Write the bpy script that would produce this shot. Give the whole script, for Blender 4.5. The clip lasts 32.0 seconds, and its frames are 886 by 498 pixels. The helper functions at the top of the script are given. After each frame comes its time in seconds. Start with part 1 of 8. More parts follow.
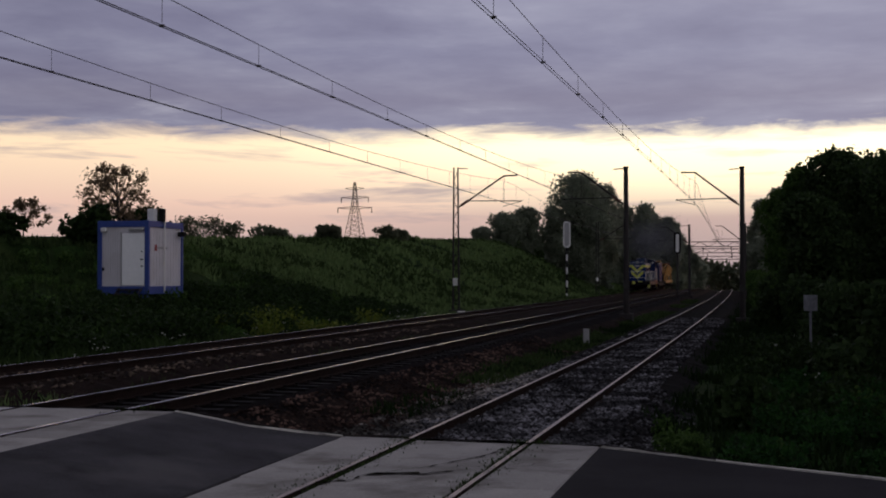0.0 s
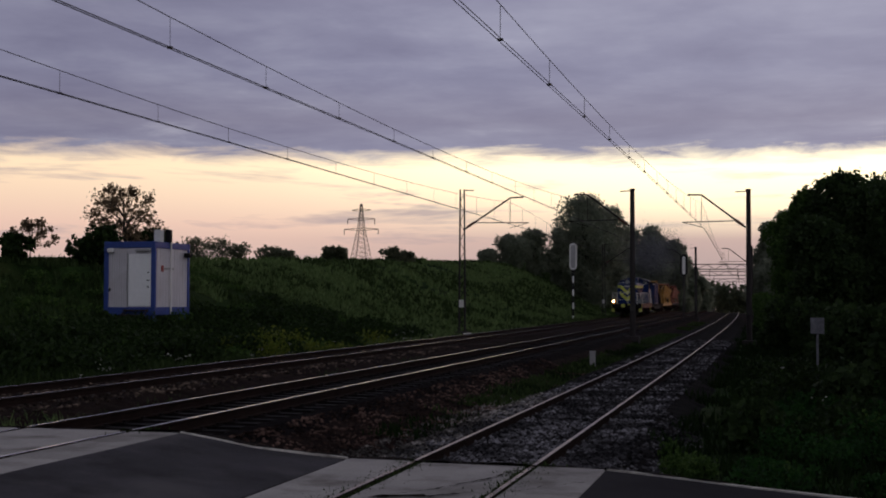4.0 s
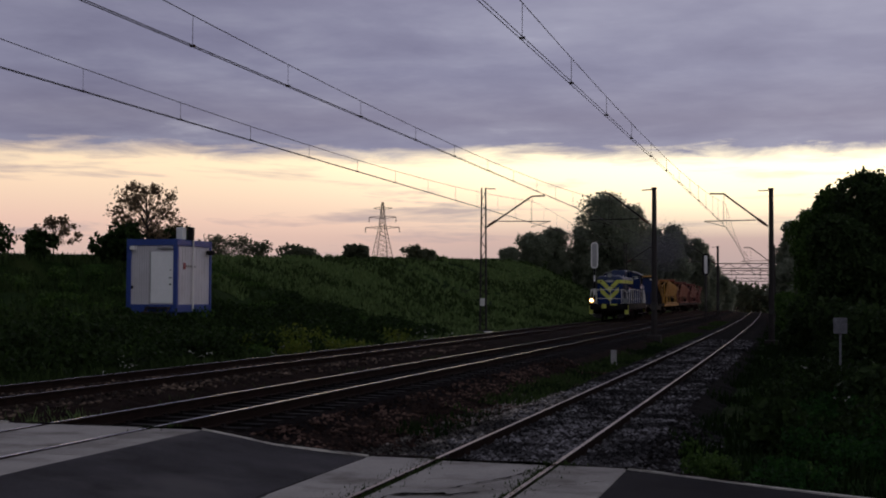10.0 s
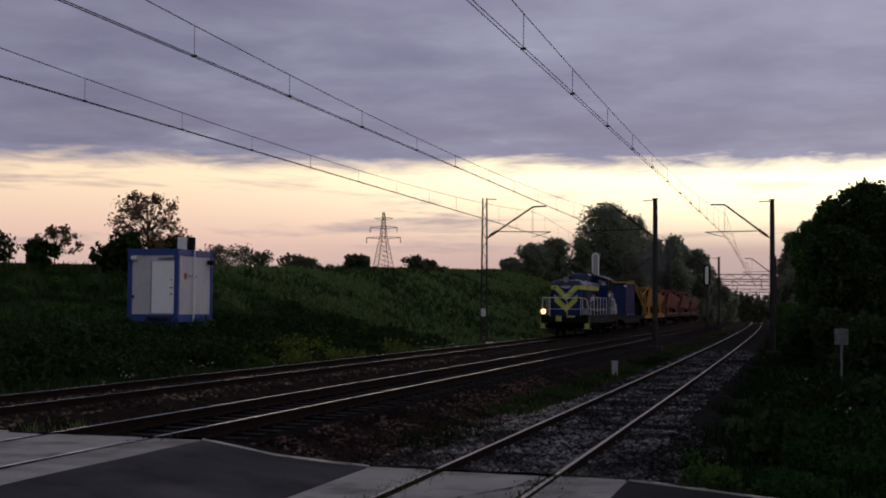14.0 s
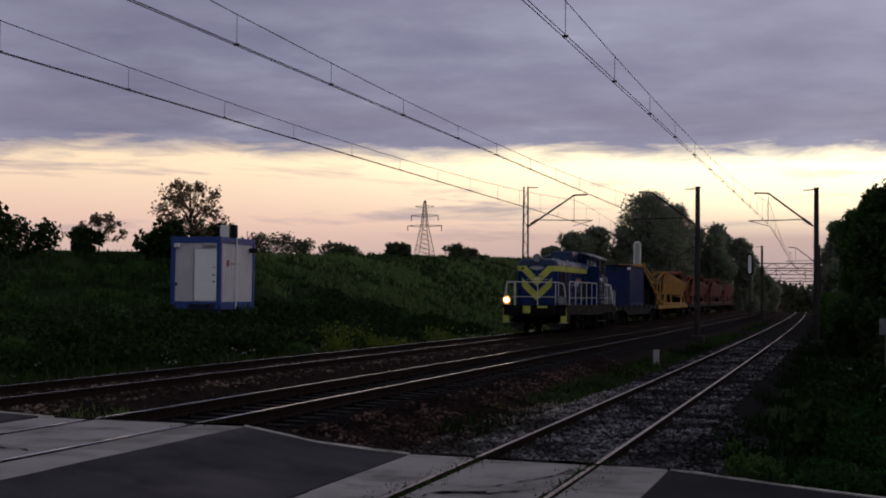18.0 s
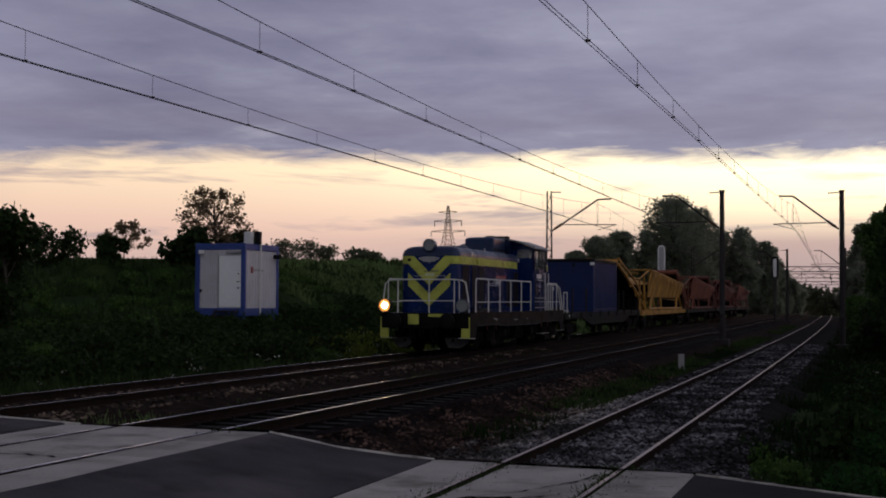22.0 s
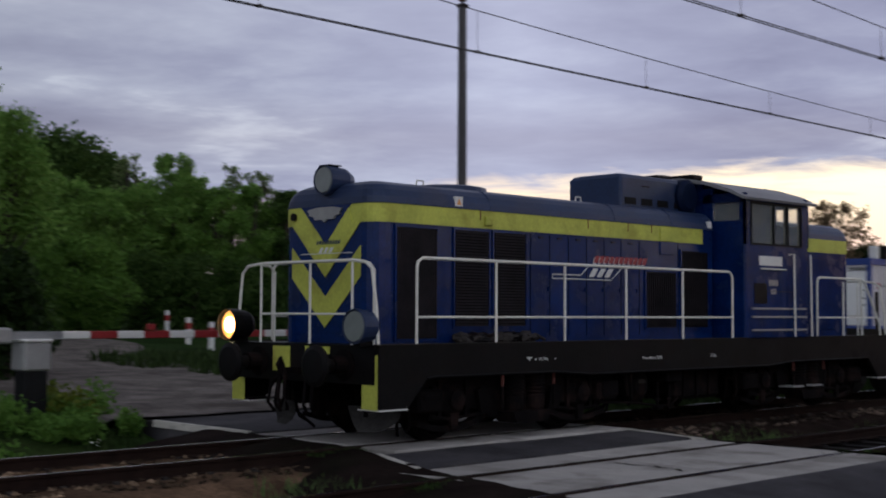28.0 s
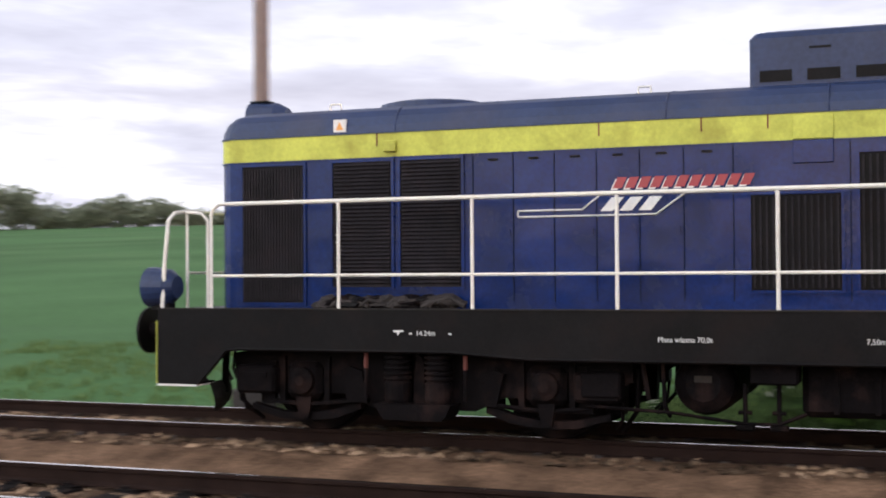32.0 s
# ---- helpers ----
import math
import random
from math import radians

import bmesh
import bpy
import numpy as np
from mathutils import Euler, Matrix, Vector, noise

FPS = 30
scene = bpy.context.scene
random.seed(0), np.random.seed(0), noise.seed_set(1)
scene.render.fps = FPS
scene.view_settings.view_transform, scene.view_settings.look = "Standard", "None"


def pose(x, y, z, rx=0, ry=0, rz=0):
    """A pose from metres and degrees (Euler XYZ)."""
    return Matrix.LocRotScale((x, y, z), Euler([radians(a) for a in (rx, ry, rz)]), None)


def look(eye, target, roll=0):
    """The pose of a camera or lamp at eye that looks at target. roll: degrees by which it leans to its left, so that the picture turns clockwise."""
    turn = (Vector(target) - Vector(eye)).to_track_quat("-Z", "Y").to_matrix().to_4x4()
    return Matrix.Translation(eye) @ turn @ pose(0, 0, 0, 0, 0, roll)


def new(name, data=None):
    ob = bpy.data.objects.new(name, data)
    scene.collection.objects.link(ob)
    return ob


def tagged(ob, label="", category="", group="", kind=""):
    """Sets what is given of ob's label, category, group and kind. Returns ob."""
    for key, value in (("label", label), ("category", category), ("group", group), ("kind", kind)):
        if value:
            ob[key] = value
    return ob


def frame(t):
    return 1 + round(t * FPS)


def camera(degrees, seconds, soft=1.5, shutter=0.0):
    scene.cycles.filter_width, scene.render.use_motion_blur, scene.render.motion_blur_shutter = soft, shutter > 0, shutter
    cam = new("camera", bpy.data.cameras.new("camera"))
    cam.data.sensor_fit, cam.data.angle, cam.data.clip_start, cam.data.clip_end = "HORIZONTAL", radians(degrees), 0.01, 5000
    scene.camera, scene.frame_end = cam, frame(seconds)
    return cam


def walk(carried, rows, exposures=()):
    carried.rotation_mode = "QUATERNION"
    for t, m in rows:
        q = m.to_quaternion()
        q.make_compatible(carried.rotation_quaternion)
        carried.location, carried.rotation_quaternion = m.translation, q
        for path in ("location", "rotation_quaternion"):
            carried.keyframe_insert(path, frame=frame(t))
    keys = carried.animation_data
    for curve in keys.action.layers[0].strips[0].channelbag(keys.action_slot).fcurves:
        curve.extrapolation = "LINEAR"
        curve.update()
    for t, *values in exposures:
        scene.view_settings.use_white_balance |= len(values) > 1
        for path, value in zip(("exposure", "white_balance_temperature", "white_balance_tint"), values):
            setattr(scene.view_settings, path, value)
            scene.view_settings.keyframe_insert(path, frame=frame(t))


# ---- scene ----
# ---- camera ----
# The camera is held at one spot beside the siding and pans with the train: seconds, yaw, pitch, roll.
EYE = (0.0,0.0,1.719)
PATH = [
    (0.0, 14.11, 1.19, 0.07),
    (0.5, 14.41, 1.16, 0.07),
    (1.0, 14.28, 1.46, 0.16),
    (1.5, 14.45, 1.40, 0.01),
    (2.0, 14.52, 1.35, 0.03),
    (2.5, 14.51, 1.62, 0.05),
    (3.0, 14.47, 2.17, 0.33),
    (3.5, 14.37, 2.20, 0.07),
    (5.5, 14.43, 2.01, -0.25),
    (6.0, 14.11, 2.11, 0.10),
    (6.5, 14.82, 2.28, -0.11),
    (7.0, 14.99, 2.40, -0.32),
    (7.5, 15.19, 2.17, -0.27),
    (8.0, 15.24, 2.24, -0.29),
    (8.5, 15.17, 2.32, -0.40),
    (9.0, 15.15, 2.02, -0.33),
    (9.5, 15.29, 2.00, -0.47),
    (10.0, 15.32, 2.08, -0.30),
    (10.5, 15.50, 1.99, -0.23),
    (11.0, 15.48, 2.00, -0.34),
    (11.5, 15.54, 2.04, -0.45),
    (12.0, 15.47, 1.98, -0.54),
    (12.5, 15.34, 2.20, -0.58),
    (13.0, 15.37, 2.42, -0.47),
    (13.5, 15.40, 2.54, -0.49),
    (14.0, 15.36, 2.54, -0.41),
    (14.5, 15.39, 2.02, -0.18),
    (15.0, 16.48, 1.97, -0.37),
    (15.5, 16.66, 2.00, -0.53),
    (17.5, 16.89, 1.84, -0.61),
    (18.0, 17.18, 2.00, -0.60),
    (18.5, 17.24, 1.88, -0.39),
    (19.0, 17.34, 1.80, -0.33),
    (19.5, 17.14, 1.79, -0.46),
    (20.0, 17.02, 1.95, -0.40),
    (20.5, 17.24, 2.09, -0.37),
    (21.0, 17.57, 1.82, -0.19),
    (21.5, 17.73, 2.03, -0.34),
    (22.0, 18.24, 2.23, -0.29),
    (22.5, 19.13, 2.41, 0.04),
    (23.0, 19.71, 3.00, 0.12),
    (23.5, 19.81, 2.75, 0.04),
    (24.0, 19.87, 2.64, 0.26),
    (24.5, 20.64, 2.17, 0.50),
    (26.5, 31.26, 2.55, 0.79),
    (27.0, 35.59, 2.24, 0.87),
    (27.5, 40.62, 2.36, 0.04),
    (28.0, 45.38, 2.88, -0.22),
    (28.5, 50.71, 3.46, -0.36),
    (29.0, 56.66, 3.56, -0.05),
    (29.5, 63.12, 3.32, -0.34),
    (30.0, 69.31, 2.93, 0.30),
    (30.5, 80.79, 2.05, 0.14),
    (31.0, 91.46, 0.37, -0.68),
    (31.5, 100.47, 0.77, -0.41),
    (32.0, 110.59, 1.08, 0.38),
]
cam = camera(37.99, 32.0, soft=1.9, shutter=0.5)
EXPOSURES = [(0.0, 0.0, 6350, 8), (26.0, 0.0, 6350, 8), (27.0, 0.15, 6150, 2), (28.0, 0.72, 6200, 0), (29.0, 1.32, 6400, 1),
             (30.0, 1.74, 6600, 2), (31.0, 2.12, 6750, 3), (32.0, 2.5, 6850, 2)]
walk(cam, [(t, pose(*EYE, 90 + pitch, roll, yaw)) for t, yaw, pitch, roll in PATH], EXPOSURES)

# ---- world: dusk, a cloud deck with a bright clear strip over the horizon ----
def build_world():
    w = bpy.data.worlds.new("dusk_sky")
    w.use_nodes = True
    scene.world = w
    nt = w.node_tree
    nt.nodes.clear()
    N, L = nt.nodes.new, nt.links.new

    def math_node(op, a, b=None, c=None, clamp=False):
        n = N("ShaderNodeMath")
        n.operation, n.use_clamp = op, clamp
        for k, v in enumerate((a, b, c)):
            if v is None:
                continue
            if isinstance(v, (int, float)):
                n.inputs[k].default_value = v
            else:
                L(v, n.inputs[k])
        return n.outputs[0]

    def ramp(v, stops):
        n = N("ShaderNodeValToRGB")
        e = n.color_ramp.elements
        while len(e) < len(stops):
            e.new(0.5)
        for k, (p, col) in enumerate(stops):
            e[k].position, e[k].color = p, (*col, 1)
        L(v, n.inputs[0])
        return n.outputs[0]

    def mix(fac, a, b, mode="MIX"):
        n = N("ShaderNodeMix")
        n.data_type, n.blend_type = "RGBA", mode
        for v, k in ((fac, 0), (a, 6), (b, 7)):
            if isinstance(v, (int, float)):
                n.inputs[k].default_value = v
            elif isinstance(v, tuple):
                n.inputs[k].default_value = (*v, 1)
            else:
                L(v, n.inputs[k])
        return n.outputs[2]

    def noise_tex(vec, scale, detail, rough=0.55, dist=0.0):
        n = N("ShaderNodeTexNoise")
        n.inputs["Scale"].default_value, n.inputs["Detail"].default_value = scale, detail
        n.inputs["Roughness"].default_value, n.inputs["Distortion"].default_value = rough, dist
        L(vec, n.inputs["Vector"])
        return n.outputs[0]

    tc = N("ShaderNodeTexCoord")
    sep = N("ShaderNodeSeparateXYZ")
    L(tc.outputs["Generated"], sep.inputs[0])
    x, y, z = sep.outputs
    flat = math_node("SQRT", math_node("ADD", math_node("MULTIPLY", x, x), math_node("MULTIPLY", y, y)))
    el = math_node("MULTIPLY", math_node("ARCTAN2", z, flat), 57.29578)
    # azimuth, degrees to the left of the track's far end
    az = math_node("MULTIPLY", math_node("ARCTAN2", math_node("MULTIPLY", x, -1), y), 57.29578)
    away = math_node("MAXIMUM", math_node("SUBTRACT", math_node("ABSOLUTE", math_node("ADD", az, 25.0)), 21.0), 0.0)
    # the cloud deck as a plane seen from below
    zz = math_node("MAXIMUM", math_node("ADD", z, 0.06), 0.03)
    comb = N("ShaderNodeCombineXYZ")
    L(math_node("DIVIDE", x, zz), comb.inputs[0])
    L(math_node("DIVIDE", y, zz), comb.inputs[1])
    deck_uv = comb.outputs[0]
    n1 = noise_tex(deck_uv, 0.55, 6.0, 0.55, 0.3)
    n2 = noise_tex(deck_uv, 2.2, 5.0, 0.6, 0.2)
    # thin streaks low over the horizon, long in azimuth
    comb2 = N("ShaderNodeCombineXYZ")
    L(math_node("MULTIPLY", az, 0.055), comb2.inputs[0])
    L(math_node("MULTIPLY", el, 0.55), comb2.inputs[1])
    n3 = noise_tex(comb2.outputs[0], 1.6, 5.0, 0.6, 0.4)
    comb3 = N("ShaderNodeCombineXYZ")
    L(math_node("MULTIPLY", az, 0.17), comb3.inputs[0])
    L(math_node("MULTIPLY", el, 1.0), comb3.inputs[1])
    n4 = noise_tex(comb3.outputs[0], 1.7, 6.0, 0.62, 0.5)
    # lower rim of the deck
    comb4 = N("ShaderNodeCombineXYZ")
    L(math_node("MULTIPLY", az, 0.10), comb4.inputs[0])
    n5 = noise_tex(comb4.outputs[0], 1.3, 2.0)
    rim = math_node("ADD", 6.25, math_node("MULTIPLY", math_node("SUBTRACT", n5, 0.5), 1.3))
    rim = math_node("ADD", rim, math_node("MULTIPLY", math_node("SUBTRACT", n4, 0.5), 1.7))
    rim = math_node("ADD", rim, math_node("MULTIPLY", math_node("MAXIMUM", math_node("SUBTRACT", az, 32.0), 0), -0.06))
    deck = math_node("DIVIDE", math_node("SUBTRACT", el, rim), 0.85)
    deck = math_node("ADD", deck, 0.5, clamp=True)
    # the deck's own brightness
    tone = math_node("ADD", math_node("MULTIPLY", n1, 0.65), math_node("MULTIPLY", n2, 0.35))
    deck_col = ramp(tone, [(0.34, (0.175, 0.165, 0.265)), (0.48, (0.245, 0.235, 0.345)), (0.58, (0.32, 0.31, 0.42)), (0.68, (0.55, 0.53, 0.63))])
    # higher up and further left the deck is paler
    up = math_node("MULTIPLY", math_node("SUBTRACT", el, 9.0), 0.03, clamp=True)
    deck_col = mix(math_node("MULTIPLY", up, 0.35), deck_col, (0.62, 0.58, 0.66))
    under = math_node("SUBTRACT", 1.0, math_node("MULTIPLY", math_node("ABSOLUTE", math_node("SUBTRACT", el, 7.8)), 0.5), clamp=True)
    deck_col = mix(math_node("MULTIPLY", under, 0.35), deck_col, (0.19, 0.155, 0.22))
    left = math_node("MULTIPLY", math_node("SUBTRACT", az, 42.0), 0.025, clamp=True)
    deck_col = mix(math_node("MULTIPLY", left, 0.55), deck_col, ramp(tone, [(0.34, (0.25, 0.25, 0.305)), (0.48, (0.32, 0.32, 0.385)), (0.64, (0.48, 0.475, 0.52))]))
    # the deck is paler over the sunset than beside it
    over = math_node("MULTIPLY", math_node("SUBTRACT", 26.0, az), 0.03, clamp=True)
    deck_col = mix(math_node("MULTIPLY", over, 0.13), deck_col, (0.80, 0.78, 0.92))
    beside = math_node("MULTIPLY", math_node("SUBTRACT", az, 16.0), 0.06, clamp=True)
    beside = math_node("MULTIPLY", beside, math_node("SUBTRACT", 1.0, math_node("MULTIPLY", math_node("SUBTRACT", az, 31.0), 0.10, clamp=True)))
    deck_col = mix(math_node("MULTIPLY", beside, 0.13), deck_col, (0.0, 0.0, 0.0))
    low = math_node("SUBTRACT", 1.0, math_node("MULTIPLY", math_node("ABSOLUTE", math_node("SUBTRACT", az, 42.0)), 0.09), clamp=True)
    deck_col = mix(math_node("MULTIPLY", low, 0.16), deck_col, (0.72, 0.70, 0.84))
    # towards the dusk side away from the sunset the deck is dimmer
    dim = math_node("MULTIPLY", math_node("SUBTRACT", az, 42.0), 0.022, clamp=True)
    deck_col = mix(math_node("MULTIPLY", dim, 0.45), deck_col, (0.0, 0.0, 0.0))
    # the deck above the view is darkened, to keep light on the ground low
    high = math_node("MULTIPLY", math_node("SUBTRACT", el, 15.0), 0.04, clamp=True)
    deck_col = mix(math_node("MULTIPLY", high, 0.80), deck_col, (0.075, 0.072, 0.088))
    # the deck out of view, behind and right, is brightened to light facing sides
    unseen_side = math_node("SUBTRACT", math_node("MULTIPLY", x, 0.8), math_node("MULTIPLY", y, 0.6))
    thin = math_node("MULTIPLY", math_node("SUBTRACT", unseen_side, 0.15), 1.3, clamp=True)
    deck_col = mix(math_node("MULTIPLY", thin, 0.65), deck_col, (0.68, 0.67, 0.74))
    # the clear strip
    strip_warm = ramp(math_node("MULTIPLY", el, 0.125), [(0.0, (0.40, 0.32, 0.34)), (0.30, (0.61, 0.435, 0.40)), (0.52, (0.96, 0.72, 0.52)), (0.72, (1.45, 1.18, 0.76))])
    strip_pale = ramp(math_node("MULTIPLY", el, 0.125), [(0.0, (0.48, 0.37, 0.38)), (0.40, (0.88, 0.58, 0.47)), (0.72, (1.08, 0.80, 0.54)), (1.0, (0.66, 0.50, 0.46))])
    far = math_node("MULTIPLY", math_node("SUBTRACT", away, 9.0), 0.06, clamp=True)
    strip = mix(far, strip_warm, strip_pale)
    glow = math_node("POWER", 2.718, math_node("MULTIPLY", math_node("MULTIPLY", away, away), -0.0022))
    glow = math_node("MULTIPLY", glow, math_node("SUBTRACT", 1.0, math_node("MULTIPLY", math_node("ABSOLUTE", math_node("SUBTRACT", el, 5.6)), 0.33), clamp=True))
    strip = mix(math_node("MULTIPLY", glow, 0.95), strip, (1.9, 1.6, 1.05))
    streak = math_node("MULTIPLY", math_node("SUBTRACT", n3, 0.54), 8.0, clamp=True)
    strip = mix(math_node("MULTIPLY", streak, 0.72), strip, (0.42, 0.33, 0.36))
    pink = math_node("MULTIPLY", math_node("SUBTRACT", az, 36.0), 0.07, clamp=True)
    strip = mix(math_node("MULTIPLY", pink, 0.8), strip, (0.47, 0.35, 0.36))
    # further round the strip closes into even cloud
    close = math_node("MULTIPLY", math_node("SUBTRACT", away, 54.0), 0.05, clamp=True)
    even = ramp(n4, [(0.3, (0.25, 0.25, 0.295)), (0.55, (0.37, 0.37, 0.41)), (0.72, (0.58, 0.575, 0.60))])
    even = mix(math_node("MULTIPLY", dim, 0.45), even, (0.0, 0.0, 0.0))
    strip = mix(close, strip, even)
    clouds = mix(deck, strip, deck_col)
    # clear sky high behind the cloud
    sky = N("ShaderNodeTexSky")
    sky.sky_type, sky.sun_disc = "NISHITA", False
    sky.sun_elevation, sky.sun_rotation = radians(2.6), radians(17.0)
    bg_cloud = N("ShaderNodeBackground")
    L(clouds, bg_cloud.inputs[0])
    bg_cloud.inputs[1].default_value = 1.0
    bg_sky = N("ShaderNodeBackground")
    L(sky.outputs[0], bg_sky.inputs[0])
    bg_sky.inputs[1].default_value = 0.05
    add = N("ShaderNodeMixShader")
    add.inputs[0].default_value = 0.96
    L(bg_sky.outputs[0], add.inputs[1])
    L(bg_cloud.outputs[0], add.inputs[2])
    out = N("ShaderNodeOutputWorld")
    L(add.outputs[0], out.inputs[0])


build_world()
sun = new("sun", bpy.data.lights.new("sun", "SUN"))
sun.data.energy, sun.data.angle, sun.data.color = 0.06, radians(9), (1.0, 0.20, 0.09)
sun.matrix_world = look((0, 0, 0), (-math.sin(radians(17)), -math.cos(radians(17)), -math.tan(radians(2.6))))

# ---- materials ----
def bsdf_mat(name, col, rough=0.7, metal=0.0, var=0.25, scale=6.0, fine=60.0, bump=0.15, stain=None, stain_amt=0.4, stain_scale=1.2, rand=0.0, coords="Object", stretch=(1, 1, 1), spec=0.5, coat=0.0, wave=0.0):
    m = bpy.data.materials.new(name)
    m.use_nodes = True
    nt = m.node_tree
    N, L = nt.nodes.new, nt.links.new
    b = nt.nodes["Principled BSDF"]
    b.inputs["Roughness"].default_value, b.inputs["Metallic"].default_value = rough, metal
    b.inputs["Specular IOR Level"].default_value = spec
    b.inputs["Coat Weight"].default_value = coat
    b.inputs["Coat Roughness"].default_value = 0.12
    tc = N("ShaderNodeTexCoord")
    mp = N("ShaderNodeMapping")
    mp.inputs["Scale"].default_value = stretch
    L(tc.outputs[coords], mp.inputs[0])

    def nz(sc, det):
        n = N("ShaderNodeTexNoise")
        n.inputs["Scale"].default_value, n.inputs["Detail"].default_value, n.inputs["Roughness"].default_value = sc, det, 0.6
        L(mp.outputs[0], n.inputs["Vector"])
        return n.outputs[0]

    big, small = nz(scale, 4), nz(fine, 3)
    r1 = N("ShaderNodeMapRange")
    r1.inputs[1].default_value, r1.inputs[2].default_value = 0.3, 0.7
    r1.inputs[3].default_value, r1.inputs[4].default_value = 1 - var, 1 + var
    L(big, r1.inputs[0])
    r2 = N("ShaderNodeMapRange")
    r2.inputs[1].default_value, r2.inputs[2].default_value = 0.3, 0.7
    r2.inputs[3].default_value, r2.inputs[4].default_value = 1 - var * 0.7, 1 + var * 0.7
    L(small, r2.inputs[0])
    mu = N("ShaderNodeMath")
    mu.operation = "MULTIPLY"
    L(r1.outputs[0], mu.inputs[0])
    L(r2.outputs[0], mu.inputs[1])
    last = mu.outputs[0]
    if rand:
        oi = N("ShaderNodeObjectInfo")
        r3 = N("ShaderNodeMapRange")
        r3.inputs[3].default_value, r3.inputs[4].default_value = 1 - rand, 1 + rand
        L(oi.outputs["Random"], r3.inputs[0])
        m3 = N("ShaderNodeMath")
        m3.operation = "MULTIPLY"
        L(last, m3.inputs[0])
        L(r3.outputs[0], m3.inputs[1])
        last = m3.outputs[0]
    mx = N("ShaderNodeVectorMath")
    mx.operation = "SCALE"
    mx.inputs[0].default_value = col
    L(last, mx.inputs["Scale"])
    colour = mx.outputs[0]
    if stain:
        sn = nz(stain_scale, 6)
        rs = N("ShaderNodeMapRange")
        rs.inputs[1].default_value, rs.inputs[2].default_value = 0.50, 0.68
        rs.inputs[4].default_value = stain_amt
        L(sn, rs.inputs[0])
        mm = N("ShaderNodeMix")
        mm.data_type = "RGBA"
        L(rs.outputs[0], mm.inputs[0])
        L(colour, mm.inputs[6])
        mm.inputs[7].default_value = (*stain, 1)
        colour = mm.outputs[2]
        rr = N("ShaderNodeMapRange")
        rr.inputs[3].default_value, rr.inputs[4].default_value = rough, min(1, rough + 0.3)
        L(rs.outputs[0], rr.inputs[0])
        L(rr.outputs[0], b.inputs["Roughness"])
    L(colour, b.inputs["Base Color"])
    if bump:
        bp = N("ShaderNodeBump")
        bp.inputs["Strength"].default_value = bump
        bp.inputs["Distance"].default_value = 0.02
        L(small, bp.inputs["Height"])
        if wave:
            bw = N("ShaderNodeBump")
            bw.inputs["Strength"].default_value, bw.inputs["Distance"].default_value = wave, 0.08
            L(nz(2.2, 2), bw.inputs["Height"])
            L(bw.outputs[0], bp.inputs["Normal"])
        L(bp.outputs[0], b.inputs["Normal"])
    return m


def stone_mat(name, a, b_):
    m = bpy.data.materials.new(name)
    m.use_nodes = True
    nt = m.node_tree
    N, L = nt.nodes.new, nt.links.new
    b = nt.nodes["Principled BSDF"]
    b.inputs["Roughness"].default_value = 0.95
    b.inputs["Specular IOR Level"].default_value = 0.1
    g = N("ShaderNodeNewGeometry")
    n = N("ShaderNodeTexNoise")
    n.inputs["Scale"].default_value = 30
    ad = N("ShaderNodeMath")
    ad.operation = "MULTIPLY_ADD"
    ad.inputs[1].default_value = 0.5
    pw = N("ShaderNodeMath")
    pw.operation = "POWER"
    pw.inputs[1].default_value = 1.8
    L(g.outputs["Random Per Island"], pw.inputs[0])
    L(n.outputs[0], ad.inputs[0])
    L(pw.outputs[0], ad.inputs[2])
    r = N("ShaderNodeValToRGB")
    r.color_ramp.elements[0].position, r.color_ramp.elements[0].color = 0.2, (*a, 1)
    r.color_ramp.elements[1].position, r.color_ramp.elements[1].color = 1.2 / 1.25, (*b_, 1)
    L(ad.outputs[0], r.inputs[0])
    # soot and soil lie in patches
    n2 = N("ShaderNodeTexNoise")
    n2.inputs["Scale"].default_value, n2.inputs["Detail"].default_value = 0.9, 4
    L(g.outputs["Position"], n2.inputs["Vector"])
    mr = N("ShaderNodeMapRange")
    mr.inputs[1].default_value, mr.inputs[2].default_value = 0.44, 0.62
    mr.inputs[3].default_value, mr.inputs[4].default_value = 0.22, 1.25
    L(n2.outputs[0], mr.inputs[0])
    sc = N("ShaderNodeVectorMath")
    sc.operation = "SCALE"
    L(r.outputs[0], sc.inputs[0])
    L(mr.outputs[0], sc.inputs["Scale"])
    L(sc.outputs[0], b.inputs["Base Color"])
    return m


def leaf_mat(name, a, b_, rough=0.6, thin=0.35):
    m = bpy.data.materials.new(name)
    m.use_nodes = True
    nt = m.node_tree
    N, L = nt.nodes.new, nt.links.new
    b = nt.nodes["Principled BSDF"]
    b.inputs["Roughness"].default_value = rough
    b.inputs["Specular IOR Level"].default_value = 0.15
    g = N("ShaderNodeNewGeometry")
    r = N("ShaderNodeValToRGB")
    r.color_ramp.elements[0].color, r.color_ramp.elements[1].color = (*a, 1), (*b_, 1)
    L(g.outputs["Random Per Island"], r.inputs[0])
    L(r.outputs[0], b.inputs["Base Color"])
    tr = N("ShaderNodeBsdfTranslucent")
    L(r.outputs[0], tr.inputs[0])
    ms = N("ShaderNodeMixShader")
    ms.inputs[0].default_value = thin
    L(b.outputs[0], ms.inputs[1])
    L(tr.outputs[0], ms.inputs[2])
    L(ms.outputs[0], nt.nodes["Material Output"].inputs[0])
    return m


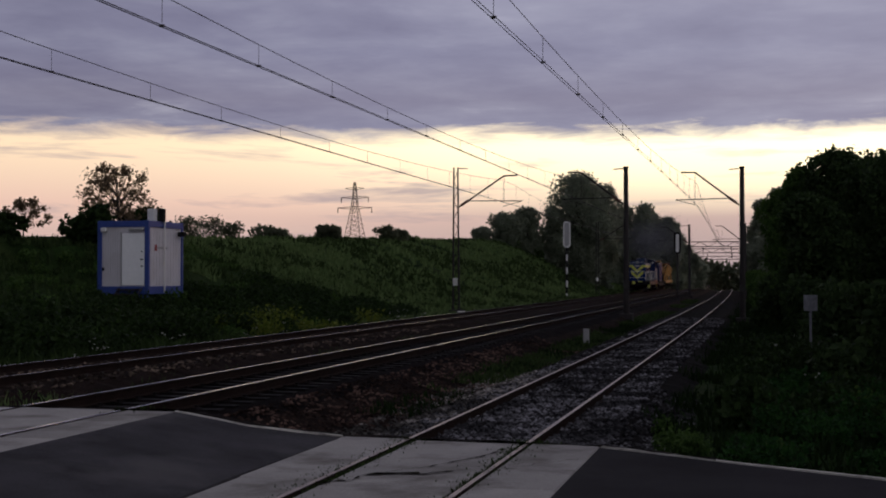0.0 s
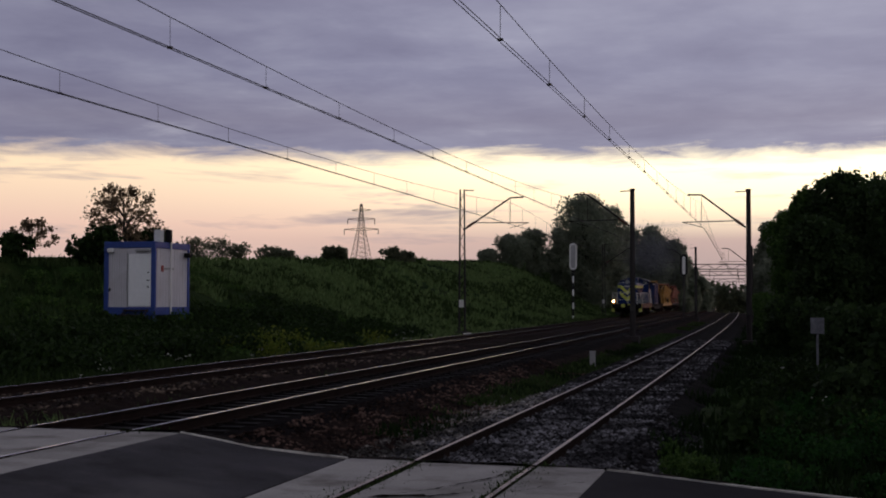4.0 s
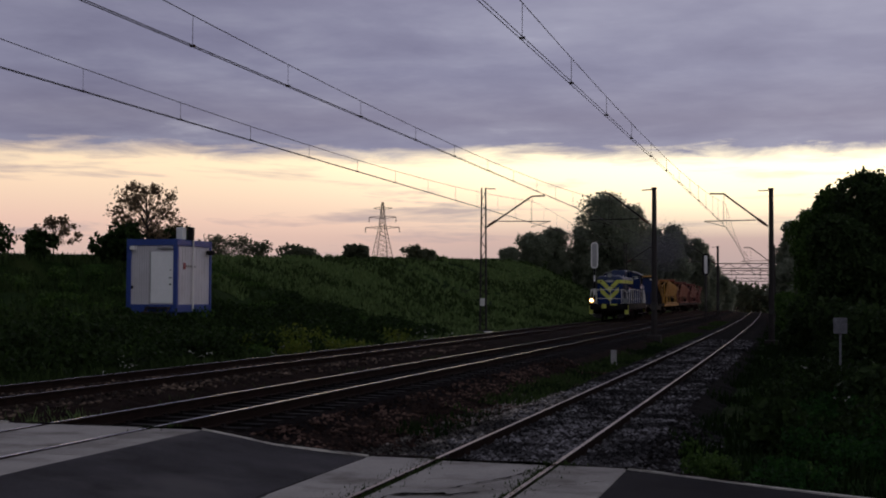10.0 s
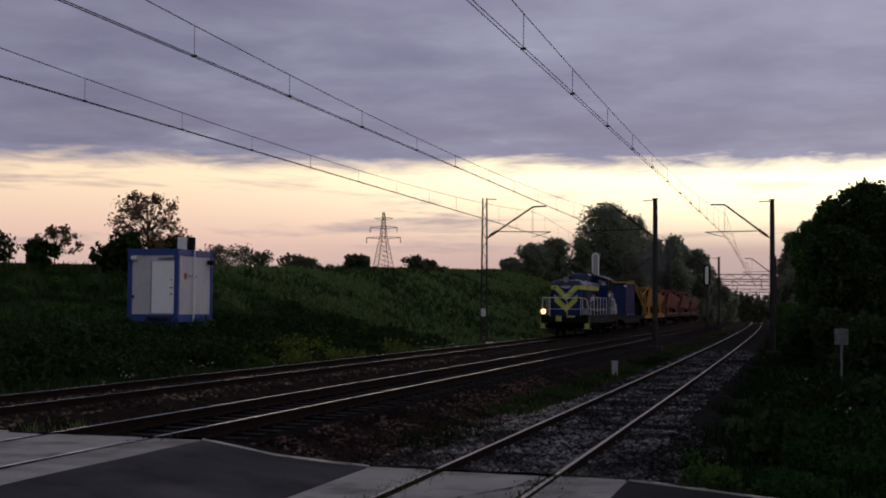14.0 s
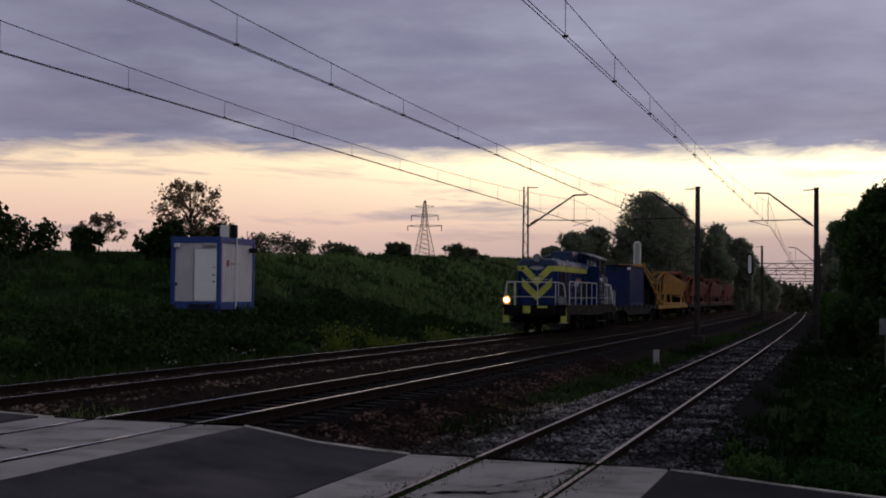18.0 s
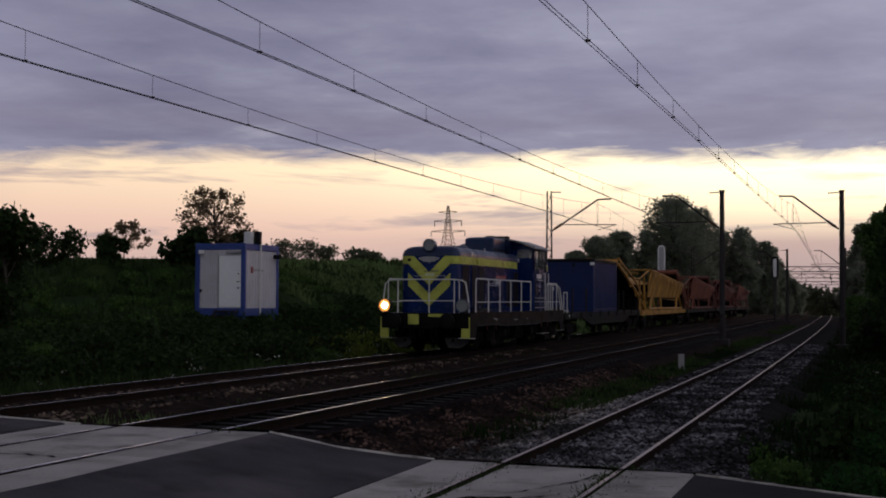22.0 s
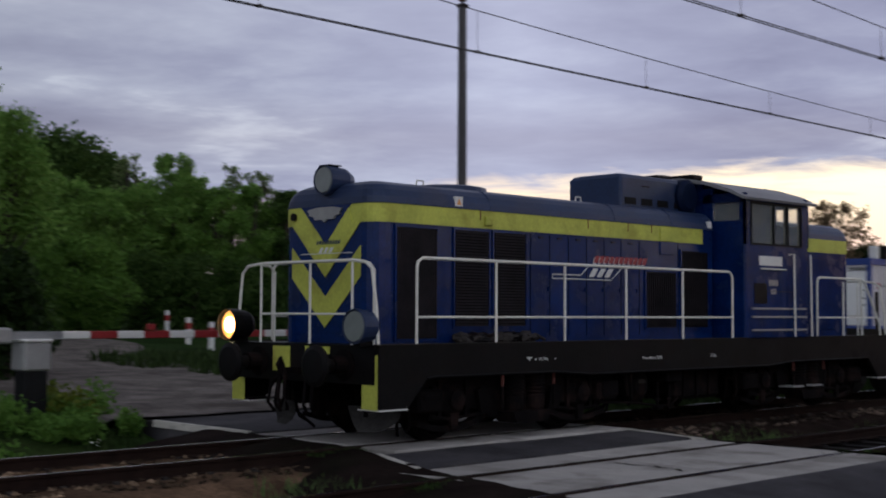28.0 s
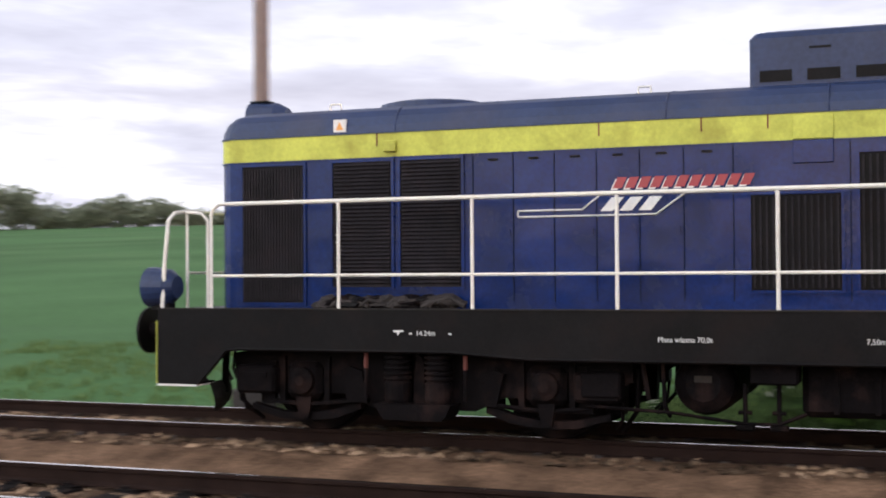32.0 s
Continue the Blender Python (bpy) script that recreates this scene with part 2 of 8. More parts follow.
def glow_mat(name, col, strength):
    m = bpy.data.materials.new(name)
    m.use_nodes = True
    b = m.node_tree.nodes["Principled BSDF"]
    b.inputs["Base Color"].default_value = (*col, 1)
    b.inputs["Emission Color"].default_value = (*col, 1)
    b.inputs["Emission Strength"].default_value = strength
    return m


def glass_mat(name, col, rough=0.03):
    m = bpy.data.materials.new(name)
    m.use_nodes = True
    b = m.node_tree.nodes["Principled BSDF"]
    b.inputs["Base Color"].default_value = (*col, 1)
    b.inputs["Roughness"].default_value = rough
    b.inputs["Transmission Weight"].default_value = 0.92
    b.inputs["IOR"].default_value = 1.3
    return m


M = {}
M["grass"] = bsdf_mat("grass", (0.020, 0.040, 0.010), 0.95, var=0.55, scale=0.5, fine=9, bump=0.8, stain=(0.030, 0.028, 0.012), stain_amt=0.55, stain_scale=0.25, spec=0.04)
M["field"] = bsdf_mat("crop_field", (0.072, 0.146, 0.060), 0.95, var=0.2, scale=0.06, fine=6, bump=0.5, stain=(0.12, 0.165, 0.08), stain_amt=0.4, stain_scale=0.03, spec=0.05)
M["dirt"] = bsdf_mat("cinder_soil", (0.014, 0.0095, 0.0085), 0.98, var=0.5, scale=1.2, fine=22, bump=0.7, stain=(0.012, 0.019, 0.007), stain_amt=0.5, stain_scale=0.5, spec=0.03)
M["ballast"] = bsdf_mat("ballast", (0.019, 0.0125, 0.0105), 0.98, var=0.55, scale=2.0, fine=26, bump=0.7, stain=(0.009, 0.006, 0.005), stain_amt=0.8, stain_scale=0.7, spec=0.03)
M["grey_ballast"] = bsdf_mat("grey_ballast", (0.014, 0.0125, 0.0125), 0.98, var=0.5, scale=2.0, fine=24, bump=0.7, stain=(0.012, 0.009, 0.008), stain_amt=0.85, stain_scale=0.8, spec=0.03)
M["gravel_road"] = bsdf_mat("gravel_road", (0.155, 0.135, 0.125), 0.98, var=0.45, scale=1.4, fine=14, bump=1.0, stain=(0.07, 0.058, 0.05), stain_amt=0.7, stain_scale=0.8, spec=0.08)
M["stone"] = stone_mat("ballast_stone", (0.012, 0.011, 0.013), (0.23, 0.22, 0.24))
M["stone_grey"] = stone_mat("pale_rubble", (0.035, 0.030, 0.028), (0.34, 0.31, 0.29))
M["stone_rust"] = stone_mat("rusty_rubble", (0.026, 0.014, 0.012), (0.17, 0.105, 0.085))
M["stone_brown"] = stone_mat("brown_stone", (0.032, 0.022, 0.018), (0.19, 0.14, 0.11))
M["rail_side"] = bsdf_mat("rusty_rail", (0.019, 0.011, 0.009), 0.9, var=0.3, scale=3, fine=50, bump=0.3, spec=0.08)
M["rail_top"] = bsdf_mat("polished_rail_head", (0.82, 0.78, 0.74), 0.15, metal=1.0, var=0.1, scale=2, fine=40, bump=0.01)
M["rail_dull"] = bsdf_mat("dull_rail_head", (0.36, 0.27, 0.24), 0.36, metal=0.8, var=0.25, scale=2, fine=40, bump=0.05)
M["sleeper"] = bsdf_mat("weathered_sleeper", (0.032, 0.026, 0.024), 0.7, var=0.4, scale=2, fine=30, bump=0.3, rand=0.35, spec=0.3)
M["sleeper_dark"] = bsdf_mat("dark_sleeper", (0.010, 0.008, 0.008), 0.75, var=0.4, scale=2, fine=30, bump=0.3, rand=0.5, spec=0.10)
M["concrete"] = bsdf_mat("crossing_concrete", (0.39, 0.365, 0.35), 0.9, var=0.18, scale=0.9, fine=30, bump=0.25, stain=(0.13, 0.115, 0.10), stain_amt=0.75, stain_scale=1.1, rand=0.12, spec=0.15)
M["asphalt"] = bsdf_mat("asphalt", (0.054, 0.051, 0.057), 0.85, var=0.4, scale=0.9, fine=70, bump=0.4, stain=(0.125, 0.117, 0.122), stain_amt=0.7, stain_scale=0.7, spec=0.08)
M["road_paint"] = bsdf_mat("road_paint", (0.55, 0.52, 0.47), 0.8, var=0.2, scale=3, fine=40, bump=0.1, stain=(0.15, 0.13, 0.12), stain_amt=0.7, stain_scale=4)
M["mast"] = bsdf_mat("mast_steel", (0.035, 0.030, 0.030), 0.8, var=0.2, scale=2, fine=30, bump=0.1, spec=0.2)
M["mast_conc"] = bsdf_mat("mast_concrete", (0.24, 0.18, 0.16), 0.85, var=0.2, scale=1.5, fine=30, bump=0.2, stretch=(1, 1, 0.2))
M["galv"] = bsdf_mat("galvanised_steel", (0.32, 0.32, 0.33), 0.5, metal=0.6, var=0.15, scale=3, fine=40, bump=0.05)
M["wire"] = bsdf_mat("copper_wire", (0.05, 0.042, 0.04), 0.6, metal=0.3, var=0.1, bump=0)
M["insul"] = bsdf_mat("brown_porcelain", (0.09, 0.035, 0.02), 0.3, var=0.1, bump=0)
M["white"] = bsdf_mat("white_paint", (0.72, 0.70, 0.68), 0.55, var=0.08, scale=2, fine=30, bump=0.05, stain=(0.4, 0.36, 0.32), stain_amt=0.35, stain_scale=2)
M["rail_white"] = bsdf_mat("handrail_paint", (0.74, 0.72, 0.66), 0.5, var=0.08, scale=3, fine=30, bump=0.03, stain=(0.4, 0.3, 0.22), stain_amt=0.3, stain_scale=3)
M["red"] = bsdf_mat("red_paint", (0.27, 0.018, 0.020), 0.5, var=0.12, bump=0.05)
M["black"] = bsdf_mat("black_paint", (0.010, 0.010, 0.011), 0.7, var=0.3, scale=2, fine=30, bump=0.1, spec=0.15)
M["hut_wall"] = bsdf_mat("hut_panel", (0.60, 0.57, 0.60), 0.6, var=0.06, scale=1.5, fine=20, bump=0.05, stain=(0.42, 0.38, 0.38), stain_amt=0.35, stain_scale=0.9)
M["hut_door"] = bsdf_mat("hut_door_white", (0.90, 0.89, 0.89), 0.5, var=0.04, bump=0.02)
M["hut_blue"] = bsdf_mat("hut_blue_frame", (0.025, 0.055, 0.24), 0.5, var=0.15, bump=0.05)
M["blue"] = bsdf_mat("loco_blue", (0.0032, 0.0170, 0.096), 0.20, var=0.25, scale=1.3, fine=25, bump=0.015, stain=(0.006, 0.010, 0.036), stain_amt=0.55, stain_scale=1.5, spec=0.20, wave=0.14, coat=0.06)
M["blue_roof"] = bsdf_mat("hood_roof_blue", (0.018, 0.032, 0.085), 0.35, var=0.2, scale=1.2, fine=20, bump=0.05, stain=(0.06, 0.058, 0.085), stain_amt=0.45, stain_scale=1.0, spec=0.3)
M["yellow"] = bsdf_mat("loco_yellow", (0.50, 0.52, 0.095), 0.5, var=0.15, scale=2, fine=25, bump=0.04, stain=(0.25, 0.21, 0.045), stain_amt=0.6, stain_scale=2.4, spec=0.25)
M["frame_black"] = bsdf_mat("loco_frame", (0.0060, 0.0055, 0.0060), 0.45, var=0.35, scale=1.5, fine=30, bump=0.06, stain=(0.014, 0.009, 0.008), stain_amt=0.6, stain_scale=2, spec=0.10)
M["under"] = bsdf_mat("greasy_running_gear", (0.005, 0.004, 0.0045), 0.7, var=0.4, scale=3, fine=30, bump=0.3, stain=(0.030, 0.018, 0.016), stain_amt=0.7, stain_scale=3.5, spec=0.05)
M["steel_tyre"] = bsdf_mat("wheel_steel", (0.035, 0.028, 0.026), 0.65, metal=0.3, var=0.3, scale=4, fine=30, bump=0.1, spec=0.2)
M["cab_roof"] = bsdf_mat("cab_roof_grey", (0.22, 0.215, 0.23), 0.45, var=0.15, scale=1.5, fine=20, bump=0.05)
M["cont_blue"] = bsdf_mat("container_blue", (0.010, 0.022, 0.095), 0.5, var=0.15, scale=1, fine=20, bump=0.05, stain=(0.022, 0.020, 0.05), stain_amt=0.4, stain_scale=1.2, spec=0.22)
M["hop_yellow"] = bsdf_mat("hopper_yellow", (0.42, 0.21, 0.030), 0.6, var=0.25, scale=1, fine=15, bump=0.1, stain=(0.16, 0.08, 0.03), stain_amt=0.6, stain_scale=0.9)
M["hop_brown"] = bsdf_mat("hopper_brown", (0.20, 0.055, 0.028), 0.65, var=0.25, scale=1, fine=15, bump=0.1, stain=(0.07, 0.03, 0.02), stain_amt=0.6, stain_scale=0.8)
M["hop_red"] = bsdf_mat("hopper_red", (0.13, 0.030, 0.022), 0.65, var=0.25, scale=1, fine=15, bump=0.1, stain=(0.05, 0.02, 0.016), stain_amt=0.6, stain_scale=0.8)
M["wagon_grey"] = bsdf_mat("wagon_frame", (0.030, 0.028, 0.027), 0.8, var=0.3, scale=1.5, fine=20, bump=0.15, stain=(0.065, 0.046, 0.032), stain_amt=0.5, stain_scale=1.5, spec=0.08)
M["bark"] = bsdf_mat("bark", (0.05, 0.04, 0.032), 0.95, var=0.3, scale=5, fine=25, bump=0.8, stretch=(1, 1, 0.25))
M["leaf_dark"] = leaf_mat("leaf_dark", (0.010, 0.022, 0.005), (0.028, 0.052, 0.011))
M["leaf"] = leaf_mat("leaf_green", (0.085, 0.180, 0.030), (0.17, 0.30, 0.060), 0.6, 0.45)
M["leaf_light"] = leaf_mat("leaf_light", (0.12, 0.24, 0.045), (0.22, 0.36, 0.085), 0.6, 0.45)
M["leaf_brown"] = leaf_mat("leaf_blossom", (0.14, 0.105, 0.065), (0.27, 0.20, 0.12), 0.7, 0.7)
M["weed_yellow"] = leaf_mat("weed_yellow", (0.080, 0.120, 0.016), (0.17, 0.195, 0.030))
M["blade"] = leaf_mat("grass_blade", (0.021, 0.037, 0.011), (0.054, 0.086, 0.025), 0.8)
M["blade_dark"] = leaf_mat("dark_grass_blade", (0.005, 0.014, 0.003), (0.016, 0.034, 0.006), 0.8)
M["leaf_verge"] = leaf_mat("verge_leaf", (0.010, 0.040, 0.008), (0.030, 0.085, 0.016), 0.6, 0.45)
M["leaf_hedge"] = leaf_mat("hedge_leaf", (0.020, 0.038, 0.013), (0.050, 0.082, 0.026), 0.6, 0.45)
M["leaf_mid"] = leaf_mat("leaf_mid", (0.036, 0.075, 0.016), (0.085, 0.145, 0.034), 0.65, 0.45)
M["leaf_pale"] = leaf_mat("leaf_pale", (0.085, 0.150, 0.040), (0.24, 0.30, 0.13), 0.6, 0.45)
M["rail_mid"] = bsdf_mat("worn_rail_head", (0.45, 0.40, 0.37), 0.16, metal=0.9, var=0.2, scale=2, fine=40, bump=0.04)
M["guard_grey"] = bsdf_mat("guard_plate", (0.050, 0.047, 0.046), 0.8, var=0.3, scale=4, fine=30, bump=0.1, spec=0.1)
M["mast_grey"] = bsdf_mat("mast_grey_concrete", (0.085, 0.08, 0.085), 0.85, var=0.2, scale=1.5, fine=30, bump=0.2, stretch=(1, 1, 0.2), spec=0.15)
M["blade_light"] = leaf_mat("light_grass_blade", (0.085, 0.140, 0.045), (0.17, 0.235, 0.085), 0.8, 0.45)
# greyed leaf for skyline bushes and far woods, haze put into the colour
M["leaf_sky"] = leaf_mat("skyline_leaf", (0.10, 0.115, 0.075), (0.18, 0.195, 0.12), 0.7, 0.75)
M["blue_dark"] = bsdf_mat("seam_blue", (0.003, 0.008, 0.03), 0.6, var=0.2, bump=0, spec=0.1)
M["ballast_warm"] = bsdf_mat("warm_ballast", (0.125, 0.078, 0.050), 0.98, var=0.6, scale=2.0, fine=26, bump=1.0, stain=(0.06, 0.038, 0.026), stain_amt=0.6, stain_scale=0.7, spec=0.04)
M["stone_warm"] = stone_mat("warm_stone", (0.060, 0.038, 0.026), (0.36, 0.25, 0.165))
# distance haze is put into this paler leaf colour of far trees
M["leaf_haze"] = leaf_mat("hazed_far_leaf", (0.22, 0.25, 0.18), (0.34, 0.37, 0.28), 0.7, 0.8)
M["louvre"] = bsdf_mat("louvre_slat", (0.014, 0.012, 0.015), 0.6, var=0.4, scale=3, fine=30, bump=0.1, stain=(0.036, 0.028, 0.031), stain_amt=0.5, stain_scale=4, spec=0.15)
M["smoke"] = bsdf_mat("smoke_grey", (0.16, 0.16, 0.175), 1.0, var=0.2, bump=0, spec=0.0)
M["plate_dull"] = bsdf_mat("dull_plate", (0.17, 0.17, 0.19), 0.8, var=0.3, scale=4, fine=30, bump=0.1, spec=0.1)
M["dark_ballast"] = bsdf_mat("dark_ballast", (0.008, 0.006, 0.006), 0.98, var=0.5, scale=2.0, fine=26, bump=1.0, spec=0.03)
M["asphalt_dark"] = bsdf_mat("dark_asphalt", (0.032, 0.030, 0.034), 0.9, var=0.3, scale=0.7, fine=70, bump=0.4, stain=(0.045, 0.042, 0.045), stain_amt=0.6, stain_scale=0.7, spec=0.06)
M["flower"] = leaf_mat("pale_flower", (0.45, 0.45, 0.40), (0.65, 0.65, 0.58))
M["lamp_on"] = glow_mat("lit_lamp", (1.0, 0.42, 0.10), 0.9)
M["lamp_core"] = glow_mat("lit_lamp_core", (1.0, 0.76, 0.46), 16.0)
M["lens"] = bsdf_mat("lamp_lens", (0.20, 0.215, 0.215), 0.14, var=0.1, bump=0, spec=0.6)
M["glass"] = glass_mat("window_glass", (0.86, 0.88, 0.88), 0.02)
M["dark_glass"] = bsdf_mat("car_glass", (0.008, 0.010, 0.012), 0.15, var=0.05, bump=0, spec=0.25)
M["silver"] = bsdf_mat("car_silver", (0.085, 0.085, 0.10), 0.35, metal=0.3, var=0.04, bump=0, coat=0.3)
M["tyre"] = bsdf_mat("tyre_rubber", (0.02, 0.02, 0.02), 0.85, var=0.1, bump=0.1)
M["sign_grey"] = bsdf_mat("sign_back", (0.35, 0.34, 0.34), 0.5, metal=0.3, var=0.1, bump=0.03)
M["letters"] = bsdf_mat("stencil_white", (0.70, 0.70, 0.68), 0.6, var=0.1, bump=0)
M["letters_red"] = bsdf_mat("stencil_red", (0.30, 0.035, 0.045), 0.5, var=0.1, bump=0)
M["orange"] = bsdf_mat("warning_orange", (0.75, 0.35, 0.10), 0.5, var=0.1, bump=0)

# ---- mesh helpers ----
def empty(name, loc=(0, 0, 0)):
    e = new(name)
    e.location = loc
    return e


def part(name, bm, material, parent=None, label="", smooth=False):
    """Link a bmesh as one mesh object under a thing or a part."""
    me = bpy.data.meshes.new(name)
    bm.normal_update()
    bm.to_mesh(me)
    bm.free()
    for m in (material if isinstance(material, (list, tuple)) else [material]):
        me.materials.append(m)
    if smooth:
        me.polygons.foreach_set("use_smooth", [True] * len(me.polygons))
    ob = new(name, me)
    if parent is not None:
        ob.parent = parent
    if label:
        tagged(ob, label)
    return ob


def mesh_ob(name, me, parent=None, loc=None):
    ob = new(name, me)
    if parent is not None:
        ob.parent = parent
    if loc is not None:
        ob.location = loc
    return ob


def box(bm, x0, x1, y0, y1, z0, z1, bev=0.0, mat=0):
    v = [bm.verts.new(c) for c in ((x0, y0, z0), (x1, y0, z0), (x1, y1, z0), (x0, y1, z0), (x0, y0, z1), (x1, y0, z1), (x1, y1, z1), (x0, y1, z1))]
    fs = [bm.faces.new([v[i] for i in q]) for q in ((3, 2, 1, 0), (4, 5, 6, 7), (0, 1, 5, 4), (1, 2, 6, 5), (2, 3, 7, 6), (3, 0, 4, 7))]
    for f in fs:
        f.material_index = mat
    if bev:
        es = {e for f in fs for e in f.edges}
        bmesh.ops.bevel(bm, geom=list(es), offset=bev, segments=1, affect="EDGES")
    return v


def obox(x0, x1, y0, y1, z0, z1, bev=0.0):
    bm = bmesh.new()
    box(bm, x0, x1, y0, y1, z0, z1, bev)
    return bm


def tube(bm, pts, r, n=6, cap=True, r_end=None):
    """A round bar along a line of points."""
    pts = [Vector(p) for p in pts]
    rings = []
    up = None
    for i, p in enumerate(pts):
        d = (pts[min(i + 1, len(pts) - 1)] - pts[max(i - 1, 0)]).normalized()
        if up is None or abs(up.dot(d)) > 0.99:
            up = Vector((0, 0, 1)) if abs(d.z) < 0.9 else Vector((1, 0, 0))
        a = d.cross(up).normalized()
        b = a.cross(d).normalized()
        up = b
        rr = r if r_end is None else r + (r_end - r) * i / max(1, len(pts) - 1)
        rings.append([bm.verts.new(p + (a * math.cos(k * 2 * math.pi / n) + b * math.sin(k * 2 * math.pi / n)) * rr) for k in range(n)])
    for q, w in zip(rings, rings[1:]):
        for k in range(n):
            bm.faces.new((q[k], q[(k + 1) % n], w[(k + 1) % n], w[k]))
    if cap:
        bm.faces.new(rings[0][::-1])
        bm.faces.new(rings[-1])
    return rings


def tubes(lines, r, n=6):
    bm = bmesh.new()
    for l in lines:
        tube(bm, l, r, n)
    return bm


def prism(bm, outline, axis, a, b):
    """Extrude a closed outline (pairs of the other two axes) from a to b along an axis."""
    def pt(u, v, w):
        return {"x": (w, u, v), "y": (u, w, v), "z": (u, v, w)}[axis]
    lo = [bm.verts.new(pt(u, v, a)) for u, v in outline]
    hi = [bm.verts.new(pt(u, v, b)) for u, v in outline]
    n = len(outline)
    for k in range(n):
        bm.faces.new((lo[k], lo[(k + 1) % n], hi[(k + 1) % n], hi[k]))
    bm.faces.new(lo[::-1])
    bm.faces.new(hi)
    bmesh.ops.recalc_face_normals(bm, faces=bm.faces[:])
    return lo, hi


def lathe(bm, prof, axis="x", n=16, at=(0, 0, 0)):
    """Turn a profile of (along, radius) about an axis through a point."""
    rings = []
    for u, r in prof:
        ring = []
        for k in range(n):
            c, s = math.cos(2 * math.pi * k / n) * r, math.sin(2 * math.pi * k / n) * r
            p = {"x": (u, c, s), "y": (c, u, s), "z": (c, s, u)}[axis]
            ring.append(bm.verts.new((p[0] + at[0], p[1] + at[1], p[2] + at[2])))
        rings.append(ring)
    for q, w in zip(rings, rings[1:]):
        for k in range(n):
            bm.faces.new((q[k], q[(k + 1) % n], w[(k + 1) % n], w[k]))
    bm.faces.new(rings[0])
    bm.faces.new(rings[-1])
    bmesh.ops.recalc_face_normals(bm, faces=bm.faces[:])


def raw_mesh(name, verts, faces, mats, index=None, smooth=False):
    me = bpy.data.meshes.new(name)
    me.from_pydata(verts, [], faces)
    for m in mats:
        me.materials.append(m)
    if index is not None:
        me.polygons.foreach_set("material_index", index)
    if smooth:
        me.polygons.foreach_set("use_smooth", [True] * len(me.polygons))
    return me


def smooth01(t):
    t = min(1.0, max(0.0, t))
    return t * t * (3 - 2 * t)

# ---- the lie of the land ----
TRACKS = [(-13.10, 0.08), (-8.95, 0.0), (-3.67, -0.34)]  # centre line and rail level of the two main tracks and the siding
GRADE = -0.00166
HALF = 0.78


def bend(y):
    """How far the tracks swing to the left at y."""
    return -0.0000561 * y * y if y < 260 else -3.79 - 0.02917 * (y - 260)


def fall(y):
    """The line's fall towards the far end, steeper past the rise at 230 m."""
    return GRADE * max(-200.0, min(230.0, y)) - 0.0145 * max(0.0, min(470.0, y) - 230.0)


def rail_z(k, y):
    return TRACKS[k][1] + fall(y)


def bed_z(x, y):
    """Formation level across the tracks."""
    x -= bend(y)
    pts = [(-17, -0.30), (-15.2, -0.42), (-13.1, -0.34), (-8.95, -0.42), (-6.9, -0.52), (-3.7, -0.72), (-1.5, -0.72), (3, -0.5), (8, -0.2)]
    g = fall(y)
    if x <= pts[0][0]:
        return pts[0][1] + g
    for (a, za), (b, zb) in zip(pts, pts[1:]):
        if x <= b:
            return za + (zb - za) * (x - a) / (b - a) + g
    return pts[-1][1] + g


def land_z(x, y):
    z = bed_z(x, y)
    xs = x - bend(y)
    u = -16.2 - xs
    if u > 0:
        hgt = 2.25 + 0.0262 * min(max(y, 0), 420)
        za = hgt * smooth01(u / 16.0) + 0.018 * max(u - 16, 0)
        za = za + 0.40 * (noise.noise(Vector((x * 0.13, y * 0.13, 0))) + 0.5 * noise.noise(Vector((x * 0.4, y * 0.4, 3)))) * min(1, u / 3)
        zb = 0.15 * min(u, 2) + 0.02 * min(u, 14) + 0.055 * min(max(u - 14, 0), 250) + 0.005 * max(0, u - 264) + 0.12 * noise.noise(Vector((x * 0.1, y * 0.1, 7))) * min(1, u / 4)
        k = smooth01((y - 24.0 - 0.45 * u) / 16.0)
        z += za * k + zb * (1 - k)
    elif xs > 3:
        z += 0.10 * min(xs - 3, 30) + 0.15 * noise.noise(Vector((x * 0.3, y * 0.3, 9)))
    else:
        z += 0.035 * noise.noise(Vector((x * 0.9, y * 0.9, 1)))
    # levelled ground round the hut
    r = math.hypot(x + 23.6, y - 45.2)
    if r < 7:
        z = min(z, 0.80 + max(0.0, r - 3.0) * 0.45)
    # the road's own level
    return z


def spread(lo, hi, fine_lo, fine_hi, step, grow=1.16):
    v = list(np.arange(fine_lo, fine_hi + 1e-6, step))
    s, a = step, fine_hi
    while a < hi:
        s *= grow
        a += s
        v.append(min(a, hi))
    s, a = step, fine_lo
    while a > lo:
        s *= grow
        a -= s
        v.insert(0, max(a, lo))
    return v


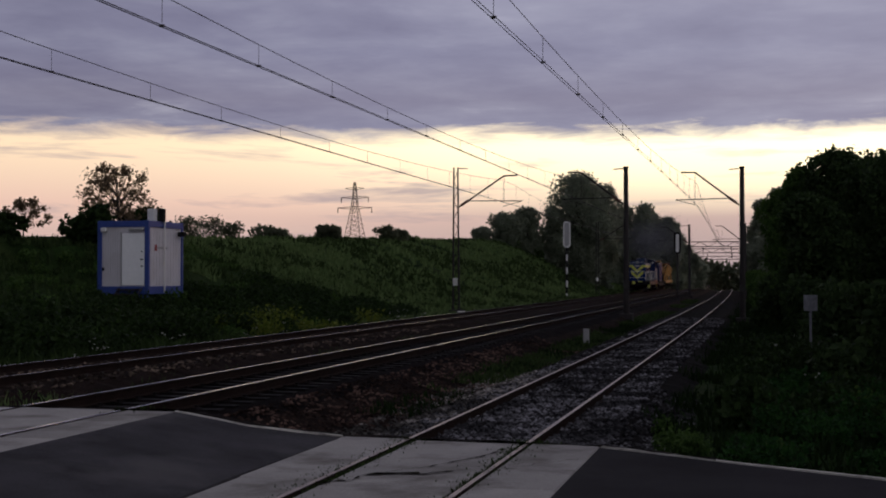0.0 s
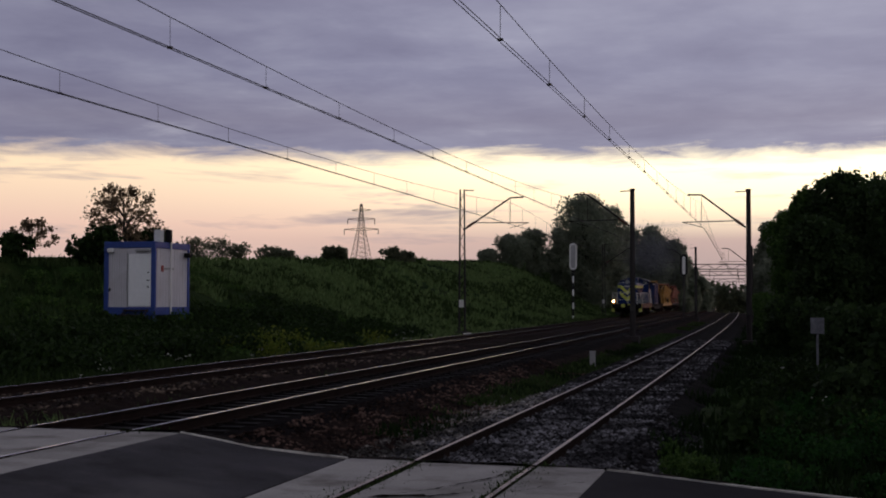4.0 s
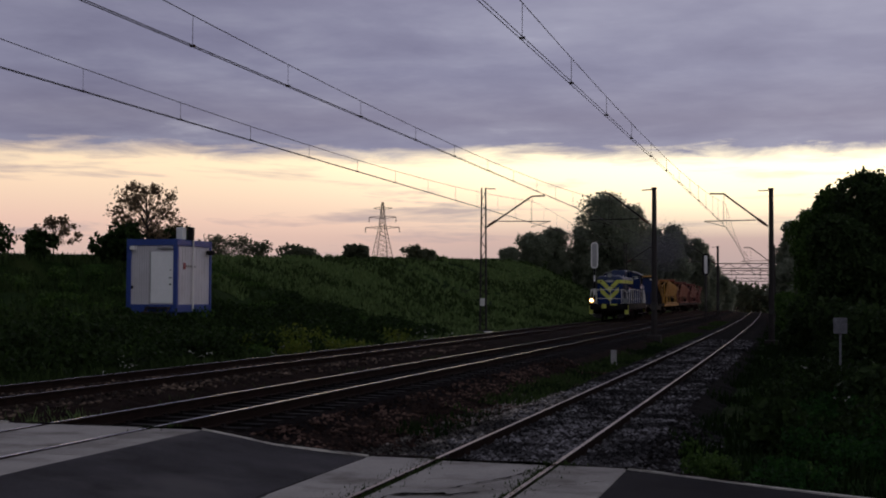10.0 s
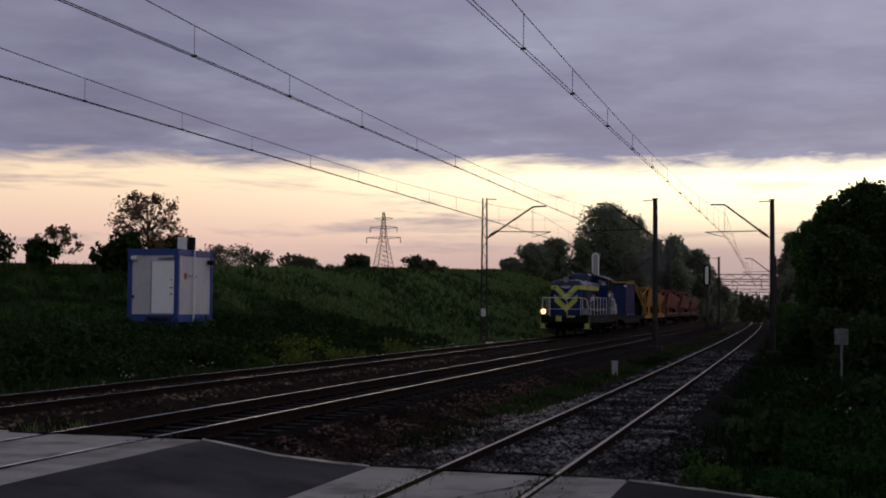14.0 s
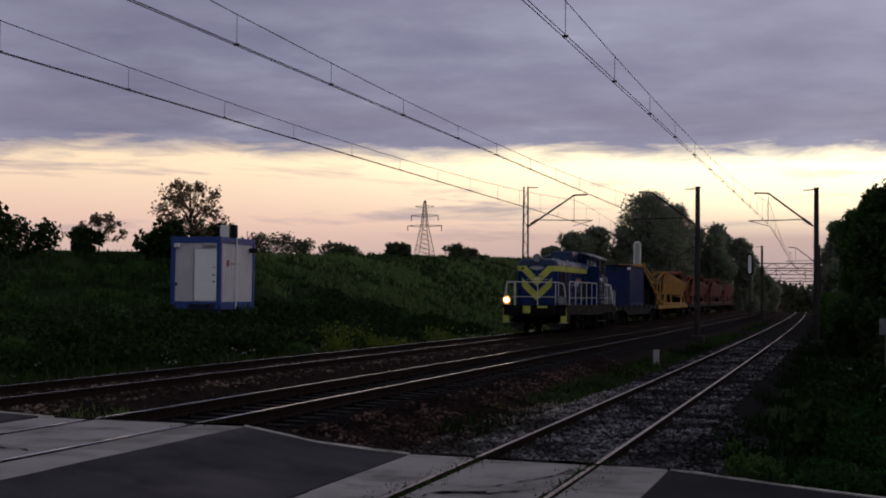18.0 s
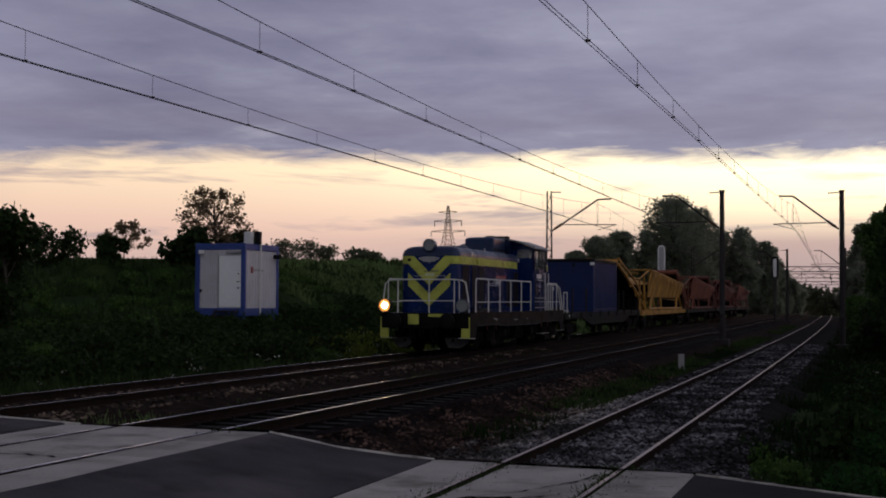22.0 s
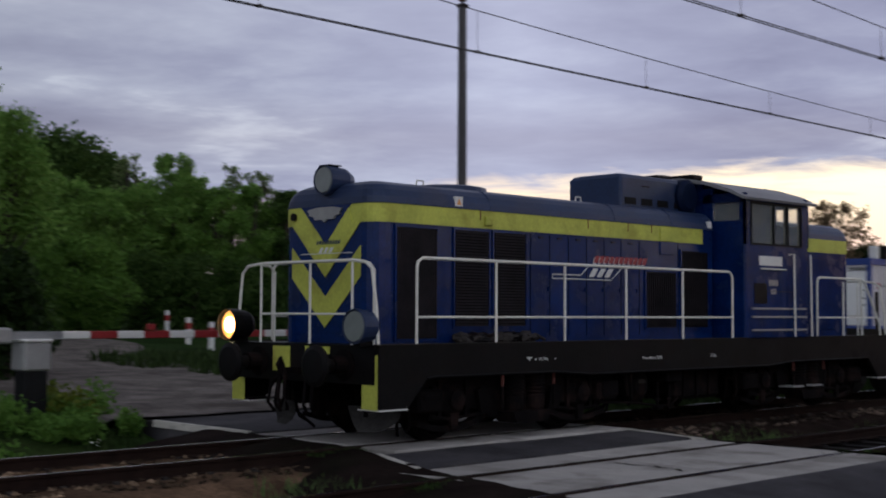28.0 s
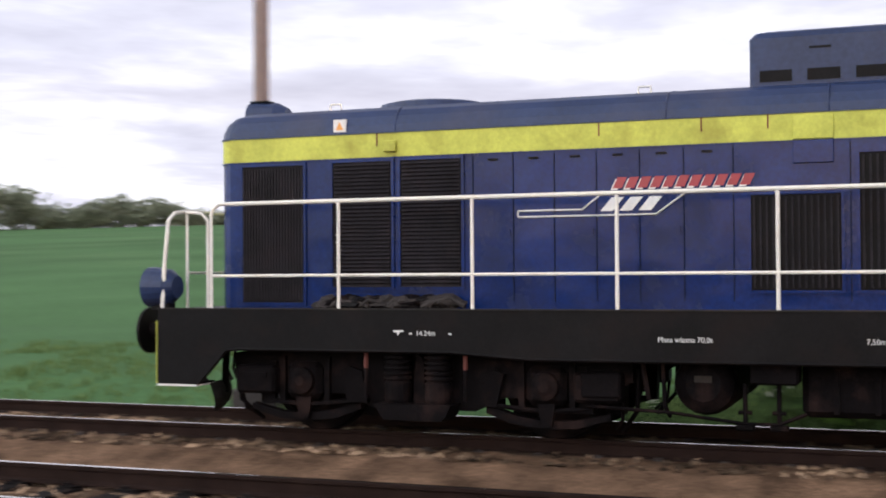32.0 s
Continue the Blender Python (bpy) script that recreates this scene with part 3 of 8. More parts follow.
def build_ground():
    xs = spread(-3000, 3000, -36, 8, 0.55, 1.13)
    ys = spread(-2500, 3000, -14, 70, 0.6, 1.09)
    verts = [(x, y, land_z(x, y)) for y in ys for x in xs]
    nx = len(xs)
    faces, idx = [], []
    for j in range(len(ys) - 1):
        for i in range(nx - 1):
            a = j * nx + i
            faces.append((a, a + 1, a + nx + 1, a + nx))
            x, y = (xs[i] + xs[i + 1]) / 2, (ys[j] + ys[j + 1]) / 2
            d = x - bend(y) + 0.9 * noise.noise(Vector((x * 0.5, y * 0.5, 4)))
            if -15.6 < d < -2.3 and y < 500:
                m = 2
            elif d < -15.7 and y < 0.30 * (-d - 16) - (0 if d < -22 else 4):
                m = 1
            else:
                m = 0
            idx.append(m)
    me = raw_mesh("ground", verts, faces, [M["grass"], M["field"], M["dirt"]], idx, True)
    tagged(new("ground", me), "grassy railway land rising to green fields", "ground", kind="structure")


build_ground()

# ---- tracks ----
BED_DROP = (0.172, 0.215, 0.150)  # how far the stone bed lies under the rail heads


def rail_run(k, side, ys):
    """One rail: foot, web and head, following the bend."""
    prof = [(-0.062, -0.172), (0.062, -0.172), (0.062, -0.160), (0.010, -0.140), (0.010, -0.045), (0.036, -0.036), (0.036, -0.006), (0.028, -0.0015), (0.019, 0.0), (-0.019, 0.0), (-0.028, -0.0015), (-0.036, -0.006), (-0.036, -0.036), (-0.010, -0.045), (-0.010, -0.140), (-0.062, -0.160)]
    n = len(prof)
    verts, faces, idx = [], [], []
    for y in ys:
        xc, zc = TRACKS[k][0] + bend(y) + side * HALF, rail_z(k, y)
        verts += [(xc + u, y, zc + v) for u, v in prof]
    for j in range(len(ys) - 1):
        for q in range(n):
            a, b = j * n + q, j * n + (q + 1) % n
            faces.append((a, a + n, b + n, b))
            idx.append(1 if q in (7, 8, 9) else 0)
    faces.append(tuple(range(n)))
    faces.append(tuple(range((len(ys) - 1) * n, len(ys) * n))[::-1])
    idx += [0, 0]
    return raw_mesh("rail", verts, faces, [M["rail_side"], M[("rail_mid", "rail_top", "rail_dull")[k]]], idx)


def ballast_bed(k, ys, rnd):
    """The stone bed of a track with its sloping shoulders."""
    us = [-2.6, -2.1, -1.7, -1.3, -0.9, -0.5, -0.1, 0.3, 0.7, 1.1, 1.5, 1.9, 2.3, 2.6]
    verts, faces, idx = [], [], []
    for y in ys:
        for u in us:
            x = TRACKS[k][0] + bend(y) + u
            top = rail_z(k, y) - BED_DROP[k]
            z = top if abs(u) < 1.65 else top - (abs(u) - 1.65) * 0.42
            verts.append((x, y, z + 0.03 * noise.noise(Vector((x * 2.2, y * 2.2, k))) + rnd.uniform(-0.012, 0.012)))
    n = len(us)
    for j in range(len(ys) - 1):
        for i in range(n - 1):
            a = j * n + i
            faces.append((a, a + 1, a + n + 1, a + n))
            # bed colour: lighter this side of the crossing, darkest along the near main track
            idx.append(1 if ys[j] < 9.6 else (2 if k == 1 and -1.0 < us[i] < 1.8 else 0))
    return raw_mesh("ballast", verts, faces, [M["ballast"] if k < 2 else M["grey_ballast"], M["ballast_warm"], M["dark_ballast"]], idx)


def sleeper_mesh(mat):
    bm = bmesh.new()
    prism(bm, [(-0.13, -0.16), (0.13, -0.16), (0.11, 0.0), (-0.11, 0.0)], "x", -1.28, 1.28)
    for s in (-1, 1):
        box(bm, s * HALF - 0.14, s * HALF + 0.14, -0.09, 0.09, 0.002, 0.018)
        for t in (-0.1, 0.1):
            box(bm, s * HALF + t - 0.02, s * HALF + t + 0.02, -0.03, 0.03, 0.018, 0.05)
    me = bpy.data.meshes.new("sleeper")
    bm.to_mesh(me)
    bm.free()
    me.materials.append(M[mat])
    return me


SLEEPERS = [sleeper_mesh(m) for m in ("sleeper", "sleeper_dark", "sleeper")]
ROAD = (9.6, 15.55)


def build_tracks():
    rnd = random.Random(5)
    names = ("far_main_track", "near_main_track", "siding_track")
    labels = ("far main track with rusty rails and brown ballast", "near main track with polished rails beside the crossing", "siding with dull rusty rails in grey stones")
    ys = [-80 + 4 * i for i in range(100)] + [320 + 20 * i for i in range(35)]
    for k in range(3):
        t = tagged(empty(names[k]), labels[k], "railway track", group="railway tracks", kind="structure")
        for s in (-1, 1):
            mesh_ob("rail", rail_run(k, s, ys), t)
        by = [-60 + 0.45 * i for i in range(290)] + [70.5 + 2.5 * i for i in range(60)] + [220 + 25 * i for i in range(30)]
        b = mesh_ob("ballast", ballast_bed(k, by, rnd), t)
        tagged(b, "loose stone ballast", kind="stuff")
        y, made = -24.0, 0
        while y < 110:
            y += 0.6
            if ROAD[0] - 0.1 < y < ROAD[1] + 0.1:
                continue
            o = mesh_ob("sleeper", SLEEPERS[k], t)
            o.location = (TRACKS[k][0] + bend(y), y + rnd.uniform(-0.02, 0.02), rail_z(k, y) - 0.19 - (0.035 if k == 2 else 0.0))
            o.rotation_euler = (0, rnd.uniform(-0.004, 0.004), rnd.uniform(-0.012, 0.012))
            made += 1


build_tracks()

# ---- catenary ----
def lattice_pole(h, w0=0.34, w1=0.22):
    """Two steel channels with lacing bars."""
    p = {}
    for s in (-1, 1):
        bm = bmesh.new()
        prism(bm, [(s * w0 / 2 - 0.04, -0.07), (s * w0 / 2 + 0.04, -0.07), (s * w0 / 2 + 0.04, 0.07), (s * w0 / 2 - 0.04, 0.07)], "z", 0, h)
        for v in bm.verts:
            v.co.x *= 1 + (w1 / w0 - 1) * v.co.z / h
        p[s] = bm
    bars = []
    n = int(h / 0.55)
    for i in range(n):
        a, b = (-1, 1) if i % 2 else (1, -1)
        w = lambda z: (w0 + (w1 - w0) * z / h) / 2
        z0, z1 = 0.4 + i * (h - 0.6) / n, 0.4 + (i + 1) * (h - 0.6) / n
        bars.append([(a * w(z0), 0, z0), (b * w(z1), 0, z1)])
    return p, bars


def catenary_mast(name, x, y, h, side, track, style, label, arm=True, radius=0.16):
    """A mast with its tubular bracket arm reaching over a track; side is the way that the arm reaches."""
    zb = bed_z(x, y) + 0.12
    top = h - zb
    t = tagged(empty(name, (x, y, zb)), label, "catenary mast", group="catenary masts")
    bm = obox(-0.35, 0.35, -0.35, 0.35, -0.5, 0.25, 0.03)
    part("foundation", bm, M["mast"], t)
    if style == "lattice":
        p, bars = lattice_pole(top)
        for s in (-1, 1):
            part("channel", p[s], M["mast"], t)
        for b in bars:
            part("lacing_bar", tubes([b], 0.018, 4), M["mast"], t)
    else:
        bm = bmesh.new()
        tube(bm, [(0, 0, 0), (0, 0, top)], radius, 10, r_end=radius * 0.75)
        part("pole", bm, M[style], t, smooth=False)
        part("cap", obox(-radius * 0.9, radius * 0.9, -radius * 0.9, radius * 0.9, top, top + 0.06, 0.02), M["mast"], t)
    part("number_plate", obox(-0.13, 0.13, -radius - 0.03, -radius - 0.015, 1.55, 1.95, 0.004), M["white" if style == "lattice" else "guard_grey"], t, "small mast plate")
    if arm:
        lat = style == "lattice"
        b, e, n = top - (2.15 if lat else 1.9), top - (0.5 if lat else 0.2), 2.65 if lat else 2.35
        part("bracket_arm", tubes([[(side * 0.15, 0, b), (side * n, 0, e), (side * (n + 0.7), 0, e + 0.02)]], 0.045, 8), M["mast"], t)
        part("top_stay", tubes([[(side * 0.12, 0, top - 0.05), (side * 0.65, 0, top - 0.07)]], 0.03, 6), M["mast"], t)
        part("insulator", tubes([[(side * 0.28, 0, b + 0.11), (side * 0.70, 0, b + 0.42 * (e - b) / n + 0.11)]], 0.075, 8), M["insul"], t)
        part("steady_tube", tubes([[(side * 0.75, 0, b + 0.34), (side * (n + 1.0), 0, b + 0.30)]], 0.028, 6), M["mast"], t)
        part("steady_arm", tubes([[(side * (n + 0.95), 0, b + 0.29), (side * (n - 0.05), 0, b + 0.02)]], 0.016, 5), M["mast"], t)
        part("dropper", tubes([[(side * n, 0, e), (side * n, 0, b + 0.3)]], 0.012, 4), M["wire"], t)
    return t


SPAN_Y = [-72.0, -1.0, 67.4, 138.0, 206.0, 300.0]


def wires():
    rnd = random.Random(3)
    for k in range(3):
        zc = (5.60, 5.56, 5.40)[k]
        t = tagged(empty("overhead_line"), "double copper contact wire hung from a messenger wire", "overhead line", group="overhead lines")
        x0 = TRACKS[k][0]

        def cx(y, k=k):
            u = 1 - abs((y - 67.4) / 44.0)
            return TRACKS[k][0] + bend(y) + (0.0, 0.0, 0.45)[k] * max(-0.5, u)

        def mz(y):
            for a, b in zip(SPAN_Y, SPAN_Y[1:]):
                if a <= y <= b:
                    u = (y - a) / (b - a)
                    return zc + 1.20 - 4 * u * (1 - u) * (0.86, 0.90, 0.86)[k] + GRADE * y * 0.3
            return zc + 0.6
        ys = [-36 + 3.0 * i for i in range(113)]
        for d in (-0.032, 0.032):
            part("contact_wire", tubes([[(cx(y) + d, y, zc + GRADE * y * 0.3) for y in ys]], 0.0085, 4), M["wire"], t)
        part("messenger_wire", tubes([[(cx(y), y, mz(y)) for y in ys]], 0.0085, 4), M["wire"], t)
        y = -34.0
        while y < 200:
            part("dropper", tubes([[(cx(y), y, zc + GRADE * y * 0.3), (cx(y), y, mz(y))]], 0.005, 4), M["wire"], t)
            part("clamp", obox(cx(y) - 0.04, cx(y) + 0.04, y - 0.02, y + 0.02, zc - 0.012 + GRADE * y * 0.3, zc + 0.022 + GRADE * y * 0.3), M["wire"], t)
            y += 4.0 + rnd.uniform(-0.25, 0.25)


wires()
catenary_mast("catenary_mast", -16.22, 67.4, 7.55, 1, 0, "lattice", "dark lattice steel catenary mast beside the far track")
catenary_mast("catenary_mast", -7.09, 67.4, 7.35, -1, 1, "mast", "dark tubular catenary mast between the main tracks and siding")
catenary_mast("catenary_mast", -1.19, 67.4, 7.22, -1, 2, "mast", "dark tubular catenary mast beside the siding hedge")

catenary_mast("catenary_mast", -17.6, 138.0, 7.5, 1, 0, "lattice", "dark lattice steel catenary mast far down the far track")
catenary_mast("catenary_mast", -8.0, 140.0, 7.1, -1, 1, "mast", "dark tubular catenary mast far down the line")
catenary_mast("catenary_mast", -2.15, 138.0, 7.1, -1, 2, "mast", "dark tubular catenary mast far beside the siding")
catenary_mast("line_mast", -16.0, 16.25, 7.2, 1, 0, "mast_grey", "grey round concrete mast beside the crossing", arm=False, radius=0.10)
catenary_mast("line_mast", -16.7, -9.1, 8.6, 1, 0, "mast_conc", "brown round concrete mast beside the far track", arm=False, radius=0.13)


def mast_head(x, y, z):
    """Rod and insulator on top of a plain mast."""
    t = tagged(empty("mast_head_insulator", (x, y, z)), "dark rod with an insulator on a mast top", "insulator", group="mast head insulators")
    part("rod", tubes([[(0, 0, 0.06), (0, 0, 0.75)]], 0.02, 5), M["mast"], t)
    bm = bmesh.new()
    lathe(bm, [(0.10, 0.05), (0.14, 0.09), (0.18, 0.05), (0.22, 0.09), (0.26, 0.05), (0.30, 0.04)], "z", 10)
    part("insulator", bm, M["insul"], t)


mast_head(-16.0, 16.25, 7.2)


def portal(y, x0, x1, h):
    z = bed_z((x0 + x1) / 2, y)
    t = tagged(empty("catenary_portal", (0, y, z)), "steel catenary portal far down the line", "catenary portal", group="catenary portals")
    for x in (x0, x1):
        part("leg", obox(x - 0.18, x + 0.18, -0.18, 0.18, -0.2, h), M["mast"], t)
    for q in (h - 0.1, h - 0.9):
        part("beam", obox(x0, x1, -0.08, 0.08, q - 0.07, q + 0.07), M["mast"], t)
    n = 8
    for i in range(n):
        a, b = x0 + i * (x1 - x0) / n, x0 + (i + 1) * (x1 - x0) / n
        part("brace", tubes([[(a, 0, h - 0.9 if i % 2 else h - 0.1), (b, 0, h - 0.1 if i % 2 else h - 0.9)]], 0.05, 4), M["mast"], t)
    for x in (x0 + (x1 - x0) * 0.3, x0 + (x1 - x0) * 0.7):
        part("hanger", tubes([[(x, 0, h - 0.9), (x, 0, h - 2.2)]], 0.06, 4), M["mast"], t)


portal(215.0, -13.4, -2.2, 8.3)
portal(262.0, -15.0, -3.0, 8.6)
portal(330.0, -20.0, -4.2, 9.0)

# seconds and the place of the leading handrail post along the track
TRAIN = [
    (0.0, 148.38),
    (0.5, 145.88),
    (1.0, 143.38),
    (1.5, 140.88),
    (2.0, 138.38),
    (2.5, 135.88),
    (3.0, 133.38),
    (3.5, 130.88),
    (5.5, 120.89),
    (6.0, 118.40),
    (6.5, 115.90),
    (7.0, 113.41),
    (7.5, 110.91),
    (8.0, 108.39),
    (8.5, 105.82),
    (9.0, 103.19),
    (9.5, 100.53),
    (10.0, 97.89),
    (10.5, 95.25),
    (11.0, 92.61),
    (11.5, 89.99),
    (12.0, 87.40),
    (12.5, 84.86),
    (13.0, 82.31),
    (13.5, 79.72),
    (14.0, 77.14),
    (14.5, 74.60),
    (15.0, 72.11),
    (15.5, 69.65),
    (17.5, 60.09),
    (18.0, 57.74),
    (18.5, 55.35),
    (19.0, 52.97),
    (19.5, 50.61),
    (20.0, 48.23),
    (20.5, 45.85),
    (21.0, 43.44),
    (21.5, 41.15),
    (22.0, 38.86),
    (22.5, 36.52),
    (23.0, 34.21),
    (23.5, 31.89),
    (24.0, 29.53),
    (24.5, 27.20),
    (26.5, 17.89),
    (27.0, 15.58),
    (27.5, 13.32),
    (28.0, 11.04),
    (28.5, 8.72),
    (29.0, 6.49),
    (29.5, 4.22),
    (30.0, 2.01),
    (30.5, -0.17),
    (31.0, -2.48),
    (31.5, -4.64),
    (32.0, -6.91),
]
# ---- the train ----
TRAIN_THINGS = []  # each vehicle and its load, with its place behind the leading post
WHEELS = []  # wheelsets, with their place in the bogie and radius


def yz_plate(outline, x0, x1):
    bm = bmesh.new()
    prism(bm, outline, "x", x0, x1)
    return bm


def xz_plate(outline, y0, y1):
    bm = bmesh.new()
    prism(bm, outline, "y", y0, y1)
    return bm


def ring_outline(hw, y0, y1, r, n=5):
    """A rounded rectangle in plan."""
    pts = []
    for cx, cy, a0 in ((hw - r, y0 + r, -90), (hw - r, y1 - r, 0), (-hw + r, y1 - r, 90), (-hw + r, y0 + r, 180)):
        for i in range(n + 1):
            a = radians(a0 + 90 * i / n)
            pts.append((cx + r * math.cos(a), cy + r * math.sin(a)))
    return pts


def loft(levels):
    """Skin through closed outlines: (z, outline) from the bottom up."""
    bm = bmesh.new()
    rings = [[bm.verts.new((x, y, z)) for x, y in o] for z, o in levels]
    n = len(rings[0])
    for a, b in zip(rings, rings[1:]):
        for k in range(n):
            bm.faces.new((a[k], a[(k + 1) % n], b[(k + 1) % n], b[k]))
    bm.faces.new(rings[0][::-1])
    bm.faces.new(rings[-1])
    return bm


def wheelset(parent, y, r, gauge=0.75, mat="steel_tyre"):
    w = empty("wheelset", (0, y, r))
    w.parent = parent
    bm = bmesh.new()
    lathe(bm, [(-0.95, 0.08), (0.95, 0.08)], "x", 8)
    part("axle", bm, M["under"], w)
    for s in (-1, 1):
        bm = bmesh.new()
        lathe(bm, [(s * (gauge - 0.07), r + 0.028), (s * (gauge - 0.035), r + 0.028), (s * (gauge - 0.03), r), (s * (gauge + 0.065), r - 0.006), (s * (gauge + 0.065), r - 0.075), (s * (gauge + 0.02), r - 0.085), (s * (gauge + 0.03), 0.17), (s * (gauge + 0.085), 0.15), (s * (gauge + 0.085), 0.05)], "x", 20)
        part("wheel", bm, M[mat], w)
        bm = bmesh.new()
        for k in range(4):
            a = k * math.pi / 2
            c, q = math.cos(a), math.sin(a)
            tube(bm, [(s * (gauge + 0.05), c * 0.14, q * 0.14), (s * (gauge + 0.04), c * (r - 0.1), q * (r - 0.1))], 0.03, 5)
        part("spoke_rib", bm, M["under"], w)
    WHEELS.append((w, y, r))
    return w


def loco_bogie(parent, yc):
    b = empty("bogie", (0, yc, 0))
    b.parent = parent
    for y in (-1.29, 1.29):
        wheelset(b, y, 0.55, mat="under")
    for s in (-1, 1):
        x = s * 1.06

        def side(a, w):
            """Inner and outer face of a piece w thick whose inner face lies a outside the frame's line."""
            p, q = x + s * a, x + s * (a + w)
            return min(p, q), max(p, q)
        part("side_frame", yz_plate([(-2.12, 0.60), (-1.75, 0.42), (-0.85, 0.42), (-0.55, 0.28), (0.55, 0.28), (0.85, 0.42), (1.75, 0.42), (2.12, 0.60), (2.12, 0.82), (1.5, 0.90), (-1.5, 0.90), (-2.12, 0.82)], *side(0.0, 0.09)), M["under"], b)
        part("frame_rib", yz_plate([(-2.05, 0.80), (2.05, 0.80), (1.5, 0.87), (-1.5, 0.87)], *side(0.09, 0.05)), M["under"], b)
        for d in (-1, 1):
            y = d * 1.29
            bm = obox(*side(-0.05, 0.23), y - 0.20, y + 0.20, 0.36, 0.74, 0.06)
            part("axle_box", bm, M["under"], b)
            bm = bmesh.new()
            lathe(bm, [(x + s * 0.18, 0.145), (x + s * 0.23, 0.135), (x + s * 0.245, 0.09), (x + s * 0.27, 0.05)], "x", 14, (0, y, 0.55))
            part("axle_cover", bm, M["under"], b)
            for q in (-0.07, 0.07):
                part("horn_guide", obox(*side(0.09, 0.05), y + q * 3.6 - 0.03, y + q * 3.6 + 0.03, 0.30, 0.82), M["under"], b)
            # sand or brake box at the bogie's end
            bx = part("end_box", obox(*side(0.02, 0.24), min(d * 1.58, d * 2.03), max(d * 1.58, d * 2.03), 0.41, 0.70, 0.03), M["under"], b)
            part("box_lid", obox(*side(0.255, 0.02), min(d * 1.66, d * 1.95), max(d * 1.66, d * 1.95), 0.58, 0.63), M["under"], bx)
            # curved balance beam under the axle box, its hanger and brake gear
            part("balance_beam", yz_plate([(y - d * 0.62, 0.27), (y - d * 0.35, 0.17), (y, 0.13), (y + d * 0.3, 0.15), (y + d * 0.62, 0.24), (y + d * 0.62, 0.30), (y + d * 0.25, 0.22), (y, 0.21), (y - d * 0.3, 0.25), (y - d * 0.62, 0.35)], *side(0.0, 0.11)), M["under"], b)
            part("beam_hanger", yz_plate([(y - 0.05, 0.16), (y + 0.05, 0.16), (y + 0.09, 0.38), (y - 0.09, 0.38)], *side(0.11, 0.05)), M["under"], b)
            part("brake_hanger", yz_plate([(y - d * 0.72, 0.34), (y - d * 0.50, 0.34), (y - d * 0.42, 0.66), (y - d * 0.52, 0.70), (y - d * 0.66, 0.66)], *side(0.10, 0.07)), M["under"], b)
            part("brake_hanger", yz_plate([(y + d * 0.34, 0.30), (y + d * 0.46, 0.30), (y + d * 0.40, 0.74), (y + d * 0.32, 0.74)], *side(0.10, 0.05)), M["under"], b)
            part("brake_rod", tubes([[(x + s * 0.14, y - d * 0.62, 0.36), (x + s * 0.12, y, 0.30), (x + s * 0.14, y + d * 0.42, 0.34)]], 0.025, 5), M["under"], b)
            for q in (-1, 1):
                part("brake_shoe", yz_plate([(y + q * 0.57, 0.26), (y + q * 0.68, 0.26), (y + q * 0.70, 0.74), (y + q * 0.57, 0.70)], min(x - 0.36 * s, x - 0.20 * s), max(x - 0.36 * s, x - 0.20 * s)), M["under"], b)
            part("sand_pipe", tubes([[(x, y + d * 0.86, 0.72), (x - 0.05 * s, y + d * 0.84, 0.32), (x - 0.22 * s, y + d * 0.66, 0.10)]], 0.024, 6), M["under"], b)
            part("sand_pipe", tubes([[(x + s * 0.10, y + d * 0.74, 0.44), (x + s * 0.06, y + d * 0.72, 0.24), (x - 0.1 * s, y + d * 0.62, 0.14)]], 0.018, 6), M["under"], b)
            rod = part("damper_rod", tubes([[(x + s * 0.30, d * 0.525, 0.84), (x + s * 0.30, d * 0.525, 0.40)]], 0.022, 6), M["under"], b)
            part("rod_tip", tubes([[(x + s * 0.30, d * 0.525, 0.86), (x + s * 0.30, d * 0.525, 0.70)]], 0.024, 6), M["hop_red"], rod, "faded red rod tip")
        for y in (-0.215, 0.215):
            bm = bmesh.new()
            prof = [(0.34, 0.05), (0.34, 0.115), (0.40, 0.135), (0.56, 0.135), (0.575, 0.115)]
            for i in range(5):
                z = 0.585 + i * 0.052
                prof += [(z, 0.112), (z + 0.010, 0.140), (z + 0.034, 0.140), (z + 0.044, 0.112)]
            prof += [(0.86, 0.125), (0.90, 0.05)]
            lathe(bm, prof, "z", 16, (x + s * 0.22, y, 0))
            part("coil_spring", bm, M["under"], b, "dark ribbed suspension spring")
        part("spring_centre", yz_plate([(-0.06, 0.36), (0.07, 0.36), (0.05, 0.80), (-0.03, 0.84)], *side(0.14, 0.06)), M["under"], b)
        part("spring_plank", yz_plate([(-0.34, 0.24), (-0.30, 0.20), (0.30, 0.20), (0.34, 0.24), (0.40, 0.36), (-0.40, 0.36)], *side(0.02, 0.36)), M["under"], b)
    part("bolster", obox(-1.0, 1.0, -0.35, 0.35, 0.55, 0.86, 0.03), M["under"], b)
    return b


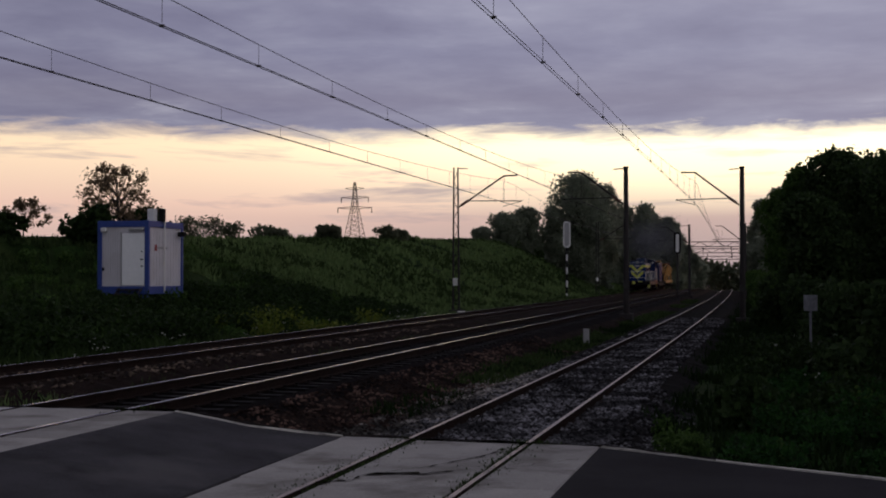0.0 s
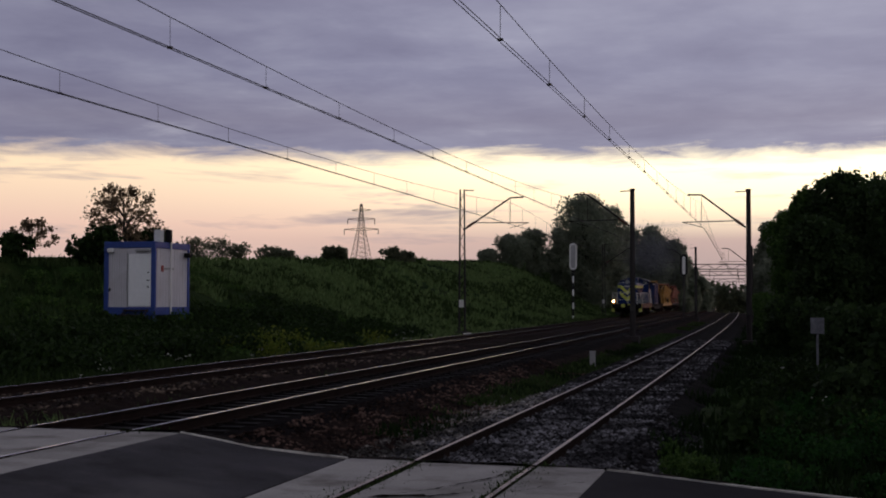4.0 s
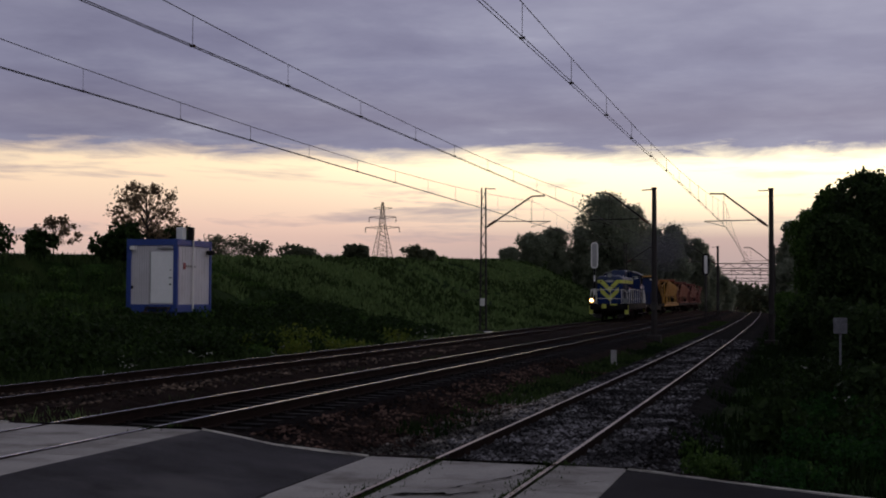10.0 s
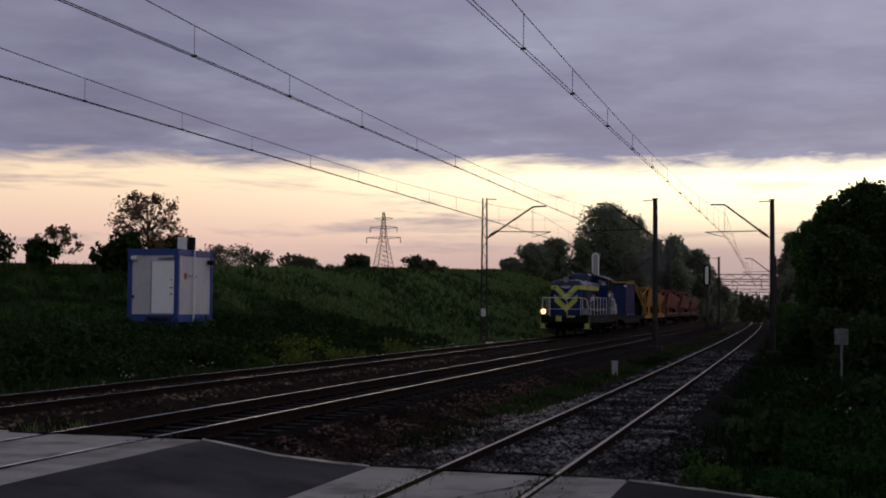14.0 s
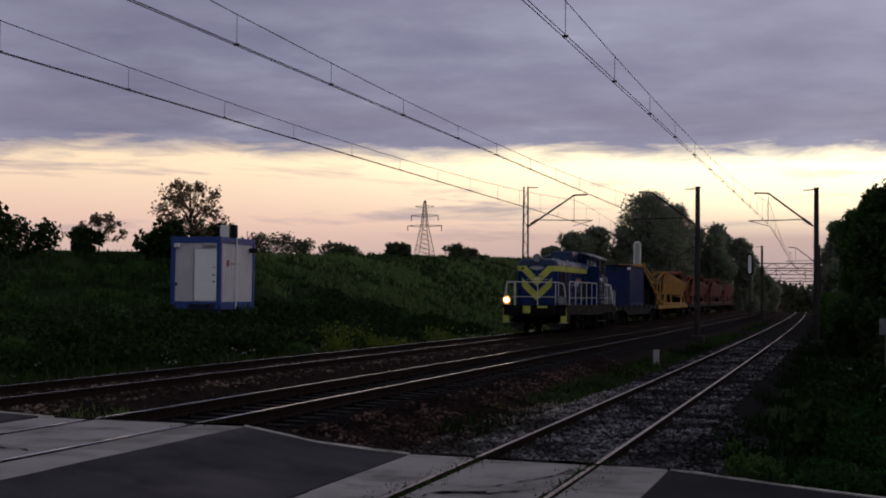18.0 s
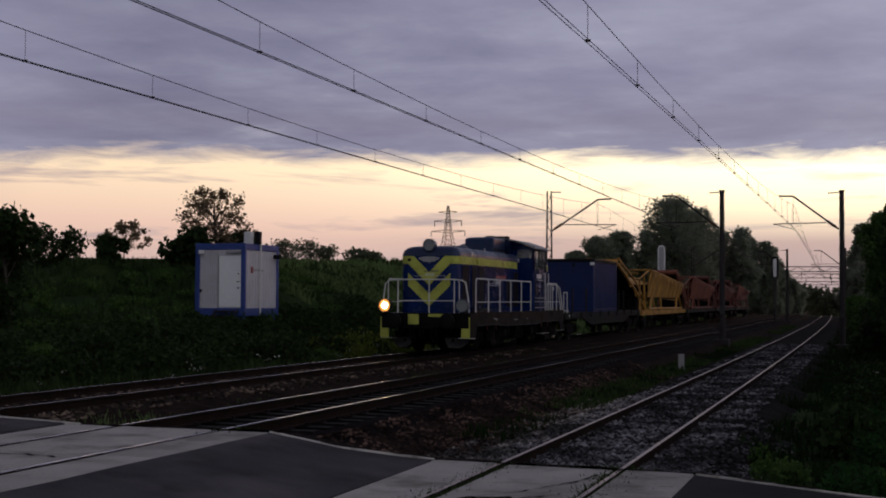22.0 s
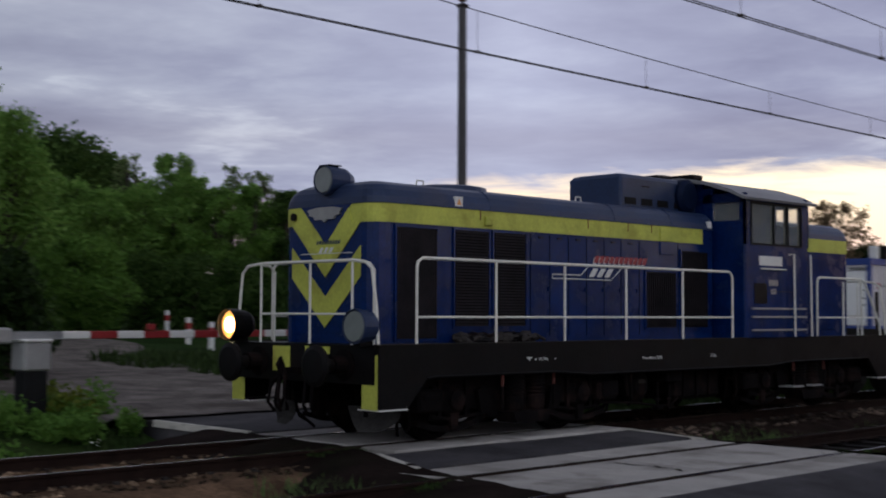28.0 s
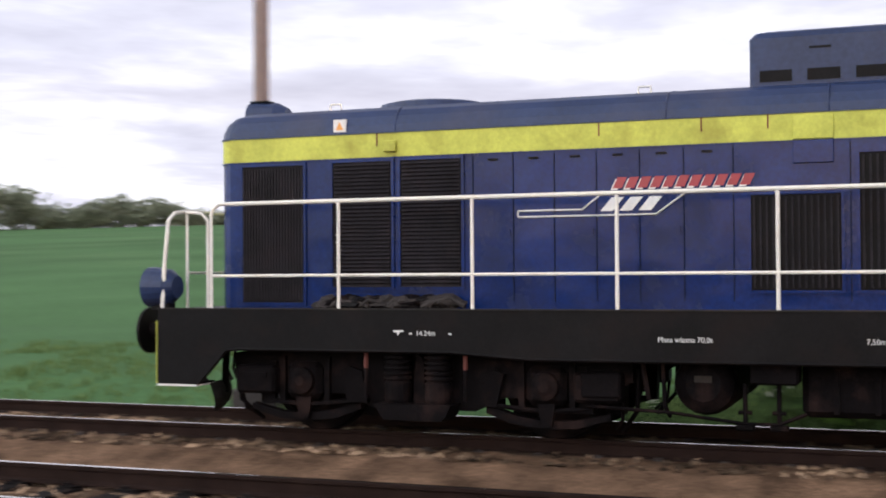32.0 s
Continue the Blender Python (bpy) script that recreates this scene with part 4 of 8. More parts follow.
def lamp(parent, x, y, z, r, lit, name="headlamp", depth=0.30):
    h = empty(name, (x, y, z))
    h.parent = parent
    bm = bmesh.new()
    lip = 0.10 if lit else 0.035
    lathe(bm, [(0.0, r), (-lip, r + 0.004), (-lip, r + 0.015), (0.05, r + 0.012), (depth * 0.7, r * 0.95), (depth, r * 0.6)], "y", 20)
    part("housing", bm, M["blue_roof"] if not lit else M["frame_black"], h, smooth=False)
    bm = bmesh.new()
    lathe(bm, [(-0.034, r * 0.2), (-0.036, r * 0.9), (-0.01, r * 0.97)], "y", 20)
    part("lens", bm, M["lamp_on"] if lit else M["lens"], h, "glowing amber headlamp lens" if lit else "unlit clear headlamp lens")
    if lit:
        bm = bmesh.new()
        lathe(bm, [(-0.048, r * 0.12), (-0.05, r * 0.5), (-0.04, r * 0.52)], "y", 14)
        part("bulb", bm, M["lamp_core"], h)
    return h


def text_part(txt, parent, loc, size, mat, rot=(90, 0, 90), name="lettering"):
    c = bpy.data.curves.new(name, "FONT")
    c.body, c.size, c.extrude = txt, size, 0.001
    c.materials.append(mat)
    o = new(name, c)
    o.parent = parent
    o.matrix_local = pose(*loc, *rot)
    return o


def bars(parent, name, x, y0, y1, z0, z1, n, mat, slant=0.0, gap=0.25):
    """A row of plain slanted bars on a side wall, standing for letters."""
    w = (y1 - y0) / n
    for i in range(n):
        bm = bmesh.new()
        a = y0 + i * w
        b = a + w * (1 - gap)
        lo = [(a, z0), (b, z0), (b + slant, z1), (a + slant, z1)]
        vs = [bm.verts.new((x, y, z)) for y, z in lo] + [bm.verts.new((x + 0.002, y, z)) for y, z in lo]
        bm.faces.new(vs[:4])
        bm.faces.new(vs[4:])
        part(name, bm, mat, parent)


def build_loco():
    t = tagged(empty("diesel_locomotive"), "dark blue diesel shunting locomotive with yellow stripe, one headlamp lit", "locomotive")
    TRAIN_THINGS.append((t, 5.9))
    HW, ZD = 0.97, 1.28
    y0, y1 = -0.27, 7.46
    # long hood
    hood = part("long_hood", loft([(ZD, ring_outline(HW, y0, y1, 0.26)), (3.085, ring_outline(HW, y0, y1, 0.26))]), M["blue"], t)
    lv = [(3.085, 0.0), (3.17, 0.012), (3.26, 0.055), (3.33, 0.13), (3.375, 0.24), (3.40, 0.42)]
    part("hood_roof", loft([(z, ring_outline(HW + 0.006 - d, y0 - 0.006 + d * 0.8, y1, max(0.05, 0.26 - d * 0.3))) for z, d in lv]), M["blue_roof"], t)
    part("yellow_band", loft([(2.835, ring_outline(HW + 0.006, y0 - 0.006, y1 - 0.25, 0.26)), (3.082, ring_outline(HW + 0.006, y0 - 0.006, y1 - 0.25, 0.26))]), M["yellow"], t, "yellow waist band along the hood")
    part("rain_strip", loft([(3.080, ring_outline(HW + 0.016, y0 - 0.016, y1, 0.26)), (3.094, ring_outline(HW + 0.016, y0 - 0.016, y1, 0.26))]), M["blue_roof"], t)
    part("drip_strip", loft([(2.818, ring_outline(HW + 0.012, y0 - 0.01, y1, 0.26)), (2.832, ring_outline(HW + 0.012, y0 - 0.01, y1, 0.26))]), M["blue"], t)
    # front face
    yf = y0 - 0.012
    part("nose_panel", xz_plate([(-0.52, 3.081), (0, 2.58), (0.52, 3.081)], yf - 0.002, yf + 0.004), M["blue"], t)
    part("chevron", xz_plate([(-0.70, 2.84), (-0.53, 2.84), (-0.47, 3.04), (0, 2.56), (0.47, 3.04), (0.53, 2.84), (0.70, 2.84), (0, 2.14)], yf - 0.005, yf + 0.01), M["yellow"], t, "yellow chevron on the hood front")
    part("chevron", xz_plate([(-0.70, 2.54), (0, 1.88), (0.70, 2.54), (0.70, 2.14), (0, 1.48), (-0.70, 2.14)], yf - 0.005, yf + 0.01), M["yellow"], t, "yellow chevron on the hood front")
    part("winged_emblem", xz_plate([(-0.36, 3.03), (-0.30, 2.98), (-0.33, 2.96), (-0.22, 2.94), (-0.2, 2.90), (-0.06, 2.90), (0, 2.86), (0.06, 2.90), (0.2, 2.90), (0.22, 2.94), (0.33, 2.96), (0.30, 2.98), (0.36, 3.03), (0.16, 3.06), (-0.16, 3.06)], yf - 0.03, yf), M["sign_grey"], t)
    bm = bmesh.new()
    for i in range(3):
        a = -0.13 + i * 0.10
        prism(bm, [(a, 2.46), (a + 0.055, 2.46), (a + 0.105, 2.53), (a + 0.05, 2.53)], "y", yf - 0.012, yf - 0.008)
    part("front_logo", bm, M["letters"], t)
    bm = bmesh.new()
    for i in range(9):
        a = -0.18 + i * 0.055
        prism(bm, [(a, 2.57), (a + 0.035, 2.57), (a + 0.05, 2.62), (a + 0.015, 2.62)], "y", yf - 0.012, yf - 0.008)
    part("front_name_bars", bm, M["blue_roof"], t)
    part("front_line", xz_plate([(-0.5, 2.445), (0.55, 2.445), (0.55, 2.455), (-0.5, 2.455)], yf - 0.012, yf - 0.008), M["letters"], t)
    bm = bmesh.new()
    lathe(bm, [(yf - 0.03, 0.055), (yf + 0.02, 0.05)], "y", 12, (-0.66, 0, 2.96))
    part("marker_lamp", bm, M["frame_black"], t)
    # side grilles
    for s in (-1, 1):
        def pan(name, a, b, z0, z1, mat, slats=0, vertical=False, frame_mat=None):
            g = part(name, obox(min(s * (HW - 0.02), s * (HW + 0.012)), max(s * (HW - 0.02), s * (HW + 0.012)), a, b, z0, z1), mat, t)
            for i in range(slats):
                bm = bmesh.new()
                if vertical:
                    c = a + (i + 0.5) * (b - a) / slats
                    prism(bm, [(c - 0.010, z0 + 0.02), (c + 0.010, z0 + 0.02), (c + 0.010, z1 - 0.02), (c - 0.010, z1 - 0.02)], "x", min(s * (HW + 0.012), s * (HW + 0.03)), max(s * (HW + 0.012), s * (HW + 0.03)))
                else:
                    c = z0 + (i + 0.5) * (z1 - z0) / slats
                    xa, xb = s * (HW + 0.012), s * (HW + 0.034)
                    prism(bm, [(xa, c - 0.008), (xb, c - 0.018), (xb, c - 0.012), (xa, c + 0.010)], "y", a + 0.02, b - 0.02)
                part("slat", bm, M["louvre"], g)
            for f0, f1, q0, q1 in ((a - 0.03, a, z0 - 0.03, z1 + 0.03), (b, b + 0.03, z0 - 0.03, z1 + 0.03), (a, b, z0 - 0.03, z0), (a, b, z1, z1 + 0.03)):
                part("grille_frame", obox(min(s * HW, s * (HW + 0.026)), max(s * HW, s * (HW + 0.026)), f0, f1, q0, q1), M["blue"], g)
            return g
        pan("radiator_grille", 0.08, 0.80, 1.34, 2.78, M["frame_black"], 21, True)
        pan("louvre", 1.14, 1.80, 1.50, 2.79, M["frame_black"], 32)
        pan("louvre", 1.90, 2.56, 1.50, 2.79, M["frame_black"], 32)
        pan("engine_grille", 5.40, 6.20, 1.46, 2.34, M["frame_black"], 14, True)
        pan("engine_grille", 6.36, 7.10, 1.46, 2.70, M["frame_black"], 12, True)
        # hood doors: seams and hinges
        for yy in (2.68, 3.10, 3.52, 3.94, 4.36, 4.78, 5.24, 6.28):
            part("door_seam", obox(min(s * HW, s * (HW + 0.008)), max(s * HW, s * (HW + 0.008)), yy - 0.005, yy + 0.005, 1.36, 2.80), M["blue_dark"], t)
        for i, yy in enumerate((2.89, 3.31, 3.73, 4.15, 4.57, 5.0)):
            part("door_latch", obox(min(s * HW, s * (HW + 0.02)), max(s * HW, s * (HW + 0.02)), yy + 0.16, yy + 0.18, 2.0, 2.06), M["blue"], t)
            part("hinge", obox(min(s * HW, s * (HW + 0.02)), max(s * HW, s * (HW + 0.02)), yy - 0.05, yy + 0.05, 2.755, 2.775), M["frame_black"], t)
        part("band_box", obox(min(s * HW, s * (HW + 0.05)), max(s * HW, s * (HW + 0.05)), 1.72, 1.86, 2.88, 3.0, 0.01), M["yellow"], t)
        part("hatch", obox(min(s * HW, s * (HW + 0.022)), max(s * HW, s * (HW + 0.022)), 5.78, 6.14, 2.84, 3.06, 0.006), M["yellow"], t)
        part("hatch", obox(min(s * HW, s * (HW + 0.022)), max(s * HW, s * (HW + 0.022)), 5.78, 6.14, 2.62, 2.832, 0.006), M["blue"], t)
        for yy in (1.84, 4.62, 6.1):
            part("roof_seam", tubes([[(s * (HW + 0.006), yy, 3.10), (s * (HW - 0.04), yy, 3.26), (s * (HW - 0.14), yy, 3.345), (s * 0.5, yy, 3.402)]], 0.012, 4), M["blue_roof"], t)
        for yy in (3.97, 4.95, 5.56, 1.64):
            part("strap", obox(min(s * (HW + 0.005), s * (HW + 0.016)), max(s * (HW + 0.005), s * (HW + 0.016)), yy - 0.006, yy + 0.006, 2.95, 3.08), M["hop_brown"], t)
        # company mark: plain bars and an outlined arrow
        x = s * (HW + 0.010)
        bars(t, "company_name_bar", x, 4.10, 5.42, 2.44, 2.545, 11, M["letters_red"], 0.05)
        bars(t, "name_shadow_bar", x - s * 0.003, 4.08, 5.41, 2.425, 2.53, 11, M["letters"], 0.05, 0.45)
        bm = bmesh.new()
        for i in range(3):
            a = 3.98 + i * 0.185
            prism(bm, [(a, 2.225), (a + 0.12, 2.225), (a + 0.23, 2.355), (a + 0.11, 2.355)], "x", min(x, x + s * 0.003), max(x, x + s * 0.003))
        part("logo_block", bm, M["letters"], t, "three white slanted logo blocks")
        line = [(3.15, 2.185), (4.52, 2.185), (4.66, 2.285), (4.80, 2.385), (5.65, 2.385)], [(3.15, 2.245), (3.80, 2.245), (3.98, 2.385), (4.12, 2.405), (5.2, 2.405)], [(3.15, 2.185), (3.15, 2.245)]
        part("logo_outline", tubes([[(x, yy, zz) for yy, zz in l] for l in line], 0.0085, 4), M["letters"], t, "white logo outline")
        part("warning_label", obox(min(s * (HW - 0.03), s * (HW + 0.012)), max(s * (HW - 0.03), s * (HW + 0.012)), 1.15, 1.29, 3.11, 3.24), M["white"], t, "white warning label with an orange triangle")
        part("warning_triangle", yz_plate([(1.175, 3.13), (1.265, 3.13), (1.22, 3.215)], min(s * (HW + 0.012), s * (HW + 0.015)), max(s * (HW + 0.012), s * (HW + 0.015))), M["orange"], t)
        part("warning_label", obox(min(s * (HW - 0.03), s * (HW + 0.012)), max(s * (HW - 0.03), s * (HW + 0.012)), 7.12, 7.24, 3.11, 3.22), M["white"], t)
    # roof fittings
    bm = bmesh.new()
    lathe(bm, [(3.38, 0.62), (3.455, 0.60), (3.475, 0.52), (3.475, 0.1)], "z", 28, (0, 1.92, 0))
    part("fan_cowl", bm, M["blue_roof"], t)
    for yy in (0.95, 4.32):
        for s in (-1, 1):
            part("lifting_loop", tubes([[(s * 0.5, yy - 0.07, 3.38), (s * 0.5, yy - 0.06, 3.47), (s * 0.5, yy + 0.06, 3.47), (s * 0.5, yy + 0.07, 3.38)]], 0.013, 5), M["rail_white"], t)
    st = [(3.36, 0.0), (3.86, 0.0), (3.92, 0.05), (3.945, 0.14)]
    part("exhaust_housing", loft([(z, ring_outline(0.54 - d, 5.34 + d, 7.46, 0.06)) for z, d in st]), M["blue_roof"], t, "dark sooty exhaust housing")
    for s in (-1, 1):
        for yy in (5.44, 5.88, 6.32, 6.80):
            part("exhaust_slot", obox(min(s * 0.53, s * 0.547), max(s * 0.53, s * 0.547), yy, yy + 0.30, 3.44, 3.55), M["frame_black"], t)
        part("side_vent", obox(min(s * 0.53, s * 0.548), max(s * 0.53, s * 0.548), 5.9, 6.1, 3.74, 3.76), M["frame_black"], t)
    bm = bmesh.new()
    lathe(bm, [(-0.66, 0.05), (-0.66, 0.22), (-0.60, 0.29), (0.60, 0.29), (0.66, 0.22), (0.66, 0.05)], "x", 20, (0, 7.10, 3.66))
    part("silencer", bm, M["blue_dark"], t, "dark blue drum-shaped exhaust silencer")
    part("exhaust_cap", obox(-0.25, 0.25, 6.75, 7.15, 3.93, 4.03, 0.03), M["frame_black"], t)
    # cab
    cw = 1.50
    yc0, yc1 = 7.46, 9.50
    cab = part("cab", loft([(ZD, ring_outline(cw, yc0, yc1, 0.05, 2)), (2.84, ring_outline(cw, yc0, yc1, 0.05, 2))]), M["blue"], t)
    for s in (-1, 1):
        xa, xb = min(s * cw, s * (cw - 0.06)), max(s * cw, s * (cw - 0.06))
        for a, b, q0, q1 in ((yc0, yc0 + 0.16, 2.84, 3.66), (yc1 - 0.26, yc1, 2.84, 3.66), (yc0 + 0.16, yc1 - 0.26, 3.56, 3.66)):
            part("cab_side_post", obox(xa, xb, a, b, q0, q1), M["blue"], t)
        w = empty("cab_window", (s * (cw - 0.03), 0, 0))
        w.parent = t
        for a, b in ((7.62, 8.32), (8.34, 8.76), (8.80, 9.24)):
            g = part("pane", obox(-0.005, 0.005, a, b, 2.86, 3.56), M["glass"], w)
            g.visible_shadow = False
        for a, b, q0, q1 in ((7.62, 9.24, 2.84, 2.87), (7.62, 9.24, 3.54, 3.57), (7.60, 7.63, 2.84, 3.57), (8.32, 8.345, 2.87, 3.54), (8.76, 8.80, 2.87, 3.54), (9.22, 9.25, 2.84, 3.57)):
            part("window_frame", obox(-0.045, 0.045, a, b, q0, q1), M["black"], w)
        part("cab_door_line", obox(min(s * cw, s * (cw + 0.008)), max(s * cw, s * (cw + 0.008)), 7.72, 9.10, 2.06, 2.07), M["frame_black"], t)
        part("cab_plate", obox(min(s * cw, s * (cw + 0.012)), max(s * cw, s * (cw + 0.012)), 7.86, 8.58, 2.50, 2.66), M["white"], t, "white plate under the cab window")
        part("cab_handrail", tubes([[(s * (cw + 0.06), 7.82, 2.44), (s * (cw + 0.06), 8.62, 2.44)]], 0.015, 5), M["rail_white"], t)
        bars(t, "number_bar", s * (cw + 0.006), 8.16, 8.46, 2.16, 2.26, 4, M["sign_grey"])
        bars(t, "number_bar", s * (cw + 0.006), 8.22, 8.40, 2.02, 2.11, 3, M["sign_grey"])
        part("cab_recess", obox(min(s * cw, s * (cw + 0.006)), max(s * cw, s * (cw + 0.006)), 7.70, 8.10, 1.86, 2.20), M["frame_black"], t)
        part("cab_handrail", tubes([[(s * (cw + 0.05), 8.74, 2.70), (s * (cw + 0.09), 8.84, 2.72), (s * (cw + 0.09), 8.86, 1.30)]], 0.017, 6), M["rail_white"], t)
        part("cab_handrail", tubes([[(s * (cw + 0.09), 9.40, 2.72), (s * (cw + 0.09), 9.42, 1.30)]], 0.017, 6), M["rail_white"], t)
        for q in (1.40, 1.62, 1.76):
            part("cab_step_bar", obox(min(s * cw, s * (cw + 0.03)), max(s * cw, s * (cw + 0.03)), 7.62, 9.36, q, q + 0.03), M["sign_grey"], t)
    for yy, d in ((yc0, 1), (yc1, -1)):
        ya, yb = min(yy, yy + d * 0.06), max(yy, yy + d * 0.06)
        for s in (-1, 1):
            part("cab_end_post", obox(min(s * cw, s * (cw - 0.12)), max(s * cw, s * (cw - 0.12)), ya, yb, 2.84, 3.66), M["blue"], t)
            part("cab_end_post", obox(min(s * 0.86, s * 0.66), max(s * 0.86, s * 0.66), ya, yb, 2.84, 3.80), M["blue"], t)
            g = part("cab_end_pane", obox(min(s * 0.86, s * (cw - 0.12)), max(s * 0.86, s * (cw - 0.12)), ya + 0.025, ya + 0.035, 3.24, 3.55), M["glass"], t)
            g.visible_shadow = False
            part("cab_end_sill", obox(min(s * 0.86, s * (cw - 0.12)), max(s * 0.86, s * (cw - 0.12)), ya, yb, 2.84, 3.24), M["blue"], t)
            part("cab_end_head", obox(min(s * 0.66, s * cw), max(s * 0.66, s * cw), ya, yb, 3.55, 3.70), M["blue"], t)
        part("cab_end_centre", obox(-0.66, 0.66, ya, yb, 2.84, 3.95), M["blue"], t)
    for a, b in ((8.0, 8.7),):
        part("control_desk", obox(-0.5, 0.5, a, b, 2.84, 3.02, 0.03), M["under"], t)
    prof = [(-1.58, 3.62), (-1.30, 3.76), (-0.8, 3.92), (-0.3, 4.01), (0.3, 4.01), (0.8, 3.92), (1.30, 3.76), (1.58, 3.62), (1.56, 3.58), (1.28, 3.71), (0.8, 3.86), (0.3, 3.95), (-0.3, 3.95), (-0.8, 3.86), (-1.28, 3.71), (-1.56, 3.58)]
    part("cab_roof", xz_plate(prof, 7.30, 9.68), M["cab_roof"], t, "grey arched cab roof")
    part("roof_horn", obox(-0.30, 0.0, 7.24, 7.56, 4.0, 4.08, 0.02), M["frame_black"], t)
    part("roof_box", obox(0.02, 0.5, 7.42, 7.72, 3.98, 4.07, 0.02), M["frame_black"], t)
    # short hood
    part("short_hood", loft([(ZD, ring_outline(HW, yc1, 11.95, 0.14)), (3.085, ring_outline(HW, yc1, 11.95, 0.14))]), M["blue"], t)
    part("short_hood_roof", loft([(z, ring_outline(HW + 0.006 - d, yc1, 11.956 - d * 0.8, max(0.05, 0.14 - d * 0.2))) for z, d in lv[:5]]), M["blue_roof"], t)
    part("yellow_band", loft([(2.835, ring_outline(HW + 0.006, 9.72, 11.956, 0.14)), (3.082, ring_outline(HW + 0.006, 9.72, 11.956, 0.14))]), M["yellow"], t)
    for s in (-1, 1):
        part("short_hood_door", obox(min(s * HW, s * (HW + 0.014)), max(s * HW, s * (HW + 0.014)), 10.4, 11.5, 1.40, 2.72, 0.005), M["blue"], t)
    # frame
    side = [(-0.66, ZD), (-0.66, 0.50), (-0.18, 0.50), (0.16, 0.86), (0.30, 0.875), (2.6, 0.875), (3.4, 0.82), (8.2, 0.82), (9.0, 0.875), (11.4, 0.875), (11.7, 0.86), (12.04, 0.50), (12.52, 0.50), (12.52, ZD)]
    for s in (-1, 1):
        part("side_sill", yz_plate(side, min(s * 1.42, s * 1.485), max(s * 1.42, s * 1.485)), M["frame_black"], t)
        part("sill_flange", tubes([[(s * 1.49, yy, zz) for yy, zz in side[3:10]]], 0.016, 4), M["frame_black"], t)
        part("deck_edge", obox(min(s * 1.40, s * 1.50), max(s * 1.40, s * 1.50), -0.67, 12.53, ZD, ZD + 0.014), M["wagon_grey"], t)
        for ya, yb in ((-0.655, -0.19), (12.05, 12.515)):
            part("step_tread", obox(min(s * 1.1, s * 1.50), max(s * 1.1, s * 1.50), ya, yb, 0.482, 0.50), M["white"], t, "white-edged bottom step")
            part("step_well", obox(min(s * 1.12, s * 1.40), max(s * 1.12, s * 1.40), ya, yb, 0.50, 0.52), M["under"], t)
        part("step_front", obox(min(s * 1.20, s * 1.48), max(s * 1.20, s * 1.48), -0.684, -0.676, 0.50, 1.16), M["yellow"], t, "yellow step end panel")
        part("step_front", obox(min(s * 1.20, s * 1.48), max(s * 1.20, s * 1.48), 12.536, 12.544, 0.50, 1.16), M["yellow"], t)
        for ya in (8.9, 9.55):
            part("cab_step", obox(min(s * 1.2, s * 1.5), max(s * 1.2, s * 1.5), ya, ya + 0.4, 0.42, 0.44), M["sign_grey"], t)
    part("deck", obox(-1.42, 1.42, -0.64, 12.5, 1.20, ZD - 0.002), M["frame_black"], t)
    part("underframe", obox(-0.95, 0.95, 0.0, 11.9, 0.86, 1.20), M["under"], t)
    for yy, d in ((-0.66, -1), (12.52, 1)):
        part("headstock", obox(-1.44, 1.44, min(yy, yy + d * 0.03), max(yy, yy + d * 0.03), 0.80, ZD), M["frame_black"], t)
        part("headstock_patch", obox(-0.55, -0.2, min(yy + d * 0.03, yy + d * 0.045), max(yy + d * 0.03, yy + d * 0.045), 0.92, 1.24), M["yellow"], t)
        part("headstock_patch", obox(0.12, 0.6, min(yy + d * 0.03, yy + d * 0.045), max(yy + d * 0.03, yy + d * 0.045), 1.16, 1.25), M["yellow"], t)
        for s in (-1, 1):
            b = empty("buffer", (s * 0.875, yy, 1.03))
            b.parent = t
            bm = bmesh.new()
            lathe(bm, [(0, 0.20), (d * 0.04, 0.20), (d * 0.05, 0.12), (d * 0.24, 0.115)], "y", 14)
            part("buffer_case", bm, M["under"], b)
            bm = bmesh.new()
            lathe(bm, [(d * 0.24, 0.08), (d * 0.46, 0.08), (d * 0.47, 0.255), (d * 0.505, 0.255), (d * 0.53, 0.2), (d * 0.535, 0.05)], "y", 20)
            part("buffer_head", bm, M["frame_black"], b)
        part("draw_hook", yz_plate([(yy, 0.98), (yy + d * 0.28, 0.98), (yy + d * 0.34, 1.12), (yy + d * 0.40, 1.02), (yy + d * 0.34, 0.90), (yy, 0.90)], -0.03, 0.03), M["under"], t)
        part("screw_coupling", tubes([[(-0.05, yy + d * 0.3, 0.98), (-0.06, yy + d * 0.33, 0.6), (0.0, yy + d * 0.33, 0.48), (0.06, yy + d * 0.33, 0.6), (0.05, yy + d * 0.3, 0.98)]], 0.025, 6), M["under"], t)
        for xx in (-0.42, -0.28, 0.28, 0.42):
            part("brake_hose", tubes([[(xx, yy, 0.86), (xx, yy + d * 0.16, 0.80), (xx * 1.05, yy + d * 0.20, 0.52), (xx * 0.95, yy + d * 0.12, 0.40)]], 0.022, 6), M["under"], t)
        for q in (-1, 1):
            # a scooped blade, set back at its outer end, with its lower corners cut
            bm = bmesh.new()
            rows = []
            for z, xa, xb, fwd in ((0.50, 0.56, 1.28, 0.0), (0.42, 0.56, 1.28, -0.035), (0.33, 0.58, 1.24, -0.045), (0.25, 0.64, 1.14, -0.02), (0.18, 0.74, 1.02, 0.035)):
                row = []
                for k in range(6):
                    xx = xa + (xb - xa) * k / 5
                    yb = 0.24 + 0.26 * (xx - 0.36) / 0.92
